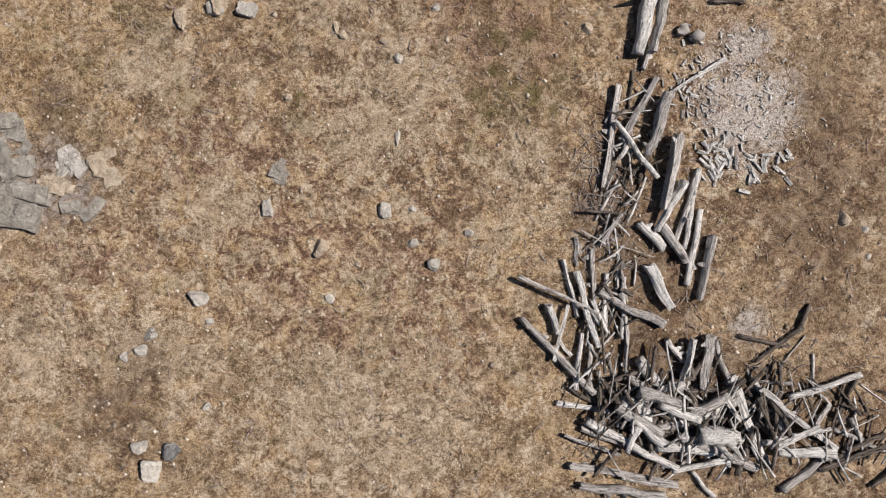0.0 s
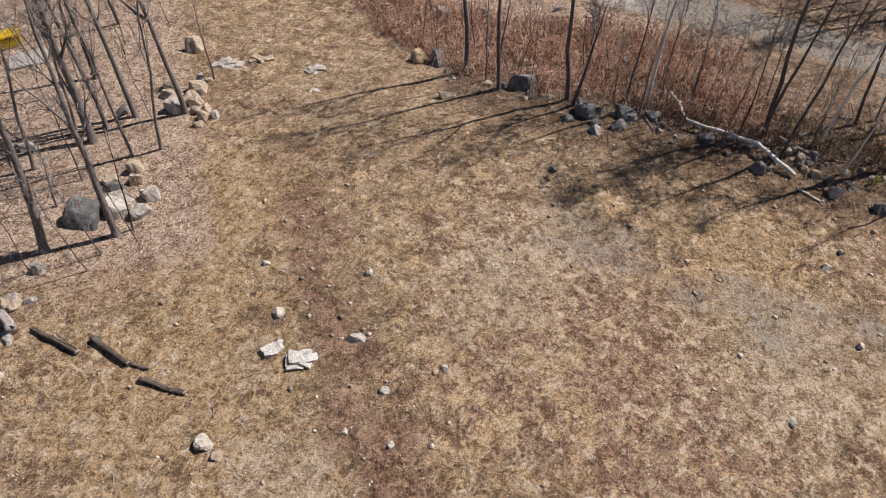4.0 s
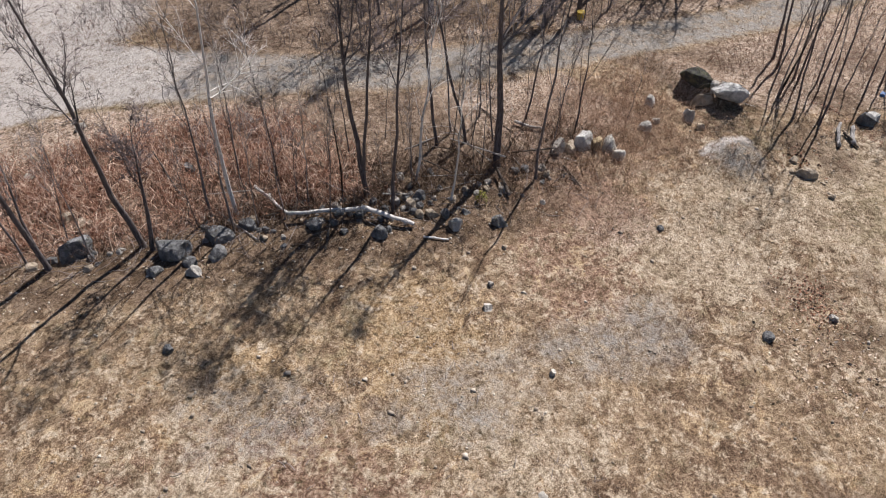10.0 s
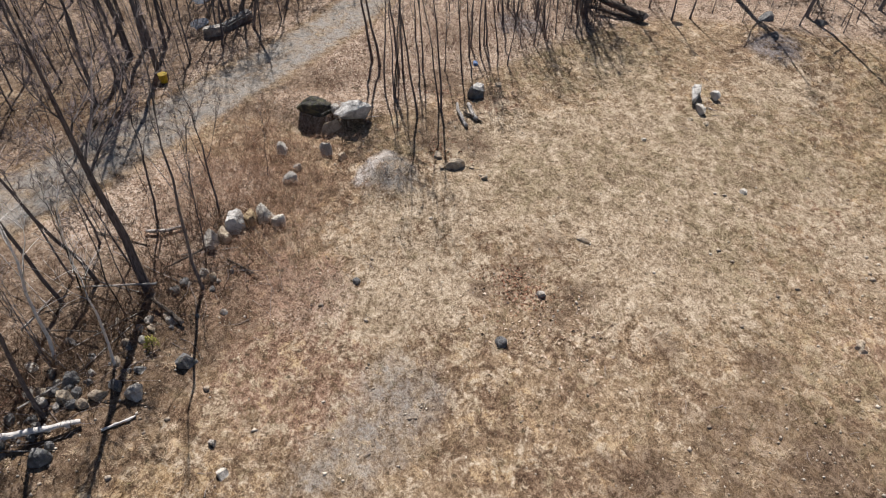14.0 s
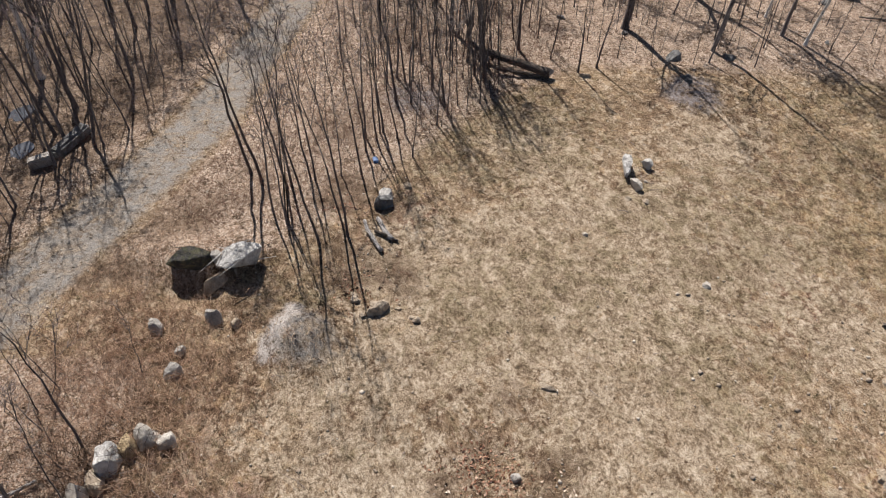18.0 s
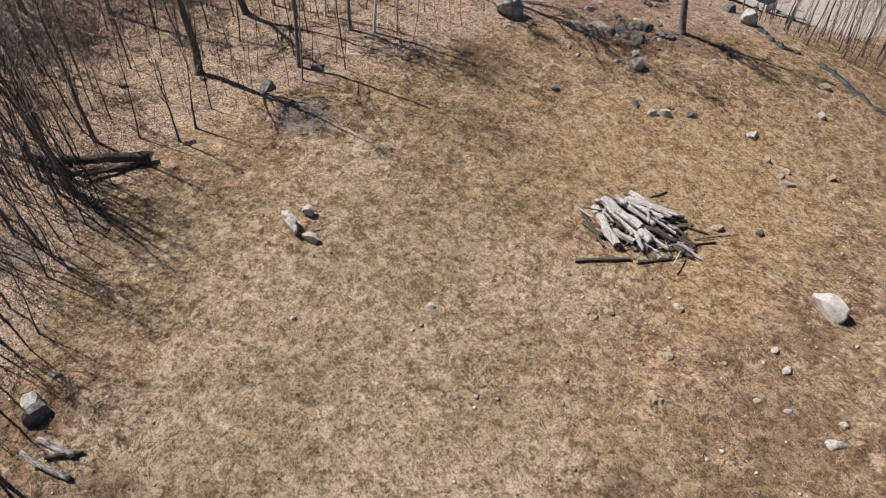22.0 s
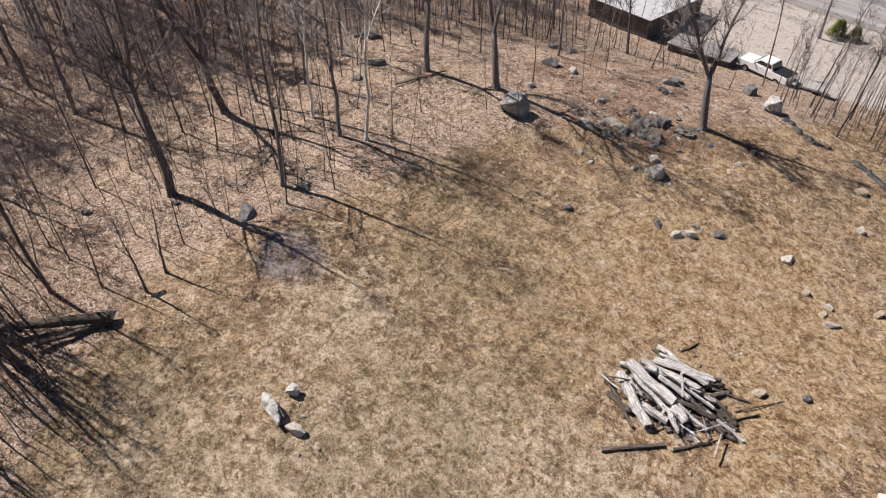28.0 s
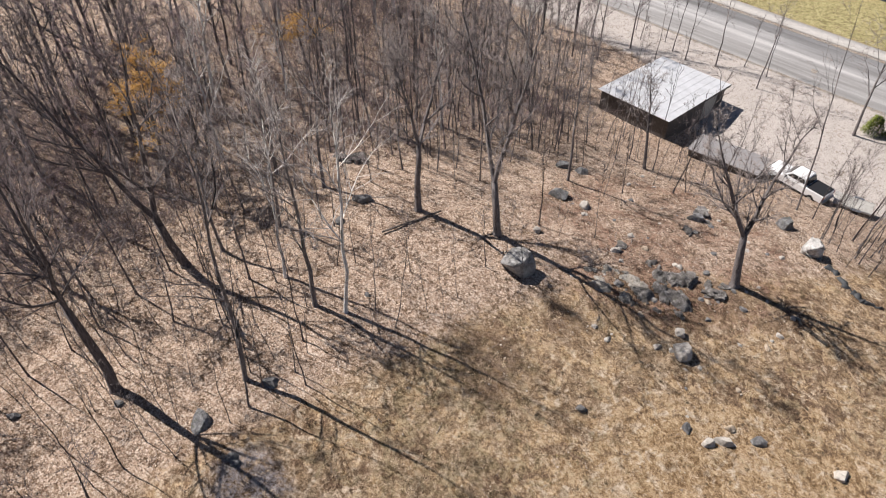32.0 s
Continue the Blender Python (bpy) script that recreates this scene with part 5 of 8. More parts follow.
ROW_LOGS_3 = (  # x, y, lift of each end, then the radius
    (4.16, -3.10, 0.22, 4.49, -4.18, 0.22, 0.22),
    (4.50, -4.20, 0.11, 5.09, -5.06, 0.11, 0.11),
    (3.13, -3.60, 0.20, 5.94, -6.49, 0.20, 0.15),
    (4.90, -3.10, 0.29, 4.37, -5.24, 0.29, 0.09),
    (5.47, -4.19, 0.13, 5.22, -6.36, 0.13, 0.13),
    (5.80, -4.63, 0.13, 5.80, -6.36, 0.13, 0.13),
    (7.07, -3.54, 0.21, 7.12, -5.69, 0.21, 0.11),
    (6.06, -1.48, 0.37, 7.03, -0.84, 0.37, 0.07),
    (8.70, -4.41, 0.16, 9.35, -5.27, 0.16, 0.16),
    (7.61, -5.15, 0.23, 8.36, -6.12, 0.23, 0.23),
    (9.73, -4.38, 0.31, 9.19, -6.42, 0.31, 0.21),
    (10.34, -4.28, 0.28, 10.06, -6.32, 0.28, 0.28),
    (10.53, -4.48, 0.34, 11.22, -6.95, 0.34, 0.14),
    (7.16, -5.78, 0.28, 8.13, -6.32, 0.28, 0.18),
)
logs(ROW_LOGS_3, "log dumped in a loose row on the grass", "logs in the loose row", split=0.5)

HEAP_LOGS_1 = (  # x, y, lift of each end, then the radius
    (6.94, -6.75, 0.30, 8.02, -7.39, 0.30, 0.30),
    (4.51, -6.90, 0.14, 6.67, -7.22, 0.14, 0.14),
    (4.82, -8.08, 0.18, 6.88, -8.84, 0.18, 0.18),
    (5.46, -7.85, 0.24, 8.05, -8.93, 0.24, 0.14),
    (5.58, -7.49, 0.36, 9.09, -9.32, 0.36, 0.16),
    (5.00, -9.27, 0.21, 8.93, -9.92, 0.21, 0.21),
    (5.38, -10.05, 0.19, 8.62, -10.43, 0.19, 0.19),
    (6.98, -9.69, 0.24, 9.14, -10.02, 0.24, 0.14),
    (8.01, -7.81, 0.33, 9.51, -7.49, 0.33, 0.23),
    (8.87, -7.49, 0.34, 10.58, -7.17, 0.34, 0.24),
    (9.34, -7.33, 0.51, 10.93, -6.48, 0.51, 0.21),
    (9.73, -7.94, 0.61, 11.22, -8.05, 0.61, 0.41),
    (8.03, -8.69, 0.29, 9.11, -9.34, 0.29, 0.19),
    (8.22, -8.45, 0.36, 10.37, -8.67, 0.36, 0.21),
)
logs(HEAP_LOGS_1, "log tangled in the big heap", "logs in the heap", split=0.3, mats=(LOGS[0], LOGS[1], LOGS[1], LOGS[3]))

HEAP_LOGS_2 = (  # x, y, lift of each end, then the radius
    (9.01, -7.96, 0.54, 12.15, -9.36, 0.24, 0.19),
    (6.68, -6.91, 0.51, 8.38, -7.98, 0.51, 0.21),
    (7.29, -7.31, 0.59, 8.61, -8.41, 0.49, 0.19),
    (8.24, -6.77, 0.61, 9.83, -7.41, 0.61, 0.21),
    (7.47, -6.32, 0.70, 9.05, -6.75, 0.70, 0.25),
    (8.42, -6.29, 0.39, 9.27, -6.08, 0.39, 0.19),
    (7.49, -7.61, 0.64, 7.16, -8.68, 0.34, 0.14),
    (9.13, -6.40, 0.79, 9.43, -9.02, 0.59, 0.09),
    (8.88, -9.43, 0.34, 11.45, -8.89, 0.34, 0.14),
    (9.71, -9.51, 0.12, 10.60, -10.50, 0.12, 0.12),
    (11.13, -5.78, 0.29, 12.33, -8.91, 0.29, 0.19),
    (11.56, -6.68, 0.15, 12.74, -9.40, 0.15, 0.15),
    (11.94, -5.92, 0.17, 13.14, -7.86, 0.17, 0.17),
    (12.16, -6.29, 0.40, 15.19, -8.62, 0.20, 0.20),
)
logs(HEAP_LOGS_2, "log tangled in the big heap", "logs in the heap", split=0.3, mats=(LOGS[0], LOGS[1], LOGS[2], LOGS[3]))

HEAP_LOGS_3 = (  # x, y, lift of each end, then the radius
    (13.32, -6.66, 0.22, 16.13, -5.76, 0.22, 0.12),
    (11.96, -6.03, 0.12, 13.48, -6.14, 0.12, 0.12),
    (10.74, -6.49, 0.47, 11.38, -7.45, 0.47, 0.17),
    (12.29, -8.34, 0.37, 14.86, -7.80, 0.37, 0.12),
    (12.90, -8.71, 0.23, 15.13, -8.72, 0.23, 0.23),
    (12.59, -8.54, 0.43, 14.40, -7.68, 0.43, 0.13),
)
logs(HEAP_LOGS_3, "log tangled in the big heap", "logs in the heap", split=0.3)

BRUSH_STICKS_1 = (  # x, y, lift of each end, then the radius
    (13.18, -10.27, 0.15, 15.00, -8.74, 0.15, 0.15),
    (14.59, -9.41, 0.13, 17.15, -8.54, 0.13, 0.13),
    (15.13, -7.89, 0.10, 17.18, -8.77, 0.10, 0.10),
    (16.10, -5.72, 0.10, 15.23, -7.56, 0.10, 0.10),
    (15.78, -7.45, 0.10, 16.34, -8.55, 0.10, 0.10),
    (14.27, -3.13, 0.10, 13.71, -4.20, 0.10, 0.10),
    (13.93, -3.99, 0.10, 12.08, -5.28, 0.10, 0.10),
    (15.00, -6.90, 0.13, 14.35, -7.88, 0.13, 0.13),
    (17.16, -8.11, 0.11, 15.47, -8.76, 0.11, 0.11),
    (16.59, -10.08, 0.11, 17.89, -9.21, 0.11, 0.11),
    (13.98, -9.86, 0.08, 15.70, -8.77, 0.08, 0.08),
)
logs(BRUSH_STICKS_1, "branch lying beside the heap", "branches beside the heap", mats=LOGS[1:3])

TRACK_LOGS_1 = (  # x, y, lift of each end, then the radius
    (-17.54, 21.78, 0.14, -15.03, 20.16, 0.14, 0.14),
    (-14.50, 20.90, 0.15, -12.45, 19.15, 0.15, 0.15),
    (-12.48, 19.24, 0.10, -11.46, 18.81, 0.10, 0.10),
    (-11.78, 18.25, 0.12, -9.68, 17.35, 0.12, 0.12),
    (-19.28, 22.79, 0.30, -18.38, 21.69, 0.30, 0.30),
    (-20.21, 20.95, 0.10, -18.45, 18.89, 0.10, 0.10),
    (10.36, 8.43, 0.12, 11.61, 8.44, 0.12, 0.12),
)
logs(TRACK_LOGS_1, "log lying alone in the grass", "logs lying in the grass", mats=LOGS[1:3])

MOUND_LOGS_1 = (  # x, y, lift of each end, then the radius
    (42.56, -14.80, 0.50, 39.77, -13.23, 0.35, 0.31),
    (41.83, -14.10, 0.20, 40.86, -14.05, 0.20, 0.20),
    (40.70, -13.96, 0.35, 39.31, -14.09, 0.30, 0.28),
    (42.59, -15.34, 0.95, 39.60, -14.98, 0.85, 0.37),
    (42.94, -15.24, 0.55, 42.18, -15.82, 0.60, 0.20),
    (41.98, -14.82, 1.05, 39.40, -14.36, 0.75, 0.18),
    (39.40, -14.36, 0.75, 38.53, -13.99, 0.25, 0.15),
    (41.74, -15.68, 1.05, 38.99, -16.55, 0.80, 0.20),
    (42.12, -16.01, 1.00, 39.18, -16.72, 0.90, 0.33),
    (41.77, -16.66, 0.80, 38.96, -18.06, 0.60, 0.27),
    (41.86, -17.47, 0.55, 39.80, -17.81, 0.50, 0.16),
    (42.29, -18.10, 0.30, 39.39, -17.98, 0.40, 0.15),
)
logs(MOUND_LOGS_1, "log stacked in the rounded mound", "logs of the mound", split=0.8, taper=0.85, mats=(LOGS[3], LOGS[3], LOGS[0], LOGS[0]))

MOUND_LOGS_2 = (  # x, y, lift of each end, then the radius
    (40.99, -16.01, 1.20, 38.03, -16.36, 0.50, 0.12),
    (40.08, -15.14, 0.80, 37.63, -15.18, 0.25, 0.13),
    (39.54, -14.89, 0.60, 38.58, -14.60, 0.50, 0.30),
    (38.87, -14.58, 0.35, 37.62, -14.32, 0.12, 0.15),
    (40.24, -16.64, 1.30, 39.39, -15.43, 1.10, 0.06),
    (38.21, -16.05, 0.40, 36.08, -16.06, 0.10, 0.11),
    (39.11, -16.75, 0.60, 38.22, -16.85, 0.50, 0.25),
    (40.90, -15.55, 1.25, 39.10, -15.70, 0.95, 0.16),
    (41.40, -17.05, 0.85, 39.00, -17.45, 0.75, 0.20),
)
logs(MOUND_LOGS_2, "log stacked in the rounded mound", "logs of the mound", split=0.8, taper=0.85, mats=(LOGS[3], LOGS[3], LOGS[0], LOGS[0]))

MOUND_LOGS_3 = (  # x, y, lift of each end, then the radius
    (39.07, -17.36, 0.35, 38.43, -18.55, 0.20, 0.12),
    (38.73, -17.80, 0.30, 37.06, -18.74, 0.08, 0.09),
    (37.56, -16.02, 0.20, 36.30, -18.24, 0.10, 0.12),
    (40.69, -10.49, 0.12, 38.72, -12.97, 0.12, 0.13),
    (42.44, -13.45, 0.16, 40.91, -13.40, 0.16, 0.17),
    (38.28, -12.98, 0.10, 37.23, -14.75, 0.10, 0.10),
    (41.28, -18.96, 0.06, 40.94, -20.32, 0.06, 0.06),
    (37.26, -17.48, 0.06, 35.76, -20.17, 0.06, 0.05),
    (39.80, -16.70, 0.70, 37.01, -16.27, 0.20, 0.10),
    (39.15, -16.25, 0.50, 36.99, -16.87, 0.15, 0.11),
    (39.48, -15.28, 0.70, 37.65, -16.09, 0.35, 0.14),
    (38.42, -15.87, 0.35, 37.37, -14.95, 0.10, 0.09),
    (38.43, -17.18, 0.40, 36.77, -16.79, 0.10, 0.09),
    (37.44, -17.12, 0.20, 37.80, -15.40, 0.20, 0.06),
)
logs(MOUND_LOGS_3, "log stacked in the rounded mound", "logs of the mound", split=0.45, taper=0.85, mats=(LOGS[1], LOGS[2], LOGS[2]))

# low dark logs added under the mound to put shade into its gaps
fill_r = random.Random(41)
rows = []
for x1, y1, u1, x2, y2, u2, rad in (MOUND_LOGS_1 + MOUND_LOGS_2 + MOUND_LOGS_3) * 2:
    if max(u1, u2) > 0.3:
        dx, dy, low = fill_r.gauss(0, 0.25), fill_r.gauss(0, 0.25), fill_r.uniform(0.35, 0.65)
        rows.append((x1 + dx, y1 + dy, low * u1, x2 + dx, y2 + dy, low * u2, fill_r.uniform(0.09, 0.17)))
logs(rows, "filler log darkening the gaps of the rounded mound", "logs of the mound", split=0.5, mats=(LOGS[2],))

FALLEN_TRUNKS_1 = (  # x, y, lift of each end, then the radius
    (17.53, 35.35, 0.30, 17.55, 32.34, 0.45, 0.10),
    (17.51, 32.26, 0.53, 20.71, 29.82, 0.63, 0.13),
    (20.71, 29.82, 0.63, 22.12, 27.62, 0.23, 0.13),
    (21.98, 26.76, 0.06, 22.92, 25.80, 0.06, 0.06),
)
logs(FALLEN_TRUNKS_1, "fallen trunk across the stone wall", "fallen trunks", name="fallen_trunk", mats=(BIRCH_LOG,))

WALL_STICKS_1 = (  # x, y, lift of each end, then the radius
    (28.69, 27.69, 0.41, 27.84, 25.90, 0.21, 0.11),
    (32.87, 29.97, 0.21, 33.74, 28.29, 0.21, 0.11),
    (18.90, 30.56, 0.16, 17.59, 29.30, 0.16, 0.06),
)
logs(WALL_STICKS_1, "dead branch leaning by the stone wall", "broken sticks", mats=LOGS[1:3])

WOOD_TRUNKS_1 = (  # x, y, lift of each end, then the radius
    (66.68, 7.31, 0.83, 63.64, 2.68, 0.43, 0.33),
    (64.59, 6.51, 0.44, 63.75, 2.73, 0.14, 0.14),
    (68.83, 7.90, 0.47, 65.87, 7.18, 0.47, 0.27),
    (70.10, -23.61, 0.17, 68.97, -28.08, 0.17, 0.07),
)
logs(WOOD_TRUNKS_1, "fallen dark trunk at the wood's edge", "fallen trunks", name="fallen_trunk", mats=LOGS[2:3])

EDGE_STICKS_1 = (  # x, y, lift of each end, then the radius
    (48.64, 15.91, 0.14, 46.31, 14.97, 0.14, 0.14),
    (48.79, 15.18, 0.14, 47.16, 14.40, 0.14, 0.14),
    (47.77, 15.30, 0.10, 47.02, 14.06, 0.10, 0.10),
)
logs(EDGE_STICKS_1, "broken stick among saplings", "broken sticks", mats=LOGS[1:3])


# ---- trees ----
def tubes(segs, sides, mat, name):
    """One mesh of many short tapered tubes: rows of x, y, z, x, y, z, r, r."""
    s = np.asarray(segs, float).reshape(-1, 8)
    a, b, ra, rb = s[:, 0:3], s[:, 3:6], s[:, 6], s[:, 7]
    d = b - a
    d /= np.maximum(1e-6, np.linalg.norm(d, axis=1))[:, None]
    ref = np.where(np.abs(d[:, 2:3]) > 0.9, np.array([[1.0, 0, 0]]), np.array([[0, 0, 1.0]]))
    u = np.cross(d, ref)
    u /= np.linalg.norm(u, axis=1)[:, None]
    v = np.cross(d, u)
    ang = 2 * np.pi * np.arange(sides) / sides
    ring = np.cos(ang)[None, :, None] * u[:, None, :] + np.sin(ang)[None, :, None] * v[:, None, :]
    verts = np.concatenate([a[:, None, :] + ring * ra[:, None, None], b[:, None, :] + ring * rb[:, None, None]], 1)
    n = len(s)
    j = np.arange(sides)
    q = (j + 1) % sides
    f = np.stack([j, q, q + sides, j + sides], 1)[None] + (np.arange(n) * 2 * sides)[:, None, None]
    return quick_mesh(name, verts.reshape(-1, 3), f.reshape(-1, 4), mat, True)


def wood_mesh(segs, roots, mat, name):
    """Trunk and branches grown together: stout lengths seven-sided, thin ones three-sided, each joined to the one it springs from."""
    s = np.asarray(segs, float)
    sides = np.where(s[:, 6] > 0.045, 7, 3)
    start = np.concatenate([[0], np.cumsum(2 * sides)])[:-1]
    verts, faces = np.zeros((int(2 * sides.sum()), 3)), []
    for n in (7, 3):
        k = np.nonzero(sides == n)[0]
        if not len(k):
            continue
        a, b, ra, rb = s[k, 0:3], s[k, 3:6], s[k, 6], s[k, 7]
        d = b - a
        d /= np.maximum(1e-6, np.linalg.norm(d, axis=1))[:, None]
        u = np.cross(d, np.where(np.abs(d[:, 2:3]) > 0.9, np.array([[1.0, 0, 0]]), np.array([[0, 0, 1.0]])))
        u /= np.linalg.norm(u, axis=1)[:, None]
        v = np.cross(d, u)
        ang = 2 * np.pi * np.arange(n) / n
        ring = np.cos(ang)[None, :, None] * u[:, None, :] + np.sin(ang)[None, :, None] * v[:, None, :]
        at = start[k][:, None] + np.arange(2 * n)[None]
        verts[at.ravel()] = np.concatenate([a[:, None, :] + ring * ra[:, None, None], b[:, None, :] + ring * rb[:, None, None]], 1).reshape(-1, 3)
        j = np.arange(n)
        q = (j + 1) % n
        faces.append((np.stack([j, q, q + n, j + n], 1)[None] + start[k][:, None, None]).reshape(-1, 4))
    k = np.array([i for i, q in enumerate(roots) if q is not None], int)
    up = np.array([roots[i] for i in k], int)
    o, w = start[up] + sides[up], start[k]
    faces.append(np.stack([o, o + 1, w + 1, w], 1))
    return quick_mesh(name, verts, np.concatenate(faces), mat, True)


def thorns(segs, mat, name):
    """One mesh of many fine twigs that run out to a point."""
    s = np.asarray(segs, float).reshape(-1, 8)
    a, b, ra = s[:, 0:3], s[:, 3:6], s[:, 6]
    d = b - a
    d /= np.maximum(1e-6, np.linalg.norm(d, axis=1))[:, None]
    u = np.cross(d, np.where(np.abs(d[:, 2:3]) > 0.9, np.array([[1.0, 0, 0]]), np.array([[0, 0, 1.0]])))
    u /= np.linalg.norm(u, axis=1)[:, None]
    v = np.cross(d, u)
    ang = 2 * np.pi * np.arange(3) / 3
    ring = np.cos(ang)[None, :, None] * u[:, None, :] + np.sin(ang)[None, :, None] * v[:, None, :]
    verts = np.concatenate([a[:, None, :] + ring * ra[:, None, None], b[:, None, :]], 1)
    f = np.array([(0, 1, 3), (1, 2, 3), (2, 0, 3)])[None] + (np.arange(len(s)) * 4)[:, None, None]
    return quick_mesh(name, verts.reshape(-1, 3), f.reshape(-1, 3), mat, True)


def limb(r, segs, roots, root, start, way, length, r0, r1, bend=0.16, up=0.08, steps=6):
    """A wandering limb; returns its joints and the number of the length that ends there."""
    p, w = Vector(start), Vector(way).normalized()
    joints = [(p.copy(), w.copy(), r0, root)]
    for i in range(steps):
        w = (w + Vector((r.gauss(0, bend), r.gauss(0, bend), r.gauss(0, bend) + up))).normalized()
        q = p + w * (length / steps)
        ra, rb = r0 + (r1 - r0) * i / steps, r0 + (r1 - r0) * (i + 1) / steps
        segs.append((*(p - w * ra * 0.4), *q, ra, rb))
        roots.append(root)
        root = len(segs) - 1
        joints.append((q.copy(), w.copy(), rb, root))
        p = q
    return joints


def off_way(r, w, spread):
    k = Vector((r.gauss(0, 1), r.gauss(0, 1), r.gauss(0, 1)))
    k -= w * k.dot(w)
    k.normalize()
    return (w * math.cos(spread) + k * math.sin(spread)).normalized()


def grow(seed, height, girth, lean, fork=0.55, limbs=9, dense=1.0, spread=0.7, stems=1, thick=0.011, split=0.0):
    """Wood and twigs of a bare tree that stands at the origin."""
    r = random.Random(seed)
    wood, twig, roots = [], [], []
    tips = []
    for s in range(stems):
        tilt = Vector((lean[0], lean[1], 1)) if s == 0 else Vector((lean[0] + r.uniform(-0.25, 0.25), lean[1] + r.uniform(-0.25, 0.25), 1))
        h = height * (1 if s == 0 else r.uniform(0.7, 0.95))
        g = girth * (1 if s == 0 else 0.7)
        wood.append((0, 0, -0.35, *(tilt * 0.3), g * 1.5, g * 1.05))
        roots.append(0 if s else None)
        p, here = tilt * 0.25, len(wood) - 1
        runs = [(tilt.normalized(), 0.0, 1.0)]
        if split:
            a0, open_ = r.uniform(0, 6.28), r.uniform(0.22, 0.4)
            side = Vector((math.cos(a0), math.sin(a0), 0)) * open_
            runs = [(tilt.normalized(), 0.0, split), ((tilt + side).normalized(), split, 1.0), ((tilt - side * r.uniform(0.5, 1.1)).normalized(), split, r.uniform(0.85, 1.0))]
        crotch = None
        for way, lo, hi in runs:
            if lo:
                p, here = crotch
            n = max(2, round(9 * (hi - lo)))
            for i in range(n):
                k = lo + (hi - lo) * i / n
                w = (way + Vector((r.gauss(0, 0.05), r.gauss(0, 0.05), 0.06 * (lo > 0) * i / n))).normalized()
                q = p + w * (h * (hi - lo) / n)
                thin = 0.78 if lo else 1.0
                ra, rb = g * thin * (1 - 0.86 * k), g * thin * (1 - 0.86 * (k + (hi - lo) / n))
                wood.append((*(p - w * ra * 0.3), *q, ra, rb))
                roots.append(here)
                here = len(wood) - 1
                if k >= fork * 0.8 and not (split and not lo):
                    m = max(1, round(limbs / (9 * (1 - fork * 0.8) * (1.6 if lo else 1))))
                    for _ in range(m):
                        if r.random() < 0.9:
                            tips.append((p.lerp(q, r.random()), off_way(r, w, r.uniform(0.5, 1.0) * spread), h * r.uniform(0.24, 0.42) * (1.15 - 0.75 * k), rb * r.uniform(0.4, 0.7), here))
                p = q
            if split and not lo:
                crotch = (p.copy(), here)
            else:
                tips.append((p, w, h * 0.12, g * 0.14, here))
    for at, way, length, rad, here in tips:
        rad = max(rad, 0.012)
        js = limb(r, wood, roots, here, at, way, length, rad, rad * 0.35, 0.13, 0.10, 5)
        for c in range(int(5 * dense) + 2):
            j0, w0, r0, k0 = js[r.randint(1, 5)]
            sub = length * r.uniform(0.25, 0.5)
            ks = limb(r, wood, roots, k0, j0, off_way(r, w0, r.uniform(0.4, 0.9)), sub, max(0.011, r0 * 0.6), 0.007, 0.2, 0.10, 2)
            for e in range(int(4 * dense) + 1):
                j1, w1, r1, k1 = ks[r.randint(1, 2)]
                e_way = off_way(r, w1, r.uniform(0.3, 0.9))
                e_len = r.uniform(0.3, 0.7) * min(1.2, 0.4 * sub + 0.35)
                q = j1 + e_way * e_len
                twig.append((*j1, *q, thick, 0))
                for _ in range(2 if dense > 1 else 1):
                    h0 = j1.lerp(q, r.uniform(0.2, 0.8))
                    twig.append((*h0, *(h0 + off_way(r, e_way, r.uniform(0.4, 0.9)) * e_len * r.uniform(0.4, 0.8)), thick * 0.85, 0))
    return wood, twig, roots


def plant(name, seed, m, label, category, group, look_, height, girth, lean=(0, 0), twigs=None, buds=False, **how):
    ob = thing(name, m, label, category, group)
    wood, twig, roots = grow(seed, height, girth, lean, **how)
    part("trunk", wood_mesh(wood, roots, BARK[look_], "trunk"), ob)
    part("crown", thorns(twig, TWIGS[twigs or look_], "crown"), ob, "bare fine twigs")
    if buds:
        t = np.array(twig)
        k = np.repeat(t, 3, 0)
        at = k[:, 0:3] + (k[:, 3:6] - k[:, 0:3]) * rng.uniform(0.3, 1.0, (len(k), 1))
        way = rng.normal(0, 0.16, (len(k), 3))
        part("bud_haze", thorns(np.concatenate([at, at + way, np.full((len(k), 1), 0.011), np.zeros((len(k), 1))], 1), TWIGS["bud"], "bud_haze"), ob, "opening orange buds")
    return ob


TREE_WORDS = {"dark": "bare dark-barked hardwood tree standing", "grey": "bare grey-barked young tree standing", "birch": "white-barked bare birch tree standing"}


def trees(rows, where, group, fork=0.38, forked=False, slim=1.0, thicker=1.0):
    global count
    for x, y, height, girth, lx, ly, look_ in rows:
        count += 1
        girth = girth * slim
        small = girth < 0.1
        name = "sapling" if small else ("birch_tree" if look_ == "birch" else "bare_tree")
        label = f"thin bare sapling standing {where}" if small else f"{TREE_WORDS[look_]} {where}"
        how = dict(fork=0.35, limbs=7, dense=0.7, spread=0.6) if small else dict(fork=fork, limbs=12 if girth < 0.25 else 16, dense=(1.1 if girth < 0.25 else 1.5) * thicker, spread=0.85, split=0.0 if not forked or girth < 0.18 or look_ == "birch" else (0.26, 0.34, 0.42)[count % 3])
        plant(name, count, pose(x, y, gz(x, y)), label, "tree", group, look_, height, max(girth, 0.045), (lx, ly), **how)


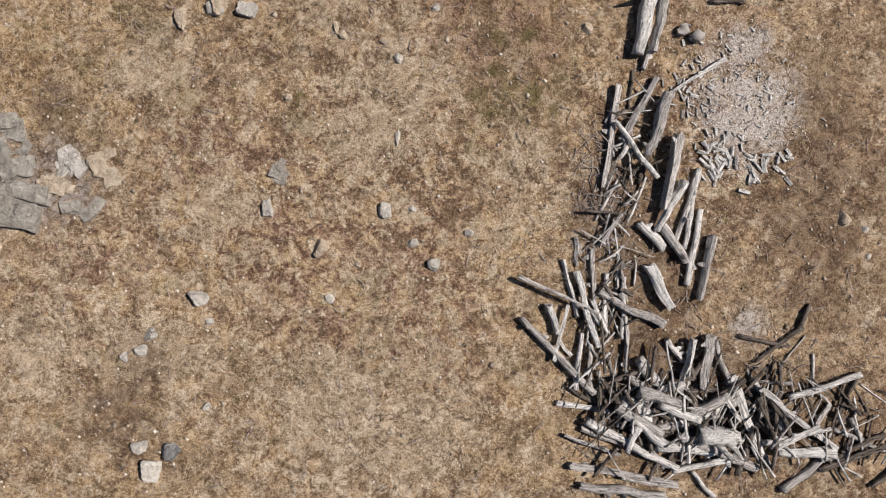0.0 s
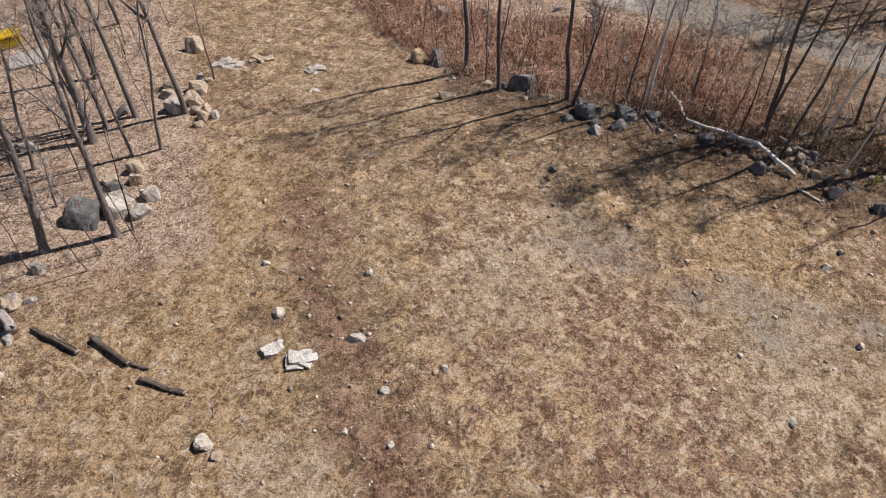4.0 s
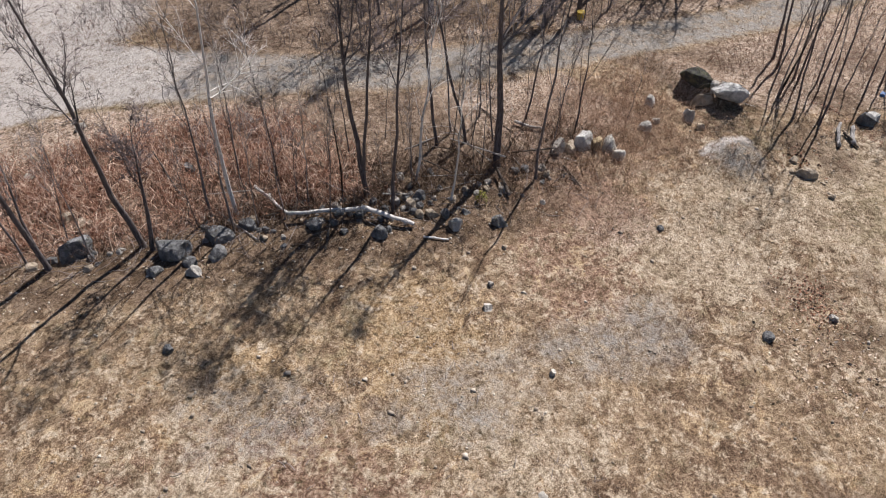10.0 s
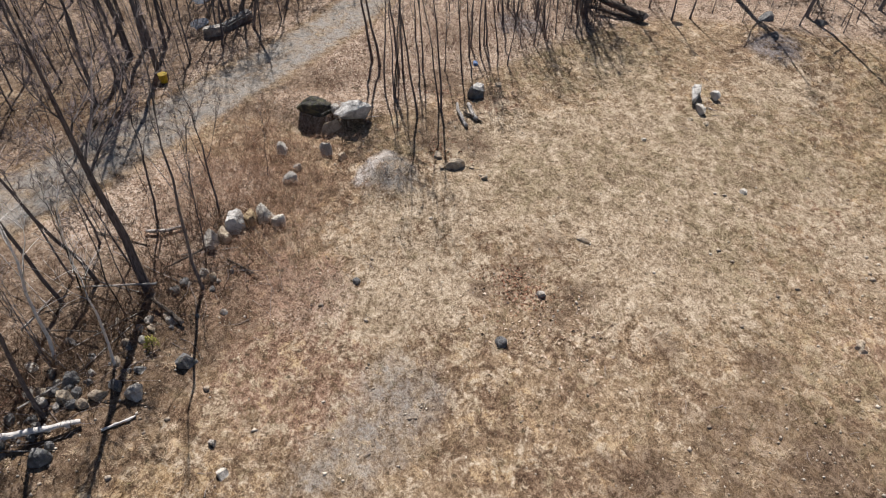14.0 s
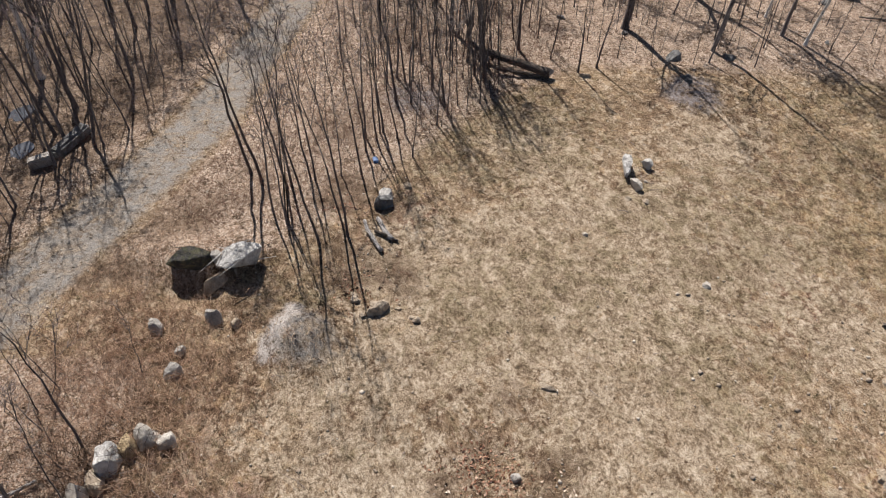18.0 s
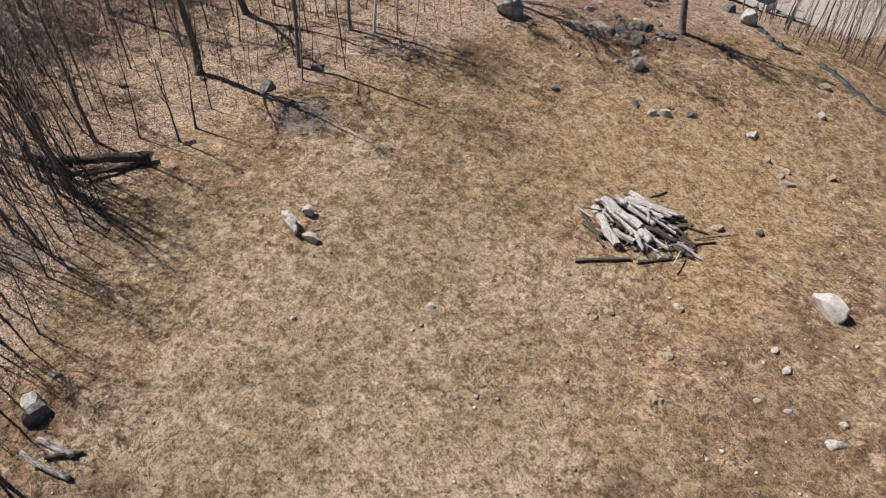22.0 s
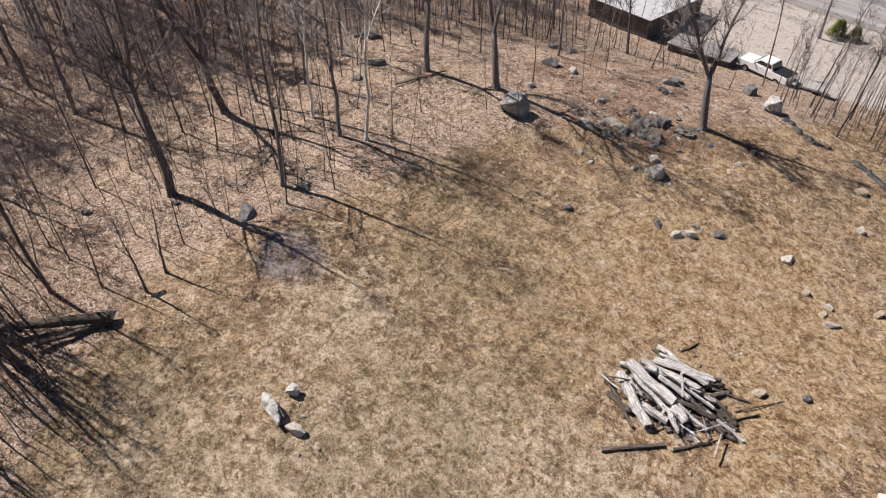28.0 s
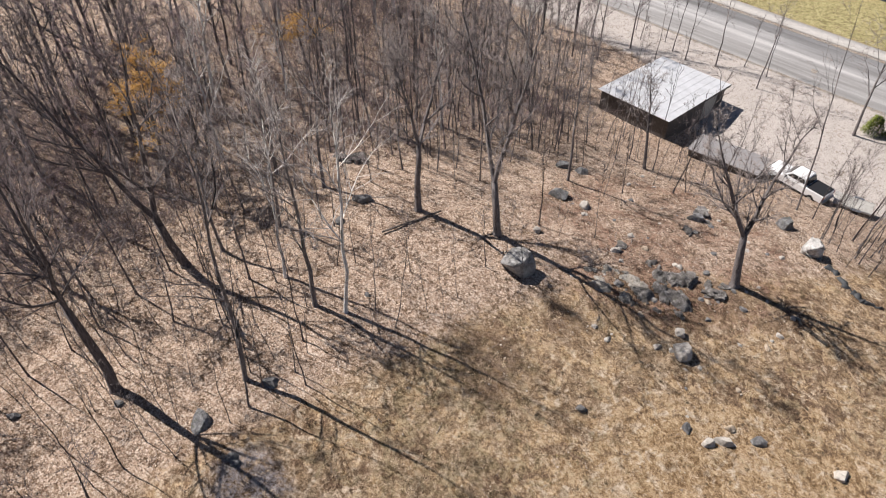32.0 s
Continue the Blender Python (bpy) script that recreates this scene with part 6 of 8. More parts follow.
WALL_TREES_1 = (  # x, y, height, girth, lean, bark
    (5.38, 41.03, 14.5, 0.226, -0.02, 0.00, 'dark'),
    (7.11, 38.07, 14.5, 0.182, -0.01, 0.00, 'dark'),
    (7.08, 38.31, 8.7, 0.107, 0.04, -0.01, 'grey'),
    (6.49, 39.44, 10.9, 0.078, 0.02, -0.00, 'grey'),
    (11.13, 35.91, 14.5, 0.206, -0.05, 0.01, 'dark'),
    (11.35, 35.36, 7.0, 0.160, 0.16, -0.05, 'dark'),
    (15.77, 34.55, 14.5, 0.148, 0.04, -0.02, 'birch'),
    (15.01, 33.60, 8.1, 0.087, 0.02, -0.01, 'grey'),
    (17.43, 32.53, 7.0, 0.058, 0.01, -0.01, 'grey'),
    (18.97, 32.54, 7.4, 0.059, 0.03, -0.02, 'grey'),
    (19.00, 30.72, 8.3, 0.043, 0.08, -0.05, 'grey'),
    (21.93, 31.24, 14.5, 0.194, -0.03, 0.02, 'dark'),
    (22.12, 29.32, 14.5, 0.131, 0.07, -0.06, 'dark'),
    (27.69, 31.59, 14.5, 0.129, -0.04, 0.04, 'dark'),
    (24.60, 30.10, 12.0, 0.105, 0.10, -0.04, 'birch'),
)
trees(WALL_TREES_1, "beside the old stone wall", "trees along the stone wall", fork=0.42, slim=0.8, thicker=1.6)

WALL_TREES_2 = (  # x, y, height, girth, lean, bark
    (29.33, 30.75, 14.5, 0.114, -0.16, 0.16, 'dark'),
    (31.71, 31.88, 6.7, 0.068, -0.03, 0.04, 'grey'),
    (29.26, 28.20, 14.5, 0.253, -0.01, 0.02, 'dark'),
    (25.11, 27.81, 9.1, 0.074, 0.05, -0.05, 'birch'),
    (30.19, 25.99, 14.5, 0.094, 0.03, -0.04, 'grey'),
    (8.54, 38.97, 6.9, 0.047, 0.16, -0.05, 'grey'),
    (16.08, 33.01, 7.6, 0.043, 0.03, -0.01, 'grey'),
    (21.70, 31.10, 14.5, 0.119, 0.05, -0.04, 'dark'),
    (8.89, 36.86, 8.0, 0.045, 0.06, -0.01, 'grey'),
)
trees(WALL_TREES_2, "beside the old stone wall", "trees along the stone wall", fork=0.42, slim=0.9, thicker=2.0)

EDGE_TREES_1 = (  # x, y, height, girth, lean, bark
    (53.16, 22.71, 12.0, 0.102, -0.02, 0.08, 'dark'),
    (52.31, 21.96, 12.0, 0.100, -0.03, 0.09, 'dark'),
    (51.66, 20.43, 10.0, 0.082, -0.01, 0.05, 'dark'),
    (51.72, 20.15, 10.0, 0.082, -0.01, 0.03, 'dark'),
    (47.01, 18.30, 12.6, 0.075, -0.02, 0.08, 'dark'),
    (52.26, 19.08, 9.8, 0.066, -0.01, 0.06, 'dark'),
    (52.31, 18.83, 9.8, 0.066, -0.01, 0.03, 'dark'),
    (47.58, 16.78, 12.5, 0.075, -0.01, 0.09, 'dark'),
    (48.05, 17.02, 12.2, 0.061, -0.02, 0.10, 'dark'),
    (52.86, 16.12, 9.9, 0.066, -0.01, 0.07, 'dark'),
    (55.24, 15.87, 8.7, 0.069, -0.01, 0.07, 'dark'),
    (56.43, 15.22, 8.2, 0.071, -0.00, 0.06, 'dark'),
    (57.25, 14.79, 7.9, 0.072, -0.01, 0.09, 'dark'),
)
trees(EDGE_TREES_1, "at the edge of the meadow", "trees at the meadow's edge", fork=0.5)

for x, y, stems, girth, height, lx, ly in ((63.94, 7.43, 4, 0.14, 12.0, 0.02, 0.10), (64.4, 8.1, 2, 0.08, 11.0, 0.06, 0.16)):
    count += 1
    plant("bare_tree", count, pose(x, y, gz(x, y)), "many-stemmed dark tree sprung from one old stump", "tree", "clumps at the meadow's edge", "dark", height, girth, (lx, ly), fork=0.6, limbs=5, dense=0.4, spread=0.5, stems=stems)

EDGE_TREES_2 = (  # x, y, height, girth, lean, bark
    (68.37, 4.30, 12.0, 0.131, -0.01, -0.03, 'dark'),
    (64.43, 0.43, 5.9, 0.083, 0.01, 0.02, 'dark'),
    (65.15, -1.11, 5.5, 0.085, -0.03, -0.08, 'dark'),
    (43.54, 36.45, 12.0, 0.146, 0.04, -0.04, 'dark'),
    (47.77, 36.31, 12.0, 0.206, 0.01, -0.01, 'dark'),
    (49.43, 39.20, 12.0, 0.255, 0.01, -0.01, 'dark'),
    (51.57, 37.65, 12.0, 0.148, 0.06, -0.09, 'dark'),
    (56.27, 32.75, 12.0, 0.114, 0.11, -0.16, 'dark'),
    (57.73, 35.61, 12.0, 0.119, -0.05, 0.08, 'dark'),
    (58.88, 34.59, 12.0, 0.121, 0.06, -0.11, 'dark'),
    (43.23, 38.29, 12.0, 0.132, 0.03, -0.03, 'dark'),
)
trees(EDGE_TREES_2, "at the edge of the meadow", "trees at the meadow's edge", fork=0.5)

KNOLL_TREES_1 = (  # x, y, height, girth, lean, bark
    (71.63, -4.99, 16.0, 0.378, -0.00, -0.05, 'dark'),
    (66.78, -10.55, 17.4, 0.183, -0.01, -0.03, 'grey'),
    (65.15, -9.69, 12.4, 0.074, -0.04, -0.10, 'grey'),
    (66.46, -17.56, 14.7, 0.158, -0.02, -0.03, 'birch'),
    (68.30, -16.60, 13.5, 0.193, 0.01, 0.02, 'grey'),
    (71.70, -16.71, 13.2, 0.135, -0.01, -0.03, 'birch'),
    (70.27, -27.13, 13.0, 0.308, -0.02, -0.03, 'grey'),
    (64.76, -29.43, 17.0, 0.334, 0.07, 0.06, 'grey'),
    (51.38, -38.54, 12.0, 0.372, 0.16, 0.05, 'grey'),
    (64.12, -47.75, 9.0, 0.183, 0.14, 0.07, 'grey'),
    (77.78, -12.84, 17.0, 0.378, 0.04, 0.16, 'dark'),
    (52.80, -53.28, 17.8, 0.095, 0.11, 0.03, 'grey'),
    (54.85, -72.73, 12.0, 0.183, 0.04, 0.01, 'grey'),
    (66.19, -39.41, 12.0, 0.144, 0.04, 0.03, 'grey'),
)
trees(KNOLL_TREES_1, "on the leaf-covered slope", "trees on the slope", forked=True, slim=0.82, thicker=1.35)

CORNER_TREES_1 = (  # x, y, height, girth, lean, bark
    (-18.60, 27.08, 14.5, 0.249, 0.10, 0.07, 'grey'),
    (-15.07, 27.81, 14.5, 0.197, 0.06, 0.03, 'grey'),
    (-15.48, 26.42, 5.5, 0.045, -0.09, -0.05, 'grey'),
    (-15.92, 25.31, 5.5, 0.044, -0.06, -0.04, 'grey'),
    (-14.04, 35.00, 14.5, 0.102, 0.16, 0.08, 'grey'),
    (-15.68, 34.69, 14.5, 0.102, -0.00, -0.00, 'grey'),
    (-16.41, 38.89, 14.5, 0.184, -0.05, -0.02, 'grey'),
    (-13.15, 38.78, 14.5, 0.179, -0.09, -0.03, 'grey'),
    (-11.88, 42.70, 6.2, 0.076, -0.01, -0.00, 'grey'),
    (-18.50, 36.49, 14.5, 0.270, 0.04, 0.02, 'grey'),
    (-17.97, 37.87, 14.5, 0.146, -0.07, -0.04, 'grey'),
    (-21.38, 34.14, 14.5, 0.107, 0.16, 0.11, 'grey'),
    (-19.04, 30.63, 5.5, 0.066, 0.11, 0.06, 'grey'),
    (-19.88, 37.82, 14.5, 0.093, 0.08, 0.04, 'grey'),
)
trees(CORNER_TREES_1, "among the leaves behind the cairns", "trees behind the cairns")


# ---- the woods round about: a few grown patterns, repeated ----
def scatter(r, n, box, keep, gap):
    """n places in a box where keep() holds, no two nearer than gap."""
    got, cells, tries = [], {}, 0
    while len(got) < n and tries < n * 60:
        tries += 1
        x, y = r.uniform(box[0], box[1]), r.uniform(box[2], box[3])
        if not keep(x, y):
            continue
        c = (int(x // gap), int(y // gap))
        if any((x - p) ** 2 + (y - q) ** 2 < gap * gap for i in (-1, 0, 1) for j in (-1, 0, 1) for p, q in cells.get((c[0] + i, c[1] + j), ())):
            continue
        cells.setdefault(c, []).append((x, y))
        got.append((x, y))
    return got


def lane_away(x, y):
    return float(away(np.array([x]), np.array([y]), LANE)[0][0])


def in_east_woods(x, y):
    return x > np.interp(y, EAST_Y, EAST_X) + 1.0 and lane_away(x, y) > 3.2 and not (y < -50.5 or (x > 63 and y < -54)) and math.hypot(x - 61.4, y + 7.2) > 3.4


def on_knoll(x, y):
    return -45 < y < -24 and x < 64


WOODS = (("east", (44, 106, -48, 16), lambda x, y: in_east_woods(x, y) and not on_knoll(x, y)),
         ("north", (33, 86, 28, 60), lambda x, y: lane_away(x, y) > 3.2 and y > np.interp(x, [20, 40, 60, 112], [58, 38, 30, 22])),
         ("corner", (-42, -13, 25, 62), lambda x, y: y > 25 + 0.6 * (x + 13) and x < -13 - 0.12 * (y - 25)))
wood_rng = random.Random(21)
patterns = {"tree": [], "thin": [], "sapling": []}
for k in range(6):
    look_ = ("dark", "grey", "dark", "grey", "dark", "birch")[k]
    patterns["tree"].append((look_, plant("birch_tree" if look_ == "birch" else "bare_tree", 500 + k, pose(0, 0, 0), TREE_WORDS[look_] + " in the leaf-covered woods", "tree", "trees of the woods", look_,
                             13.5, 0.11 + 0.018 * k, (wood_rng.uniform(-0.05, 0.05), wood_rng.uniform(-0.05, 0.05)), "mauve" if k in (1, 2, 4) else None, False, fork=0.35, limbs=13, dense=1.45, spread=0.95, thick=0.015)))
for k in range(5):
    look_ = ("grey", "dark")[k % 2]
    patterns["thin"].append((look_, plant("slim_tree", 540 + k, pose(0, 0, 0), "slender bare young tree standing in the leaf-covered woods", "tree", "young trees of the woods", look_,
                             10.0, 0.065, (wood_rng.uniform(-0.08, 0.08), wood_rng.uniform(-0.08, 0.08)), None, fork=0.4, limbs=8, dense=0.8, thick=0.014, spread=0.6)))
for k in range(5):
    look_ = ("dark", "grey")[k % 2]
    patterns["sapling"].append((look_, plant("sapling", 560 + k, pose(0, 0, 0), "thin bare sapling in the undergrowth of the woods", "tree", "saplings of the woods", look_,
                                5.0, 0.032, (wood_rng.uniform(-0.12, 0.12), wood_rng.uniform(-0.12, 0.12)), None, fork=0.3, limbs=5, dense=0.3, spread=0.5)))
for k in range(6):
    look_ = ("dark", "grey", "dark")[k % 3]
    patterns.setdefault("pole", []).append((look_, plant("young_tree", 580 + k, pose(0, 0, 0), "slim whip-like bare young tree among its neighbours", "tree", "whips of the thickets", look_,
                                            7.0, 0.036, (wood_rng.uniform(-0.13, 0.13), wood_rng.uniform(-0.13, 0.13)), None, fork=0.35, limbs=5, dense=0.0, spread=0.45, thick=0.010)))
for k in range(4):
    look_ = ("dark", "grey")[k % 2]
    patterns.setdefault("stem", []).append((look_, plant("slender_tree", 610 + k, pose(0, 0, 0), "slender dark tree crowded at the edge of the lane", "tree", "crowded stems by the lane", look_,
                                            8.5, 0.05, (wood_rng.uniform(-0.16, 0.16), wood_rng.uniform(-0.16, 0.16)), None, fork=0.45, limbs=6, dense=0.3, spread=0.5, thick=0.011)))
used = set()


def sow(kind, places, lo, hi):
    for x, y in places:
        if math.hypot(x - 46.5, y - 24.3) < 3.4 or math.hypot(x - 43.0, y - 20.0) < 4.0:
            continue
        k = wood_rng.randrange(len(patterns[kind]))
        m = pose(x, y, gz(x, y), 0, 0, wood_rng.uniform(0, 360)) @ Matrix.Scale(wood_rng.uniform(lo, hi), 4)
        first = patterns[kind][k][1]
        if (kind, k) in used:
            copy_thing(first, m)
        else:
            first.matrix_basis = m
            used.add((kind, k))


for name, box, keep in WOODS:
    n = {"east": (52, 60, 66), "north": (40, 56, 24), "corner": (4, 9, 10)}[name]
    deep = (lambda x, y: keep(x, y) and (x > 84 or (x > 72 and y > 3))) if name == "east" else keep
    sow("tree", scatter(wood_rng, n[0], box, deep, 2.5), 0.85, 1.2)
    sow("thin", scatter(wood_rng, n[1], box, lambda x, y: keep(x, y) and (name != "east" or x > 70 or y > 3), 2.0), 0.75, 1.2)
    sow("sapling", scatter(wood_rng, n[2], box, keep, 1.0), 0.7, 1.4)
sow("tree", scatter(wood_rng, 26, (76, 92, -46, -2), lambda x, y: in_east_woods(x, y) and y < -0.9 * (x - 73) + 2 and not on_knoll(x, y) and x - 0.25 * y > 76, 2.0), 0.55, 0.85)
sow("tree", scatter(wood_rng, 30, (77, 106, -74, -47), lambda x, y: y > -74 + 0.15 * (x - 77), 2.2), 0.7, 1.05)
sow("thin", scatter(wood_rng, 24, (76, 100, -72, -50), lambda x, y: True, 1.8), 0.7, 1.0)
# budding trees deep in the woods
budding = plant("budding_tree", 640, pose(0, 0, 0), "round-crowned young tree covered in golden-orange buds", "tree", "budding trees", "grey", 9.0, 0.12, (0.02, 0.02), "orange", True, fork=0.62, limbs=13, dense=1.0, spread=1.15, thick=0.014)
for k, (x, y, size) in enumerate(((85.8, -16.0, 1.05), (92.0, -33.5, 0.5))):
    m = pose(x, y, gz(x, y), 0, 0, x * 40) @ Matrix.Diagonal((1.7 * size, 1.7 * size, 1.0 * size, 1))
    if k:
        copy_thing(budding, m)
    else:
        budding.matrix_basis = m
# the thicket below the knoll, the knoll's few stems, the brush along the wall and round the lane
sow("sapling", scatter(wood_rng, 40, (36, 52, -62, -47), lambda x, y: y < -46 - 0.35 * abs(x - 44) and not (x > 47 and y < -55), 0.8), 0.9, 1.6)
sow("thin", scatter(wood_rng, 16, (36, 51, -64, -48), lambda x, y: y < -48 and not (x > 47 and y < -55), 1.4), 0.7, 1.0)
sow("thin", scatter(wood_rng, 9, (66, 84, -80, -71), lambda x, y: -77.5 < y < -73.5, 2.0), 0.8, 1.1)
sow("sapling", scatter(wood_rng, 18, (58, 72, -54, -46), lambda x, y: y > -53, 0.9), 0.8, 1.3)
sow("sapling", scatter(wood_rng, 10, (50, 64, -44, -26), lambda x, y: x > 60, 1.5), 0.7, 1.2)
sow("sapling", scatter(wood_rng, 18, (2, 40, 25, 52), lambda x, y: 0.3 < north_of_wall(np.float64(x), np.float64(y)) < 9 and lane_away(x, y) > 3.5, 1.1), 0.6, 1.2)
sow("sapling", scatter(wood_rng, 9, (46, 58, 11, 24), lambda x, y: abs(x - np.interp(y, EAST_Y, EAST_X) - 1.8) < 1.6 and lane_away(x, y) > 2.6, 0.6), 0.9, 1.9)
sow("thin", scatter(wood_rng, 4, (47, 60, 10, 22), lambda x, y: abs(x - np.interp(y, EAST_Y, EAST_X) - 2.2) < 1.8 and lane_away(x, y) > 2.6, 0.9), 0.8, 1.1)


def edge_woods(x, y):
    d = x - float(np.interp(y, EAST_Y, EAST_X))
    return 0.6 < d < 15 and not (y > 12.5 and x < 62) and lane_away(x, y) > 2.8 and math.hypot(x - 61.4, y + 7.2) > 3.2


sow("pole", scatter(wood_rng, 95, (50, 82, -22, 20), edge_woods, 0.9), 0.6, 1.25)
sow("pole", scatter(wood_rng, 46, (58, 82, 6, 20), edge_woods, 0.7), 0.7, 1.2)
sow("stem", scatter(wood_rng, 22, (60, 78, 6, 16), lambda x, y: 0.3 < x - float(np.interp(y, EAST_Y, EAST_X)) < 13 and lane_away(x, y) > 2.8, 0.6), 0.8, 1.4)
sow("stem", scatter(wood_rng, 44, (68, 90, -50, -30), lambda x, y: x + 0.35 * y > 55 and x - 0.3 * y > 82, 1.1), 0.7, 1.25)
sow("tree", scatter(wood_rng, 30, (86, 108, -22, 8), lambda x, y: True, 2.2), 0.8, 1.1)
sow("stem", scatter(wood_rng, 34, (42, 74, 30, 50), lambda x, y: y > np.interp(x, [p[0] for p in LANE], [p[1] for p in LANE]) and 3 < lane_away(x, y) < 15, 1.2), 0.8, 1.3)
sow("stem", scatter(wood_rng, 56, (71, 92, -40, -14), lambda x, y: 74 < x - 0.15 * (y + 27) < 92, 1.0), 0.6, 1.05)
sow("stem", scatter(wood_rng, 26, (64, 82, -54, -41), lambda x, y: y < -41 - 0.2 * abs(x - 70) + 3 and not (x > 64 and y < -52), 1.0), 0.6, 1.0)
sow("tree", scatter(wood_rng, 34, (92, 122, -50, -2), lambda x, y: y > -0.9 * (x - 92) - 50, 2.4), 1.0, 1.35)
sow("thin", scatter(wood_rng, 9, (12, 36, 25, 42), lambda x, y: 0.4 < north_of_wall(np.float64(x), np.float64(y)) < 6 and lane_away(x, y) > 3.4, 1.3), 0.6, 1.0)
sow("sapling", scatter(wood_rng, 16, (18, 37, 24, 36), lambda x, y: -0.2 < north_of_wall(np.float64(x), np.float64(y)) < 5 and lane_away(x, y) > 3, 0.7), 0.7, 1.3)
sow("pole", scatter(wood_rng, 20, (3, 36, 26, 50), lambda x, y: -0.3 < north_of_wall(np.float64(x), np.float64(y)) < 7 and lane_away(x, y) > 3.2, 0.8), 0.5, 1.1)
sow("pole", scatter(wood_rng, 52, (29, 78, 26, 52), lambda x, y: y > np.interp(x, [p[0] for p in LANE], [p[1] for p in LANE]) and 3 < lane_away(x, y) < 13, 0.9), 0.6, 1.2)
sow("pole", scatter(wood_rng, 50, (34, 54, -66, -45), lambda x, y: y < -45 - 0.3 * abs(x - 44) and not (x > 47 and y < -55), 0.7), 0.7, 1.2)
sow("pole", scatter(wood_rng, 48, (58, 86, -55, -40), lambda x, y: y < -43 + 0.35 * (x - 62) and y < -39 and not (x > 64 and y < -54), 0.9), 0.8, 1.3)
sow("thin", scatter(wood_rng, 14, (56, 76, 2, 20), lambda x, y: x > np.interp(y, EAST_Y, EAST_X) + 2 and lane_away(x, y) > 3, 1.6), 0.7, 1.0)
sow("pole", scatter(wood_rng, 18, (-30, -12, 22, 48), lambda x, y: y > 24 + 0.6 * (x + 13) and x < -13 - 0.12 * (y - 25), 0.9), 0.6, 1.1)
for kind, rows in patterns.items():
    for k, (look_, ob) in enumerate(rows):
        if (kind, k) not in used:
            ob.matrix_basis = pose(84 + 2 * k, 60, gz(84 + 2 * k, 60))


# ---- undergrowth, fallen leaves, grass: what nobody could count ----
def flat_flakes(x, y, size, tilt, r, mat, name, lift=0.015, ratio=0.55):
    """Small bent leaves lying on the ground."""
    n = len(x)
    a, s = r.uniform(0, 2 * np.pi, n), size * r.uniform(0.6, 1.3, n)
    z = land(x, y) + relief(x, y) + lift
    u = np.stack([np.cos(a) * s, np.sin(a) * s, r.normal(0, tilt, n) * s], 1)
    v = np.stack([-np.sin(a) * s * ratio, np.cos(a) * s * ratio, r.normal(0, tilt, n) * s], 1)
    c = np.stack([x, y, z + 0.3 * tilt * s], 1)
    verts = np.stack([c - u, c - v * 0.9 + u * 0.1, c + u, c + v], 1).reshape(-1, 3)
    return quick_mesh(name, verts, np.arange(4 * n).reshape(n, 4), mat)


def blades(x, y, per, long, up, thick, r, mat, name):
    """Tufts of bent grass blades: three-cornered, leaning every way."""
    x, y = np.repeat(x, per) + r.normal(0, 0.05, len(x) * per), np.repeat(y, per) + r.normal(0, 0.05, len(y) * per)
    n = len(x)
    a, s = r.uniform(0, 2 * np.pi, n), long * r.uniform(0.5, 1.4, n)
    z = land(x, y) + relief(x, y) - 0.01
    lift = r.uniform(0.15, 1.0, n) * up
    p = np.stack([x, y, z], 1)
    side = np.stack([-np.sin(a), np.cos(a), np.zeros(n)], 1) * thick
    tip = p + np.stack([np.cos(a) * s, np.sin(a) * s, lift * s], 1)
    verts = np.stack([p - side, p + side, tip], 1).reshape(-1, 3)
    return quick_mesh(name, verts, np.arange(3 * n).reshape(n, 3), mat)


def spots(n, box, weight):
    """n random places, thinned by a weight of 0 to 1."""
    x, y = rng.uniform(box[0], box[1], n), rng.uniform(box[2], box[3], n)
    keep = rng.uniform(0, 1, n) < weight(x, y)
    return x[keep], y[keep]


def patchy(x, y, s):
    return 0.5 + 0.5 * np.sin(x * s + 2.1 * np.sin(y * s * 0.8)) * np.sin(y * s * 1.1 + 1.7 * np.sin(x * s * 0.7))


def grassy(x, y):
    g, l, s, d, b, lw = cover(x, y)
    return np.clip(1 - 0.85 * g - 0.95 * l - 0.6 * s - d - b, 0, 1) * np.clip(2.2 * turf(x, y) - 0.45, 0.03, 1)


def clumped(n, box, weight, per, size):
    """Places gathered in clumps."""
    x, y = spots(n, box, weight)
    x, y = np.repeat(x, per), np.repeat(y, per)
    r = size * np.repeat(rng.uniform(0.5, 1.5, len(x) // per), per)
    return x + rng.normal(0, 1, len(x)) * r, y + rng.normal(0, 1, len(y)) * r


def thick_grass(x, y):
    g, l, s, d, b, lw = cover(x, y)
    return np.clip(1 - 0.9 * g - l - 0.75 * s - d - b, 0, 1) * np.clip(1.8 * turf(x, y) - 0.2, 0.15, 1)


gx, gy = clumped(7400, (-24, 64, -44, 44), thick_grass, 4, 0.22)
tagged(new("dry_grass", blades(gx, gy, 13, 0.20, 0.75, 0.009, rng, STRAW, "dry_grass")), "short dry straw-coloured grass over the meadow", "grass", kind="stuff")
gx, gy = spots(26000, (-26, 66, -48, 48), grassy)
tagged(new("thin_grass", blades(gx, gy, 3, 0.12, 0.4, 0.005, rng, STRAW, "thin_grass")), "thin scattered blades of dry grass", "grass", kind="stuff")
gx, gy = clumped(1100, (-24, 62, -42, 34), grassy, 5, 0.10)
tagged(new("dark_tussock", blades(gx, gy, 5, 0.13, 0.9, 0.013, rng, MOSS, "dark_tussock")), "small dark mossy tussocks in the meadow", "grass", kind="stuff")
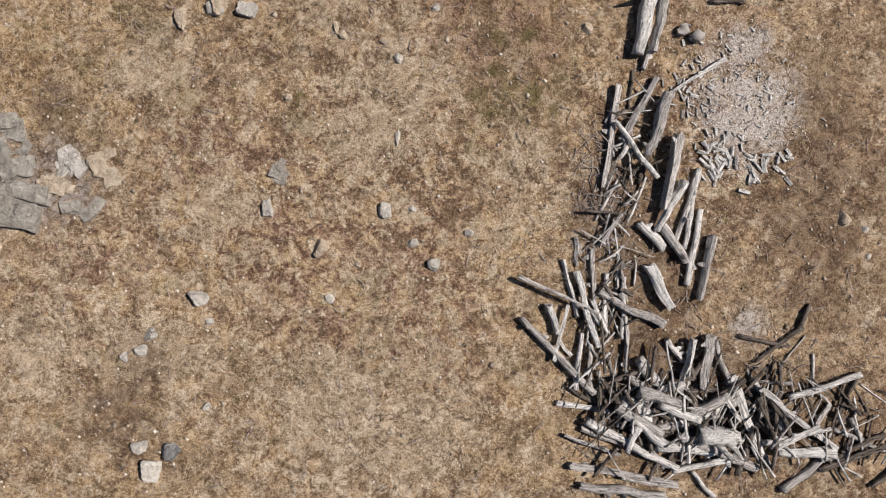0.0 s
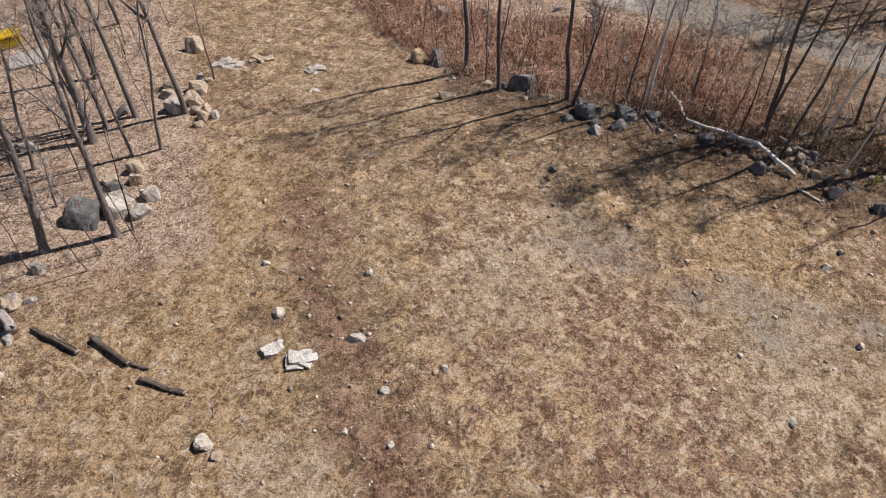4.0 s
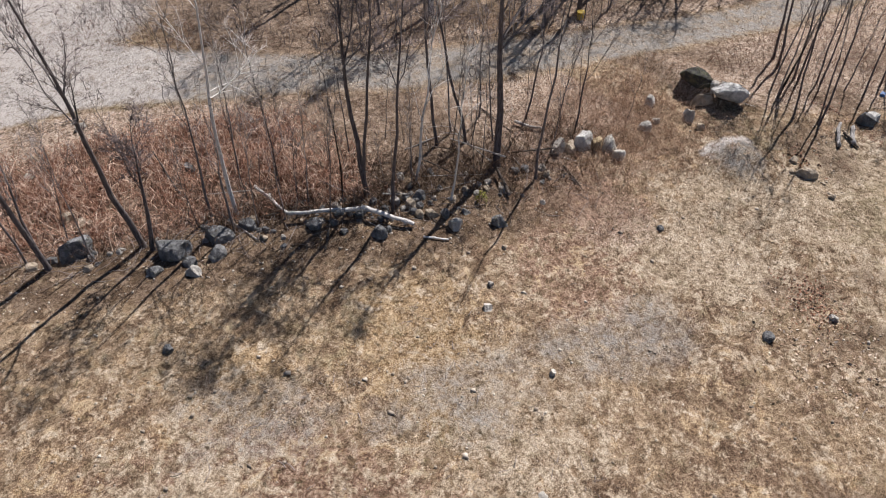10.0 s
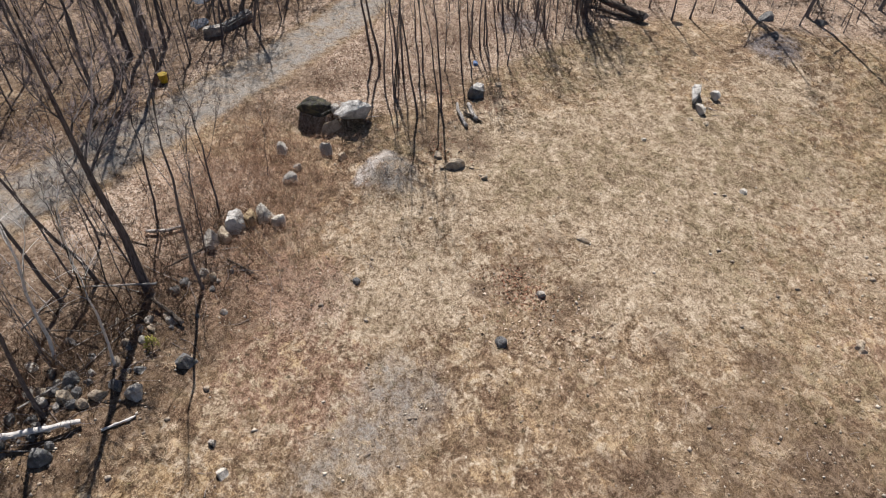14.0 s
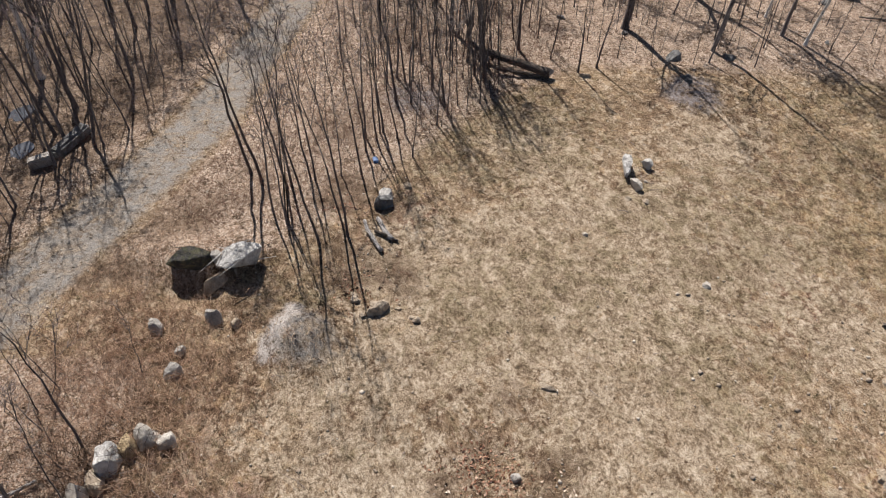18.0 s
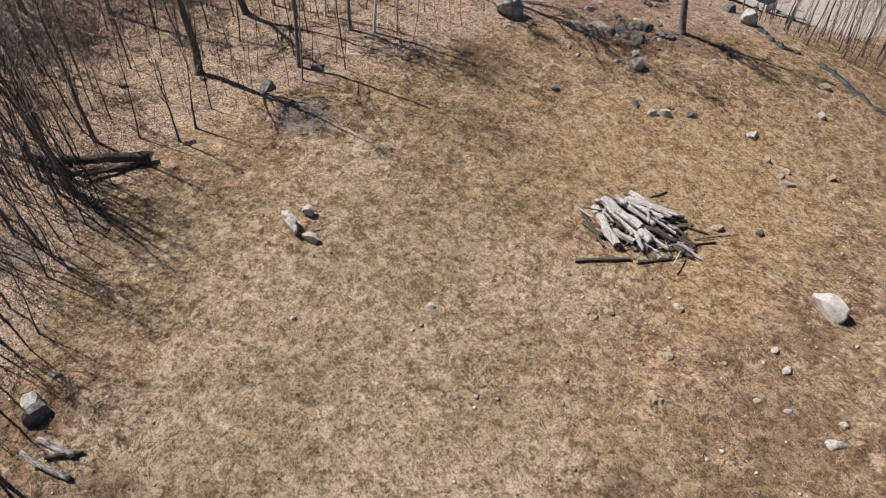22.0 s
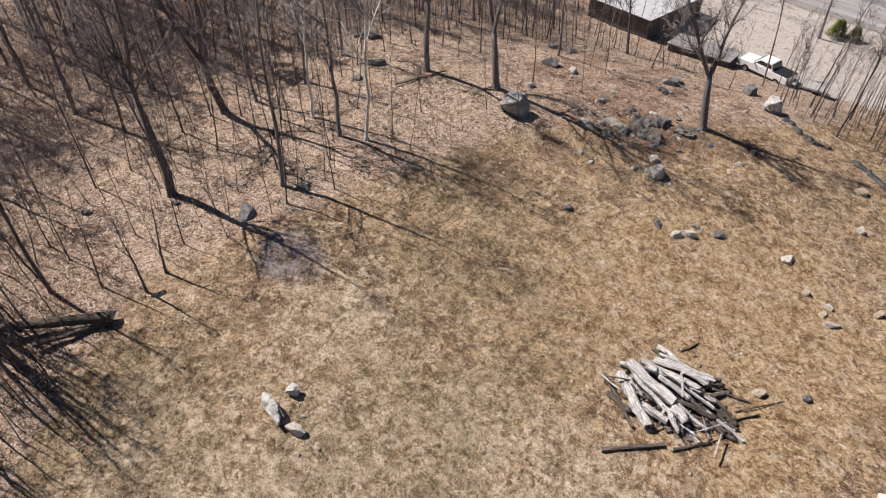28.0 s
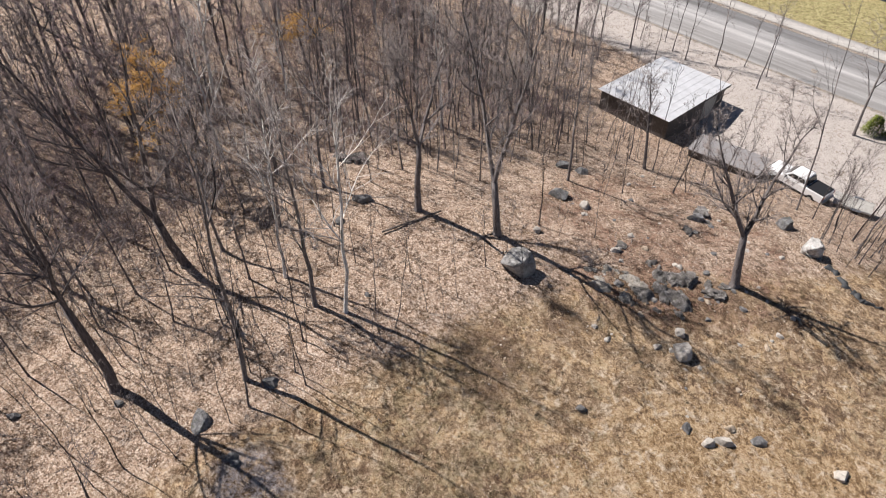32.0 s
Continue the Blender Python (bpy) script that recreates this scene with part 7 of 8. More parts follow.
gx, gy = spots(1500, (-26, 62, -46, 46), lambda x, y: grassy(x, y) * (patchy(x, y, 0.35) > 0.55))
tagged(new("grass_tuft", blades(gx, gy, 44, 0.30, 0.7, 0.006, rng, STRAW, "grass_tuft")), "taller bleached tufts of dead grass", "grass", kind="stuff")


gx, gy = spots(42000, (-19, 22, -14, 26), lambda x, y: np.clip(0.25 + 1.1 * turf(x, y) - cover(x, y)[2], 0.1, 1))
tagged(new("loose_straw", blades(gx, gy, 1, 0.26, 0.2, 0.011, rng, STRAW, "loose_straw")), "single bleached straws lying every way", "grass", kind="stuff")
gx, gy = spots(26000, (-19, 22, -14, 26), lambda x, y: np.clip(1.1 - turf(x, y), 0.2, 1))
tagged(new("dead_stalks", blades(gx, gy, 1, 0.24, 0.25, 0.011, rng, STALK, "dead_stalks")), "dark brown dead stalks lying in the grass", "grass", kind="stuff")
# green-hearted tussocks by the row of logs, and long straw combed flat
spot = np.repeat(np.array(((2.3, 6.9), (3.3, 7.0), (1.5, 4.9), (2.8, 5.0), (3.6, 5.1), (4.6, 5.6), (3.7, 4.7), (1.9, 4.2), (-5.2, 4.8), (2.2, 5.8), (4.4, 4.3), (-12.0, 8.0))), 5, 0)
gx, gy = spot[:, 0] + rng.normal(0, 0.12, len(spot)), spot[:, 1] + rng.normal(0, 0.12, len(spot))
tagged(new("green_tussock", blades(gx, gy, 26, 0.34, 0.6, 0.007, rng, SEDGE, "green_tussock")), "star-shaped tussocks of olive-green sedge", "grass", kind="stuff")
gx, gy = spots(2400, (-18, 8, -12, 22), lambda x, y: patches(x, y, PALE_1) * 0.8)
tagged(new("combed_straw", blades(gx, gy, 30, 0.42, 0.25, 0.006, rng, STRAW, "combed_straw")), "long bleached straw lying in swirls", "grass", kind="stuff")


def leafy(x, y):
    c = cover(x, y)
    return np.clip(c[1] * (1 - 0.6 * c[2]) * np.where((y > 22) & (north_of_wall(x, y) > -1) & (x < 33), 0.12, np.where(y > 22, 0.6, 1.0)) * (0.3 + 0.7 * patchy(x, y, 0.9)), 0, 1)


gx, gy = spots(210000, (-40, 104, -56, 64), leafy)
tagged(new("leaf_litter", flat_flakes(gx, gy, 0.06, 0.4, rng, LEAF, "leaf_litter")), "fallen brown oak leaves under the trees", "leaves", kind="stuff")
gx, gy = spots(2600, (22, 34, -2, 14), lambda x, y: np.exp(-((x - 31.5) ** 2 + (y - 9) ** 2) / 9.0))
tagged(new("drifted_leaves", flat_flakes(gx, gy, 0.09, 0.4, rng, LEAF, "drifted_leaves")), "scattered rusty leaves drifted on the grass", "leaves", kind="stuff")

spot = np.repeat(np.array(((34.0, 11.2), (33.4, 9.7), (33.2, 10.4), (34.6, 11.0), (43.7, 16.3), (49.8, 17.1))), 90, 0)
gx, gy = spot[:, 0] + rng.normal(0, 0.5, len(spot)) * rng.uniform(0.4, 2.0, len(spot)), spot[:, 1] + rng.normal(0, 0.5, len(spot)) * rng.uniform(0.4, 2.0, len(spot))
tagged(new("rusty_leaves", flat_flakes(gx, gy, 0.075, 0.5, rng, RUSTY, "rusty_leaves")), "small drifts of rust-red leaves in the grass", "leaves", kind="stuff")


def pebbly(x, y):
    g, l, s, d, b, lw = cover(x, y)
    return np.clip(0.10 + 0.35 * step((17 - x) / 6) * step((9 - y) / 5) * (y > -14) + 0.5 * g + 0.9 * s * (l < 0.3), 0, 1) * (y > -60)


def pebbles(x, y, size, name, label):
    n = len(x)
    s = size * rng.uniform(0.5, 1.0, n) ** 2 * 1.6
    z = land(x, y) + relief(x, y) + 0.2 * s
    base = np.array([(1, 0, 0), (0, 1, 0), (-1, 0.1, 0), (0.1, -1, 0), (0.15, 0.1, 0.75), (0, 0, -0.6)])
    jit = base[None] * rng.uniform(0.6, 1.2, (n, 6, 1)) + rng.normal(0, 0.15, (n, 6, 3))
    verts = np.stack([x, y, z], 1)[:, None, :] + jit * s[:, None, None]
    f = np.array([(0, 1, 4), (1, 2, 4), (2, 3, 4), (3, 0, 4), (1, 0, 5), (2, 1, 5), (3, 2, 5), (0, 3, 5)])
    faces = (f[None] + (np.arange(n) * 6)[:, None, None]).reshape(-1, 3)
    tagged(new(name, quick_mesh(name, verts.reshape(-1, 3), faces, PEBBLE)), label, "pebbles", kind="stuff")


gx, gy = spots(30000, (-22, 60, -40, 44), pebbly)
pebbles(gx, gy, 0.055, "pebbles", "small loose pebbles on the bare ground")
gx, gy = spots(2200, (-14, 44, -28, 30), lambda x, y: 0.12 + 0.3 * step((x - 20) / 4) * step((2 - y) / 5) + 0.7 * step((3.4 - away(x, y, RUTS)[0]) / 2) + 0.4 * step((3.5 - away(x, y, WHEELS)[0]) / 3))
pebbles(gx, gy, 0.105, "small_stones", "fist-sized loose stones in the meadow")


def arcs(x, y, height, thick, r, mat, name, droop=0.8, per=1):
    """Dead stems that rise, bend over and fall: two flat-sided lengths each."""
    x, y = np.repeat(x, per) + r.normal(0, 0.12, len(x) * per), np.repeat(y, per) + r.normal(0, 0.12, len(y) * per)
    n = len(x)
    a, h = r.uniform(0, 2 * np.pi, n), height * r.uniform(0.5, 1.3, n)
    z = land(x, y) + relief(x, y) - 0.03
    d = np.stack([np.cos(a), np.sin(a), np.zeros(n)], 1)
    p = np.stack([x, y, z], 1)
    q = p + d * (h * 0.35)[:, None] + np.array([0, 0, 1.0]) * (h * 0.65)[:, None]
    t = q + d * (h * r.uniform(0.4, 0.8, n))[:, None] + np.array([0, 0, 1.0]) * (h * droop * r.uniform(-0.6, 0.2, n))[:, None]
    segs = np.concatenate([np.concatenate([p, q, np.full((n, 1), thick), np.full((n, 1), thick * 0.8)], 1), np.concatenate([q, t, np.full((n, 1), thick * 0.8), np.full((n, 1), thick * 0.4)], 1)], 0)
    return tubes(segs, 3, mat, name)


def brackeny(x, y):
    b = north_of_wall(x, y)
    lane = away(x, y, LANE)[0]
    return step((b - 0.2) / 1.5) * step((13.5 - b) / 3) * step((lane - 4.0) / 2) * step((25 - x) / 5) * step((x + 5) / 4) * np.clip(3.0 * value_noise(x, y, 0.6) - 0.85, 0.10, 1)


gx, gy = spots(30000, (-6, 27, 28, 60), brackeny)
tagged(new("dead_bracken", arcs(gx, gy, 1.05, 0.018, rng, BRACKEN, "dead_bracken", droop=0.8, per=2)), "tangled rust-brown dead bracken behind the wall", "bracken", kind="stuff")
gx, gy = spots(22000, (-6, 27, 28, 60), brackeny)
tagged(new("bracken_fronds", flat_flakes(gx, gy, 0.10, 0.6, rng, BRACKEN, "bracken_fronds", 0.2, 0.22)), "withered bracken fronds", "bracken", kind="stuff")


def brushy(x, y):
    b = north_of_wall(x, y)
    lane = away(x, y, LANE)[0]
    return step((lane - 2.2) / 1.5) * step((9 - lane) / 4) * ((y > np.interp(x, [p[0] for p in LANE], [p[1] for p in LANE])) * 0.9 + (x > 18) * (x < 44) * step(b / 2) * 0.5) * (0.25 + 0.75 * patchy(x, y, 0.7))


def scrubby(x, y):
    lane = away(x, y, LANE)[0]
    return step((lane - 2.5) / 2) * (y > np.interp(x, [p[0] for p in LANE], [p[1] for p in LANE])) * (0.2 + 0.8 * patchy(x, y, 0.5)) * step((x - 16) / 6)


gx, gy = spots(4000, (16, 90, 22, 64), scrubby)
tagged(new("scrub", arcs(gx, gy, 2.2, 0.011, rng, TWIGS["dark"], "scrub", 0.2, per=3)), "grey leafless scrub under the far trees", "brush", kind="stuff")
gx, gy = spots(9000, (64, 104, -54, 20), lambda x, y: (0.35 + 0.65 * patchy(x, y, 0.6)) * step((x + 0.3 * np.maximum(0, -y - 20) - 78) / 7) * step((y + 54) / 4))
tagged(new("underbrush", arcs(gx, gy, 3.4, 0.012, rng, TWIGS["mauve"], "underbrush", 0.1, per=2)), "thin leafless underbrush in the woods", "brush", kind="stuff")
gx, gy = spots(8200, (6, 36, 24, 48), lambda x, y: np.exp(-((north_of_wall(x, y) - 1.5) / 2.4) ** 2) * (0.3 + 0.7 * patchy(x, y, 0.9)) * (0.3 + 0.7 * step((x - 13) / 4)))
tagged(new("wall_brush", arcs(gx, gy, 1.2, 0.011, rng, STALK, "wall_brush", 0.3, per=3)), "dark leafless brush behind the stone wall", "brush", kind="stuff")
gx, gy = spots(700, (-34, -12, 22, 56), lambda x, y: (x < -13.5 - 0.12 * (y - 25)) * (y > 23) * (0.2 + 0.8 * patchy(x, y, 0.8)))
tagged(new("corner_brush", arcs(gx, gy, 1.4, 0.010, rng, TWIGS["mauve"], "corner_brush", 0.2, per=2)), "thin leafless brush behind the cairns", "brush", kind="stuff")
gx, gy = spots(2600, (48, 80, 0, 26), lambda x, y: step((x - np.interp(y, EAST_Y, EAST_X) - 0.5) / 2) * step((away(x, y, LANE)[0] - 2.6) / 1.5) * (0.3 + 0.7 * patchy(x, y, 0.7)))
tagged(new("edge_brush", arcs(gx, gy, 1.7, 0.009, rng, TWIGS["red"], "edge_brush", 0.2, per=2)), "thin reddish brush under the young trees", "brush", kind="stuff")
gx, gy = spots(9000, (14, 90, 20, 66), brushy)
tagged(new("brush", arcs(gx, gy, 0.95, 0.009, rng, TWIGS["red"], "brush", 0.4, per=2)), "low reddish-brown bare brush along the lane", "brush", kind="stuff")
gx, gy = spots(8500, (28, 49, 17, 34), lambda x, y: np.exp(-((x - 38) ** 2 / 40 + (y - 25.8) ** 2 / 15)) * (away(x, y, LANE)[0] > 2.6))
tagged(new("long_grass", arcs(gx, gy, 0.55, 0.010, rng, RANK, "long_grass", 0.9, per=3)), "matted long brown grass above the boulders", "grass", kind="stuff")


def sticks_on_floor(n, box, weight, name, label, length=1.1):
    x, y = spots(n, box, weight)
    n = len(x)
    a, s = rng.uniform(0, 2 * np.pi, n), length * rng.uniform(0.3, 1.6, n) / 3
    t, rows = rng.uniform(0.006, 0.024, n), []
    z = land(x, y) + relief(x, y) + rng.uniform(0.01, 0.08, n)
    for k in range(3):
        a = a + rng.normal(0, 0.3, n)
        x2, y2 = x + np.cos(a) * s, y + np.sin(a) * s
        z2 = land(x2, y2) + relief(x2, y2) + rng.uniform(0.01, 0.16, n)
        rows.append(np.stack([x, y, z, x2, y2, z2, t * (1 - 0.25 * k), t * (0.75 - 0.25 * k)], 1))
        x, y, z = x2, y2, z2
    tagged(new(name, tubes(np.concatenate(rows), 4, TWIGS["grey"], name)), label, "sticks", kind="stuff")


sticks_on_floor(5200, (-38, 104, -54, 62), leafy, "fallen_sticks", "fallen grey sticks on the leaf litter")
sticks_on_floor(2600, (3, 36, 22, 46), lambda x, y: np.exp(-((north_of_wall(x, y) - 0.6) / 2.0) ** 2), "wall_brushwood", "dead brushwood caught along the stone wall", 1.6)
sticks_on_floor(1600, (-24, 60, -40, 24), lambda x, y: 0.4 + 0 * x, "meadow_twigs", "thin dead twigs on the grass", 0.5)
sticks_on_floor(2600, (-19, 19, -14, 24), lambda x, y: 0.25 + 0.6 * (value_noise(x, y, 0.3) > 0.5), "scattered_twigs", "brown twigs and stalks strewn over the bare grass", 0.45)
sticks_on_floor(900, (4.5, 17, -13, -1), lambda x, y: np.exp(-(((x - 11) / 3.5) ** 2 + ((y + 7) / 3) ** 2)), "heap_brushwood", "thin brushwood round the log heap", 1.0)
sticks_on_floor(500, (37, 43.5, -17, -12.5), lambda x, y: np.exp(-(((x - 40) / 1.6) ** 2 + ((y + 14.8) / 0.9) ** 2)), "mound_brushwood", "thin brushwood round the mound of logs", 0.9)
sticks_on_floor(150, (50, 56.5, -3.5, 1.5), lambda x, y: np.exp(-(((x - 52.2) / 0.9) ** 2 + ((y + 1.4) / 0.7) ** 2)) + np.exp(-(((x - 55.4) / 0.7) ** 2 + ((y + 0.8) / 0.8) ** 2)), "stone_twigs", "thin twigs round the leaning stone", 0.7)
sticks_on_floor(420, (5.2, 8.6, -2, 3.4), lambda x, y: np.exp(-((x - 6.4) / 0.9) ** 2), "row_brushwood", "thin brushwood among the row of logs", 0.9)


# ---- evergreen shrubs ----
def shrub(x, y, size, name, label, seed, needles=NEEDLES, many=700):
    r = np.random.default_rng(seed)
    ob = thing(name, pose(x, y, gz(x, y)), label, "shrub")
    part("stem", tubes([(0, 0, -0.1, 0, 0, size, 0.03 * size + 0.01, 0.012)], 6, BARK["dark"], "stem"), ob)
    n = int(many * min(2.5, size))
    h = r.uniform(0.05, 1, n)
    a, rad = r.uniform(0, 2 * np.pi, n), size * 0.55 * (1 - 0.75 * h) * np.sqrt(r.uniform(0.1, 1, n)) + 0.03
    at = np.stack([np.cos(a) * rad, np.sin(a) * rad, h * size], 1)
    way = np.stack([np.cos(a), np.sin(a), r.uniform(0.1, 0.9, n)], 1) * (0.12 * size + 0.06)
    part("needles", thorns(np.concatenate([at, at + way, np.full((n, 1), 0.03), np.zeros((n, 1))], 1), needles, "needles"), ob, "yellow-green needles")


shrub(26.4, 26.7, 0.62, "young_pine", "small yellow-green young pine by the stone wall", 1, YOUNG, 130)
shrub(53.7, -74.4, 1.9, "shrub", "dense green evergreen shrub on the verge", 2)
shrub(52.0, -75.0, 1.5, "shrub", "dense green evergreen shrub on the verge", 3)


# ---- firewood and chips ----
def split_mesh(seed, length):
    r = random.Random(seed)
    w = r.uniform(0.05, 0.08)
    verts = []
    for z in (-length / 2, length / 2):
        for a in (-0.6, 0.6, 1.9, 3.1, 4.2):
            k = w * (1.25 if a in (-0.6, 0.6) else 0.9) * r.uniform(0.85, 1.1)
            verts.append((k * math.cos(a), k * math.sin(a), z + r.uniform(-0.012, 0.012)))
    faces = [(j, (j + 1) % 5, (j + 1) % 5 + 5, j + 5) for j in range(5)] + [(4, 3, 2, 1, 0), (5, 6, 7, 8, 9)]
    return mesh_from("firewood", verts, faces, [(LOGS[0], LOGS[3], LOGS[3])[seed % 3], CUT_END], False, [0] * 5 + [1, 1])


SPLITS = [split_mesh(k, 0.34 + 0.03 * (k % 4)) for k in range(6)]
wood_r = random.Random(5)


def firewood(n, cx, cy, sx, sy, scale=1.0):
    for _ in range(n):
        x, y = wood_r.gauss(cx, sx), wood_r.gauss(cy, sy)
        ob = new("firewood", wood_r.choice(SPLITS))
        ob.matrix_basis = pose(x, y, gz(x, y) + 0.06 * scale, 90 + wood_r.uniform(-7, 7), wood_r.uniform(0, 360), wood_r.gauss(30, 45)) @ Matrix.Scale(scale * wood_r.uniform(0.85, 1.15), 4)
        tagged(ob, "pale split stick of firewood on the sawdust", "firewood", "split firewood")


firewood(26, 10.7, 2.9, 0.5, 0.45)
firewood(24, 12.4, 2.25, 0.65, 0.4)
firewood(12, 10.6, 2.0, 0.25, 0.35)
firewood(40, 9.6, 4.9, 0.55, 0.9, 0.7)
firewood(34, 12.0, 4.6, 0.9, 1.1, 0.6)
firewood(16, 10.9, 6.2, 0.7, 0.6, 0.6)
gx, gy = spots(9000, (7.0, 16, 0.0, 10), lambda x, y: np.exp(-(((x - 11.2) / 2.0) ** 2 + ((y - 4.8) / 2.4) ** 2)))
tagged(new("wood_chips", flat_flakes(gx, gy, 0.055, 0.3, rng, CHIPS, "wood_chips", 0.02, 0.3)), "pale wood chips and sawdust", "wood chips", kind="stuff")


def log_round(x, y, rad, high, flat=False):
    me = log_mesh("log_round", int(x * 31 + y * 17), high, rad, rad * 0.97, LOGS[1], 14, 0.1)
    ob = new("log_round", me)
    ob.matrix_basis = pose(x, y, gz(x, y) + (rad * 0.9 if flat else -0.01), 90 if flat else 2, 0, wood_r.uniform(0, 360))
    tagged(ob, "short sawn round of log standing on the ground", "log", "sawn log rounds")


for x, y, rad in ((9.3, 7.35, 0.23), (9.8, 7.1, 0.24), (10.55, 8.75, 0.2), (11.4, 8.95, 0.2), (12.0, 9.05, 0.19), (13.35, 8.8, 0.21), (11.7, 9.2, 0.17)):
    log_round(x, y, rad, 0.32)
log_round(10.4, 9.1, 0.2, 0.5, True)

# ---- shed, lean-to, street ----
ROOF_TIN = plain_material("pale_tin", (0.80, 0.81, 0.82), 0.45, 0.35, 0.2, 1.2)
BOARD = plain_material("dark_boards", (0.11, 0.10, 0.095), 0.85, vary=0.4, scale=4, bump=0.01)
GREY_ROOF = plain_material("grey_felt_roof", (0.30, 0.29, 0.29), 0.9, vary=0.3, scale=5, bump=0.01)
GLASS = plain_material("dark_glass", (0.02, 0.022, 0.025), 0.08, vary=0.1, spec=0.6)
RUBBER = plain_material("rubber", (0.018, 0.018, 0.019), 0.85)
STEEL = plain_material("steel", (0.55, 0.56, 0.57), 0.35, 0.9, 0.2)
PAINT = plain_material("white_paint", (0.78, 0.79, 0.80), 0.3, vary=0.06, spec=0.5)
BLACK = plain_material("black_plastic", (0.022, 0.022, 0.024), 0.5, vary=0.3)
LAMP_RED = plain_material("red_lens", (0.35, 0.015, 0.012), 0.3)
LAMP_CLEAR = plain_material("clear_lens", (0.7, 0.7, 0.68), 0.2)
CONCRETE = plain_material("concrete", (0.42, 0.41, 0.38), 0.9, vary=0.3, scale=5, bump=0.01)


def slope_mesh(name, x0, x1, y0, y1, z0, z1, thick, mat):
    """A slab between y0 (height z0) and y1 (height z1)."""
    v = [(x0, y0, z0), (x1, y0, z0), (x1, y1, z1), (x0, y1, z1)]
    v += [(a, b, c - thick) for a, b, c in v]
    f = [(0, 1, 2, 3), (7, 6, 5, 4), (0, 4, 5, 1), (1, 5, 6, 2), (2, 6, 7, 3), (3, 7, 4, 0)]
    return mesh_from(name, v, f, mat)


def build_shed():
    gx0, gy0, base = 66.9, -56.5, -7.3
    ob = thing("shed", pose(gx0, gy0, 0), "long dark shed with a pale sloping tin roof", "shed")
    w, d, hi, lo = 8.3, -11.9, -3.62, -4.7
    for k in range(10):
        x0 = k * w / 10
        part("roof_panel", slope_mesh("roof_panel", x0 + 0.012, x0 + w / 10 - 0.012, 0.2, d - 0.2, hi, lo, 0.05, ROOF_TIN), ob)
        part("roof_rib", slope_mesh("roof_rib", x0 - 0.02, x0 + 0.02, 0.2, d - 0.2, hi + 0.025, lo + 0.025, 0.04, ROOF_TIN), ob)
    for sx, sy, x, y, top in ((w - 0.5, 0.14, w / 2, -0.3, hi - 0.1), (w - 0.5, 0.14, w / 2, d + 0.3, lo - 0.1)):
        part("wall", done("wall", block(sx, sy, top - base, (x, y, (top + base) / 2), 0.01), BOARD), ob)
    for x in (0.3, w - 0.3):
        v = [(x - 0.07, -0.3, base), (x + 0.07, -0.3, base), (x + 0.07, d + 0.3, base), (x - 0.07, d + 0.3, base),
             (x - 0.07, -0.3, hi - 0.1), (x + 0.07, -0.3, hi - 0.1), (x + 0.07, d + 0.3, lo - 0.1), (x - 0.07, d + 0.3, lo - 0.1)]
        part("wall", mesh_from("wall", v, [(3, 2, 1, 0), (4, 5, 6, 7), (0, 1, 5, 4), (1, 2, 6, 5), (2, 3, 7, 6), (3, 0, 4, 7)], BOARD), ob)
    part("door", done("door", block(0.06, 2.6, 2.3, (0.19, -8.5, base + 1.4), 0.01), CONCRETE), ob, "pale double door")
    part("fascia", slope_mesh("fascia", -0.06, 0.0, 0.22, d - 0.22, hi + 0.01, lo + 0.01, 0.2, BLACK), ob)


build_shed()


def build_lean_to():
    ob = thing("lean_to", pose(60.9, -57.8, 0, 0, 0, 8), "low grey-roofed lean-to beside the shed", "shed")
    part("roof", slope_mesh("roof", -3.2, 3.4, 2.3, -1.6, -4.5, -5.0, 0.1, GREY_ROOF), ob)
    part("wall", done("wall", block(6.3, 0.12, 2.6, (0.1, 2.05, -5.95), 0.01), BOARD), ob)
    for x in (-3.0, 3.2):
        part("wall", done("wall", block(0.12, 3.4, 2.3, (x, 0.3, -6.2), 0.01), BOARD), ob)
    for x in (-1.0, 1.2):
        part("post", done("post", block(0.12, 0.12, 2.2, (x, -1.4, -6.25), 0.01), BOARD), ob)


build_lean_to()


def ribbon(name, line, half, lift, mat, thick=0.06):
    """A strip that follows the ground along a line."""
    verts, faces = [], []
    pts = []
    for (ax, ay), (bx, by) in zip(line, line[1:]):
        n = max(1, int(math.hypot(bx - ax, by - ay) / 1.5))
        pts += [(ax + (bx - ax) * i / n, ay + (by - ay) * i / n) for i in range(n)]
    pts.append(line[-1])
    for i, (x, y) in enumerate(pts):
        a, b = pts[max(0, i - 1)], pts[min(len(pts) - 1, i + 1)]
        d = Vector((b[0] - a[0], b[1] - a[1], 0)).normalized()
        s = Vector((-d.y, d.x, 0)) * half
        for k in (1, -1):
            px, py = x + k * s.x, y + k * s.y
            z = gz(px, py)
            verts += [(px, py, z + lift), (px, py, z + lift - thick)]
    for i in range(len(pts) - 1):
        o = i * 4
        faces += [(o, o + 2, o + 6, o + 4), (o + 1, o + 5, o + 7, o + 3), (o, o + 4, o + 5, o + 1), (o + 2, o + 3, o + 7, o + 6)]
    return mesh_from(name, verts, faces, mat, True)


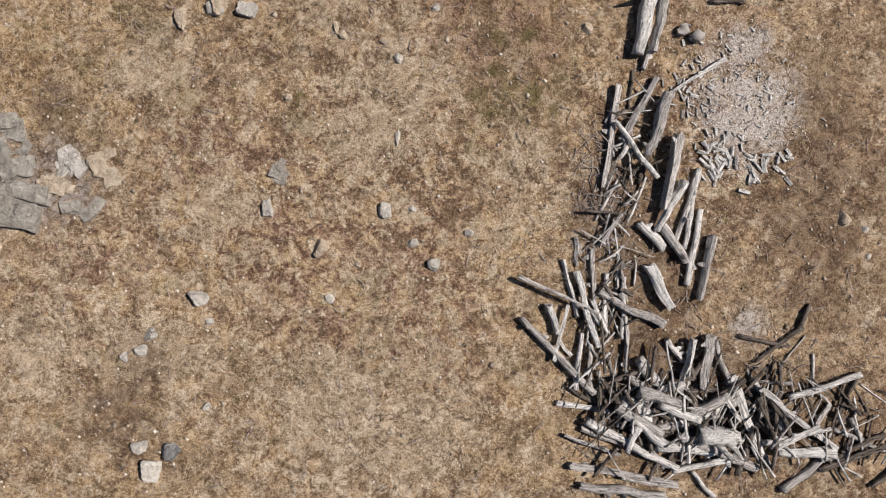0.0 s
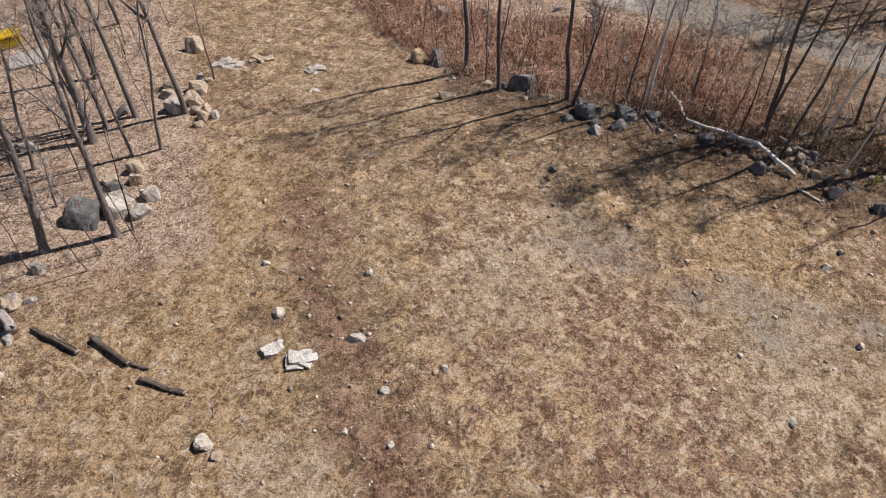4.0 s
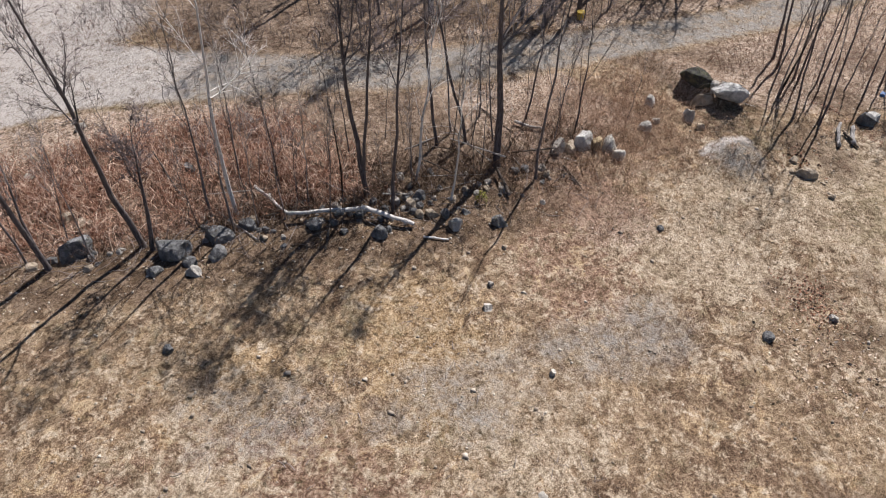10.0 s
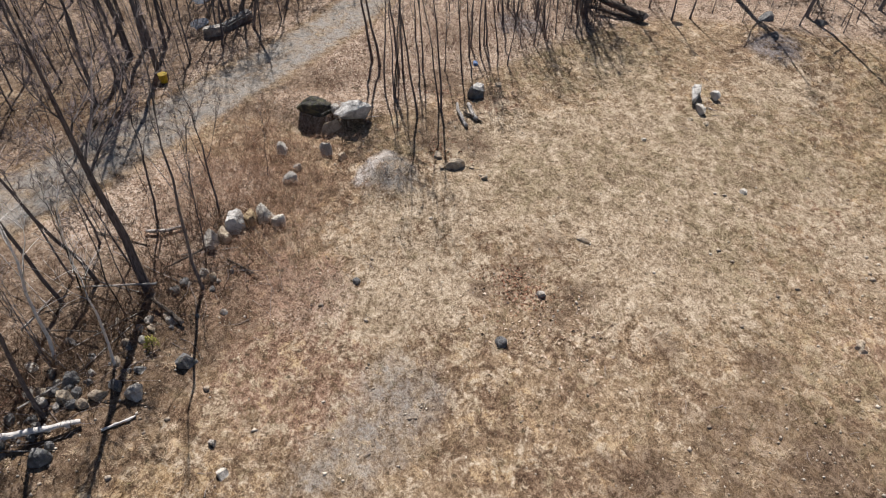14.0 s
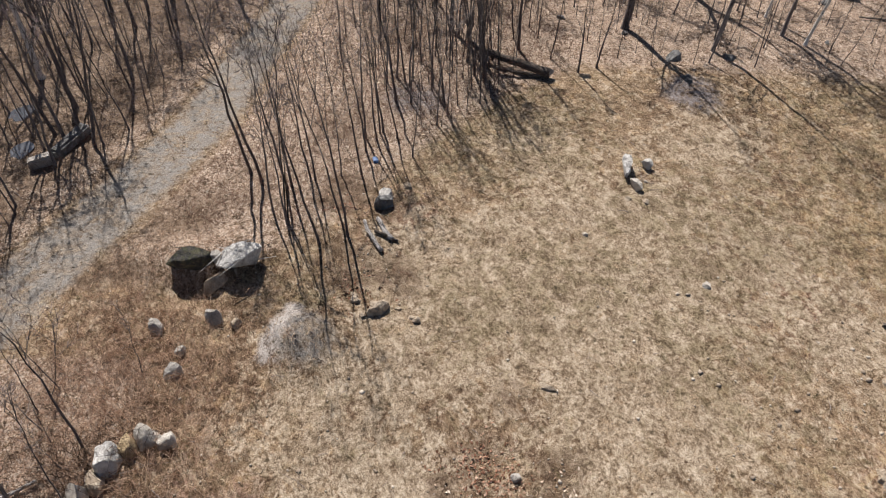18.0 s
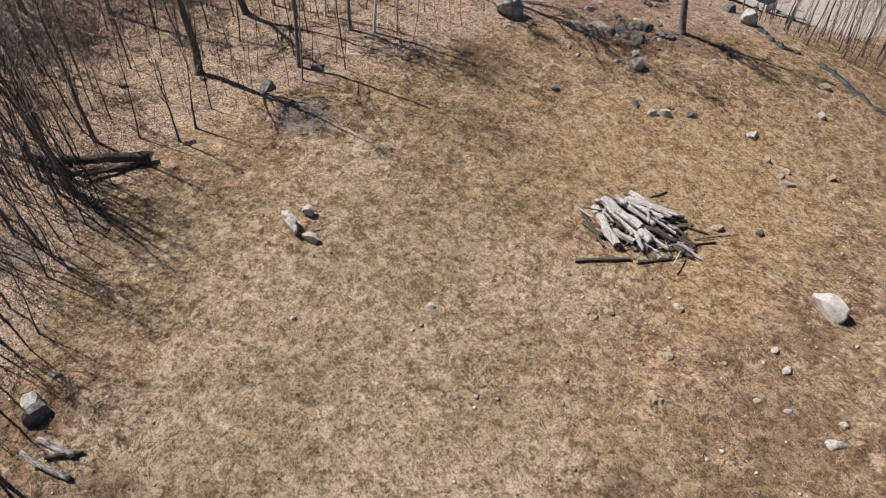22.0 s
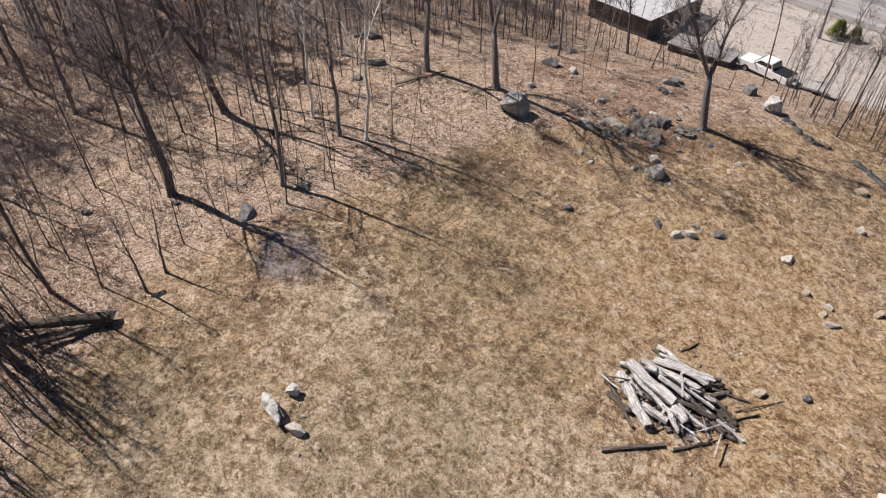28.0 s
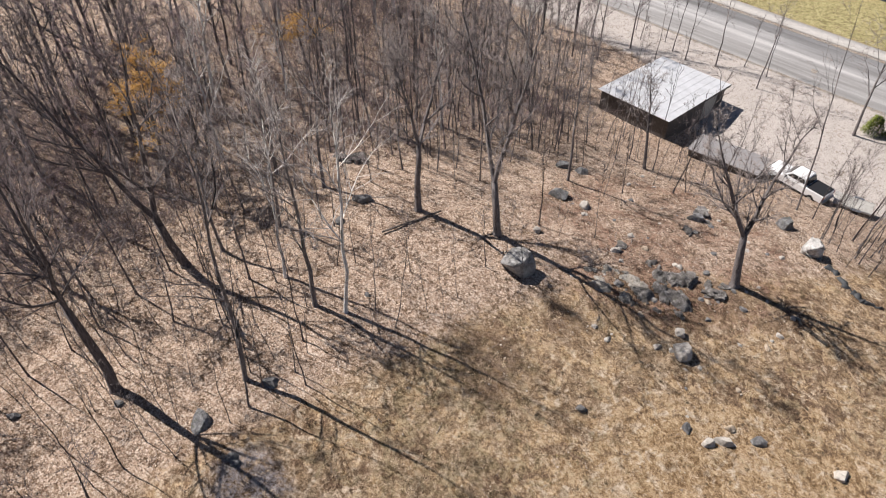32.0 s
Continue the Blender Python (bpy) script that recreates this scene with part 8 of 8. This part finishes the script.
def street_material():
    m = Mat("worn_asphalt", 0.9, spec=0.25)
    v = m.stretch(m.co, (0.05, 1.0, 1))
    streak = m.noise(0.8, 5, 0.6, v)
    c = m.ramp(streak, (0.35, (0.24, 0.235, 0.23)), (0.52, (0.36, 0.355, 0.35)), (0.66, (0.52, 0.51, 0.50)))
    c = m.mix(m.ramp(m.noise(20, 4, 0.7), (0.4, 0.35), (0.6, 0.0)), c, (0.14, 0.135, 0.13))
    m.colour(c)
    return m.bump(m.noise(40, 3), 0.01, 0.5).m


PAVING = plain_material("pale_pavement", (0.50, 0.48, 0.45), 0.9, vary=0.25, scale=2, bump=0.01)
tagged(new("road", ribbon("road", [(200, -84.5), (60, -84.5), (-60, -84.5)], 5.3, 0.03, street_material())), "worn grey asphalt street", "road", kind="structure")
tagged(new("pavement", ribbon("pavement", [(200, -91.6), (60, -91.6), (-60, -91.6)], 1.1, 0.13, PAVING, 0.2)), "pale concrete pavement with a raised kerb", "pavement", kind="structure")


def tube_part(name, parent, at, radius, width, mat, label=""):
    bm = bmesh.new()
    bmesh.ops.create_cone(bm, cap_ends=True, segments=24, radius1=radius, radius2=radius, depth=width)
    bmesh.ops.bevel(bm, geom=[e for e in bm.edges if e.calc_face_angle(0) > 1], offset=min(0.04, radius * 0.2), segments=2, affect="EDGES")
    bmesh.ops.rotate(bm, cent=(0, 0, 0), matrix=Matrix.Rotation(radians(90), 3, "X"), verts=bm.verts)
    bmesh.ops.translate(bm, vec=at, verts=bm.verts)
    return part(name, done(name, bm, mat, False), parent, label)


def profile_mesh(name, pts, half, mat, inset=0.0, top=None):
    """A side outline in x and z drawn out to both sides; points above top lean inward."""
    verts, faces, n = [], [], len(pts)
    for s in (1, -1):
        for x, z in pts:
            h = half - (inset * (z - top) if top is not None and z > top else 0)
            verts.append((x, s * h, z))
    faces = [tuple(range(n - 1, -1, -1)), tuple(range(n, 2 * n))] + [(i, (i + 1) % n, (i + 1) % n + n, i + n) for i in range(n)]
    me = mesh_from(name, verts, faces, mat)
    bm = bmesh.new()
    bm.from_mesh(me)
    bmesh.ops.recalc_face_normals(bm, faces=bm.faces)
    bmesh.ops.bevel(bm, geom=bm.edges[:], offset=0.035, segments=2, affect="EDGES")
    bm.to_mesh(me)
    bm.free()
    return me


def build_truck():
    x, y = 54.75, -58.9
    ob = thing("pickup_truck", pose(x, y, gz(x, y) + 0.02, 0, 0, -8), "white crew-cab pickup truck with a black bed cover", "truck")
    part("body", profile_mesh("body", [(-2.75, 0.5), (2.7, 0.5), (2.8, 0.8), (2.75, 1.08), (1.25, 1.18), (1.1, 1.2), (-2.75, 1.2)], 0.95, PAINT), ob)
    part("cab", profile_mesh("cab", [(1.3, 1.16), (0.55, 1.82), (-0.75, 1.86), (-1.05, 1.16)], 0.93, PAINT, 0.3, 1.2), ob)
    part("bed_cover", done("bed_cover", block(1.62, 1.7, 0.06, (-1.9, 0, 1.235), 0.02), BLACK), ob, "black folding bed cover")
    for s in (1, -1):
        part("side_window", profile_mesh("side_window", [(0.98, 1.26), (0.45, 1.74), (-0.1, 1.76), (-0.1, 1.26)], 0.012, GLASS), ob).location = (0, s * 0.86, 0)
        part("side_window", profile_mesh("side_window", [(-0.16, 1.26), (-0.16, 1.76), (-0.7, 1.77), (-0.85, 1.26)], 0.012, GLASS), ob).location = (0, s * 0.86, 0)
        part("mirror", done("mirror", block(0.12, 0.22, 0.18, (0.85, s * 1.05, 1.33), 0.04), BLACK), ob)
        part("headlight", done("headlight", block(0.08, 0.32, 0.2, (2.76, s * 0.75, 0.9), 0.03), LAMP_CLEAR), ob)
        part("tail_light", done("tail_light", block(0.06, 0.16, 0.34, (-2.76, s * 0.84, 0.98), 0.02), LAMP_RED), ob)
        part("door_handle", done("door_handle", block(0.2, 0.03, 0.04, (0.1, s * 0.965, 1.08), 0.01), STEEL), ob)
        part("sill", done("sill", block(2.0, 0.12, 0.09, (0.1, s * 0.95, 0.46), 0.02), BLACK), ob)
        for wx in (1.72, -1.72):
            wheel = tube_part("wheel", ob, (wx, s * 0.86, 0.39), 0.39, 0.26, RUBBER)
            tube_part("rim", wheel, (wx, s * 0.9, 0.39), 0.24, 0.24, STEEL, "steel rim")
    for px, top in ((1.02, True), (-0.98, False)):
        me = done("windscreen", block(0.03, 1.5, 0.72 if top else 0.5, (0, 0, 0), 0.01, Matrix.Rotation(radians(-48 if top else 20), 4, "Y")), GLASS)
        part("windscreen" if top else "rear_window", me, ob).location = (px - (0.05 if top else -0.04), 0, 1.5)
    for bx in (2.82, -2.82):
        part("bumper", done("bumper", block(0.16, 1.86, 0.24, (bx, 0, 0.56), 0.05), STEEL), ob)
    part("grille", done("grille", block(0.06, 1.0, 0.3, (2.79, 0, 0.92), 0.02), BLACK), ob)
    part("tailgate", done("tailgate", block(0.05, 1.5, 0.5, (-2.77, 0, 0.95), 0.02), PAINT), ob)


build_truck()


def build_trailer():
    x, y = 50.2, -60.2
    ob = thing("flat_trailer", pose(x, y, gz(x, y), 0, 0, 12), "silver flat-deck utility trailer on gravel", "trailer")
    for s in (1, -1):
        part("side_rail", done("side_rail", block(3.2, 0.07, 0.12, (0, s * 0.85, 0.62), 0.015), STEEL), ob)
        tube_part("wheel", ob, (-0.3, s * 1.0, 0.3), 0.3, 0.2, RUBBER)
        part("fender", done("fender", block(0.8, 0.24, 0.04, (-0.3, s * 1.0, 0.66), 0.015), STEEL), ob)
    for k in range(9):
        part("deck_board", done("deck_board", block(0.335, 1.6, 0.035, (-1.4 + 0.35 * k, 0, 0.68), 0.01), CONCRETE), ob)
    part("tongue", done("tongue", block(1.1, 0.09, 0.09, (2.05, 0, 0.58), 0.015), STEEL), ob)
    part("axle", done("axle", block(0.07, 1.8, 0.07, (-0.3, 0, 0.32), 0.01), BLACK), ob)


build_trailer()


# ---- the lane's sign, barrels and scraps ----
def build_sign():
    x, y = 0.3, 55.2
    ob = thing("notice_board", pose(x, y, gz(x, y), 0, 0, 20), "grey notice board on two wooden posts by the lane", "sign")
    for s in (-0.75, 0.75):
        part("post", done("post", block(0.11, 0.11, 2.5, (s, 0, 1.2), 0.01), LOGS[1]), ob)
    part("panel", done("panel", block(1.4, 0.05, 0.95, (0, 0.0, 1.8), 0.01), CONCRETE), ob, "weathered grey panel")
    for z in (1.3, 2.3):
        part("rail", done("rail", block(1.7, 0.07, 0.08, (0, 0, z), 0.01), LOGS[1]), ob)


build_sign()
YELLOW = plain_material("yellow_paint", (0.62, 0.42, 0.02), 0.5, vary=0.3)
BLUE = plain_material("blue_plastic", (0.05, 0.15, 0.36), 0.5, vary=0.3)


# unidentified yellow object, given the made-up shape of a lidded bin
def build_yellow_object():
    x, y = -27.2, 48.4
    ob = thing("storage_bin", pose(x, y, gz(x, y), 0, 0, 25), "unidentified yellow object by the woods, shaped as a lidded bin", "bin")
    part("body", done("body", block(1.5, 1.0, 0.8, (0, 0, 0.4), 0.08), YELLOW), ob)
    part("lid", done("lid", block(1.6, 1.1, 0.18, (0, 0, 0.9), 0.06, Matrix.Rotation(radians(8), 4, "X")), YELLOW), ob)
    part("handle", done("handle", block(0.4, 0.06, 0.06, (0, -0.56, 0.82), 0.02), BLACK), ob)


build_yellow_object()


def slab(name, x, y, sx, sy, sz, turn, mat, label, category, tilt=0.0, sunk=0.1):
    bm = block(sx, sy, sz, (0, 0, 0), min(sx, sy, sz) * 0.18)
    for v in bm.verts:
        v.co += Vector((noise.noise(v.co * 3), noise.noise(v.co * 3 + Vector((9, 0, 0))), noise.noise(v.co * 3 + Vector((0, 9, 0))))) * 0.05
    ob = new(name, done(name, bm, mat))
    ob.matrix_basis = pose(x, y, gz(x, y) + sz / 2 - sunk, tilt, 0, turn)
    tagged(ob, label, category)


slab("concrete_slab", -25.3, 46.2, 2.6, 1.5, 0.25, 20, CONCRETE, "tilted grey concrete slab among the trees", "slab", 10, 0.05)
slab("stone_block", 56.6, 34.2, 3.1, 0.7, 0.7, -20, ROCKS["d"], "long dark squared stone block by the lane", "stone")
slab("stone_slab", 54.3, 35.1, 1.4, 0.5, 0.9, -60, ROCKS["g"], "leaning grey stone slab by the lane", "stone", 18)
boulder(45.1, 24.5, 2.5, 1.2, 0.85, 98, (4, -10, 0), "m", "set in the bank above a dark hollow", "boulders by the lane", 31, 0.1, under=0.8)
boulder(45.3, 23.3, 0.9, 0.7, 0.45, 40, (0, 10, 0), "g", "wedged against the mossy boulder", "boulders by the lane", 33, 0.1, "stone")
slab("plastic_scrap", 54.2, 15.3, 0.5, 0.35, 0.22, 10, BLUE, "crumpled blue plastic scrap under the saplings", "scrap", 0, 0.03)


def build_bucket():
    x, y = 46.9, 35.5
    ob = thing("bucket", pose(x, y, gz(x, y)), "yellow plastic bucket beside the lane", "bucket")
    bm = bmesh.new()
    bmesh.ops.create_cone(bm, cap_ends=True, segments=20, radius1=0.24, radius2=0.3, depth=0.6)
    bmesh.ops.translate(bm, vec=(0, 0, 0.3), verts=bm.verts)
    part("body", done("body", bm, YELLOW), ob)
    tube = bmesh.new()
    bmesh.ops.create_cone(tube, cap_ends=True, segments=20, radius1=0.315, radius2=0.315, depth=0.05)
    bmesh.ops.translate(tube, vec=(0, 0, 0.6), verts=tube.verts)
    part("rim", done("rim", tube, YELLOW), ob)


build_bucket()
# base lightened to blue-grey, putting the sky's reflection into the colour
WATER = plain_material("sky_tinted_water", (0.16, 0.17, 0.19), 0.06, vary=0.4, scale=2, spec=0.9)


def puddle(x, y, rx, ry, seed):
    r = random.Random(seed)
    verts, n = [(0, 0, 0)], 28
    for i in range(n):
        a = 2 * math.pi * i / n
        k = 0.8 + 0.35 * noise.noise(Vector((math.cos(a), math.sin(a), seed)))
        verts.append((rx * k * math.cos(a), ry * k * math.sin(a), 0))
    ob = new("water", mesh_from("water", verts, [(0, i + 1, (i + 1) % n + 1) for i in range(n)], WATER))
    top = max(gz(x + v[0] * 0.5, y + v[1] * 0.5) for v in verts)
    ob.location = (x, y, top + 0.02)
    tagged(ob, "still puddle of water in the woods", "water", kind="structure")


puddle(55.8, 37.0, 1.3, 0.8, 3)
puddle(62.5, 41.8, 1.7, 1.2, 4)
puddle(60.2, 38.6, 1.2, 0.9, 5)


def silt_fence(line, seed):
    """A slumped strip of black fabric, folded and half buried."""
    verts, faces, k = [], [], 0
    for (ax, ay), (bx, by) in zip(line, line[1:]):
        for i in range(14):
            t = i / 14
            x, y = ax + (bx - ax) * t, ay + (by - ay) * t
            sway = 0.28 * noise.noise(Vector((k * 0.33, seed, 4)))
            x, y = x + sway, y + 0.7 * sway
            w = 0.26 + 0.20 * noise.noise(Vector((k * 0.45, seed, 0)))
            g = gz(x, y) - max(0.0, 0.45 * noise.noise(Vector((k * 0.21, seed, 9))))
            for j, (o, u) in enumerate(((-1, 0.02), (-0.4, 0.22), (0.2, 0.30), (0.8, 0.12), (1.0, 0.0))):
                verts.append((x + o * w * 0.5, y + o * w, g + u * (0.8 + 1.1 * noise.noise(Vector((k * 0.8, j, seed))))))
            k += 1
    for i in range(k - 1):
        for j in range(4):
            faces.append((i * 5 + j, i * 5 + j + 1, (i + 1) * 5 + j + 1, (i + 1) * 5 + j))
    me = mesh_from("silt_fence", verts, faces, FABRIC, True)
    ob = new("silt_fence", me)
    so = ob.modifiers.new("thickness", "SOLIDIFY")
    so.thickness = 0.02
    tagged(ob, "slumped black silt fence half buried in grass", "fence", "silt fences")


FABRIC = plain_material("black_fabric", (0.05, 0.055, 0.06), 0.6, vary=0.4)
silt_fence([(47.9, -46.2), (46.1, -45.1), (44.8, -44.5), (43.5, -45.2)], 1)
silt_fence([(41.9, -45.2), (39.6, -44.4), (36.0, -43.2), (32.5, -42.8)], 2)


def build_house():
    x, y = 66.0, -111.0
    ob = thing("house", pose(x, y, gz(x, y), 0, 0, 4), "small blue-grey house with a red-brown roof across the street", "house")
    wall_paint = plain_material("blue_grey_siding", (0.30, 0.34, 0.40), 0.8, vary=0.2)
    roof_red = plain_material("red_brown_roof", (0.24, 0.10, 0.09), 0.85, vary=0.3)
    part("wall", done("wall", block(11, 8, 3.0, (0, 0, 1.4), 0.02), wall_paint), ob)
    part("roof", slope_mesh("roof", -5.9, 5.9, 4.6, 0.0, 2.9, 4.9, 0.15, roof_red), ob)
    part("roof", slope_mesh("roof", -5.9, 5.9, 0.0, -4.6, 4.9, 2.9, 0.15, roof_red), ob)
    for wx in (-3.6, -1.2, 3.2):
        win = part("window", done("window", block(1.3, 0.12, 1.2, (wx, 4.03, 1.6), 0.02), PAINT), ob)
        part("pane", done("pane", block(1.1, 0.05, 1.0, (wx, 4.09, 1.6), 0.01), GLASS), win)
    part("door", done("door", block(1.0, 0.12, 2.05, (1.0, 4.03, 1.03), 0.02), roof_red), ob)


build_house()


# ---- small stones tumbled along the old wall ----
tumble = random.Random(31)
for k in range(120):
    t = tumble.random() if k < 60 else tumble.betavariate(4, 3)
    x = 3 + 29 * t
    y = float(np.interp(x, [p[0] for p in WALL_LINE], [p[1] for p in WALL_LINE])) + tumble.gauss(-0.2, 0.8)
    s = tumble.uniform(0.18, 0.55)
    look_ = tumble.choice("dddgdtg")
    count += 1
    ob = new("stone", stone_mesh("stone", count, s * 1.2, s, s * 0.6, ROCKS[look_], fine=2))
    ob.matrix_basis = pose(x, y, gz(x, y) - 0.03, 0, 0, tumble.uniform(0, 360))
    tagged(ob, f"{LOOKS[look_]} tumbled along the old stone wall", "stone", "stones of the tumbled wall")


# ---- smaller branches caught in the row and the heap of logs ----
def tangle(n, line, spread, lift, length, seed, label, group, thick=(0.02, 0.06), mats=None):
    r = random.Random(seed)
    rows = []
    for _ in range(n):
        t = r.random() * (len(line) - 1)
        k = min(int(t), len(line) - 2)
        x = line[k][0] + (line[k + 1][0] - line[k][0]) * (t - k) + r.gauss(0, spread)
        y = line[k][1] + (line[k + 1][1] - line[k][1]) * (t - k) + r.gauss(0, spread)
        a, s = r.gauss(1.5, 0.75), length * r.uniform(0.4, 1.2)
        dx, dy = math.cos(a) * s / 2, math.sin(a) * s / 2
        u = r.uniform(0.03, lift)
        rows.append((x - dx, y - dy, u, x + dx, y + dy, max(0.03, u + r.gauss(0, 0.12)), r.uniform(*thick)))
    logs(rows, label, group, mats=mats or (LOGS[0], LOGS[1], LOGS[2], LOGS[3]))


tangle(70, [(7.0, 5.2), (7.3, 2.5), (6.6, 0.5), (6.4, -2.5), (6.2, -4.6)], 0.55, 0.3, 1.7, 3, "branch caught in the loose row of logs", "branches in the row of logs")
tangle(110, [(6.6, -6.6), (8.6, -7.2), (10.6, -7.3), (12.6, -7.0)], 0.8, 0.75, 1.8, 4, "branch caught in the big heap of logs", "branches in the heap")
# dark filler logs, added so the gaps between logs look deep in shade
tangle(90, [(6.8, -7.0), (8.6, -7.3), (10.6, -7.3), (12.2, -7.2)], 0.9, 0.42, 1.7, 14, "filler log darkening gaps in the big heap", "logs in the heap", (0.06, 0.13), (LOGS[2],))
tangle(16, [(6.8, 4.6), (7.2, 2.5), (6.6, 0.0), (6.3, -3.0)], 0.5, 0.15, 1.4, 15, "filler log darkening gaps in the loose row", "logs in the loose row", (0.06, 0.10), (LOGS[2], LOGS[1]))
tangle(40, [(13.0, -6.0), (15.0, -7.5), (16.5, -8.0)], 0.9, 0.25, 2.0, 5, "branch strewn beside the big heap", "branches beside the heap")
tangle(36, [(42.2, -14.6), (37.6, -15.0)], 0.45, 0.8, 1.5, 6, "branch caught in the rounded mound", "branches of the mound")


# ---- dead poles leaning and lying in the thicket behind the wall ----
lean = random.Random(77)
rows = []
for _ in range(34):
    x = lean.uniform(14, 33)
    y = float(np.interp(x, [p[0] for p in WALL_LINE], [p[1] for p in WALL_LINE])) + lean.uniform(0.0, 4.5)
    a, s = lean.uniform(0, 6.28), lean.uniform(1.6, 4.2)
    rows.append((x, y, 0.05, x + math.cos(a) * s, y + math.sin(a) * s, lean.choice((0.1, 0.2, 0.6, 1.4)), lean.uniform(0.018, 0.05)))
logs(rows, "dead pole leaning in the thicket", "dead poles by the wall", mats=(LOGS[2], LOGS[2], LOGS[1]))


# ---- broken stones scattered over the knoll ----
for k in range(70):
    x, y = tumble.uniform(47, 64), tumble.uniform(-46, -27)
    s = tumble.uniform(0.15, 0.5)
    look_ = tumble.choice("dgtgw")
    count += 1
    ob = new("stone", stone_mesh("stone", count, s * 1.3, s, s * 0.45, ROCKS[look_], fine=2))
    ob.matrix_basis = pose(x, y, gz(x, y) - 0.04, 0, 0, tumble.uniform(0, 360))
    tagged(ob, f"{LOOKS[look_]} scattered over the leaf-strewn knoll", "stone", "stones on the knoll")
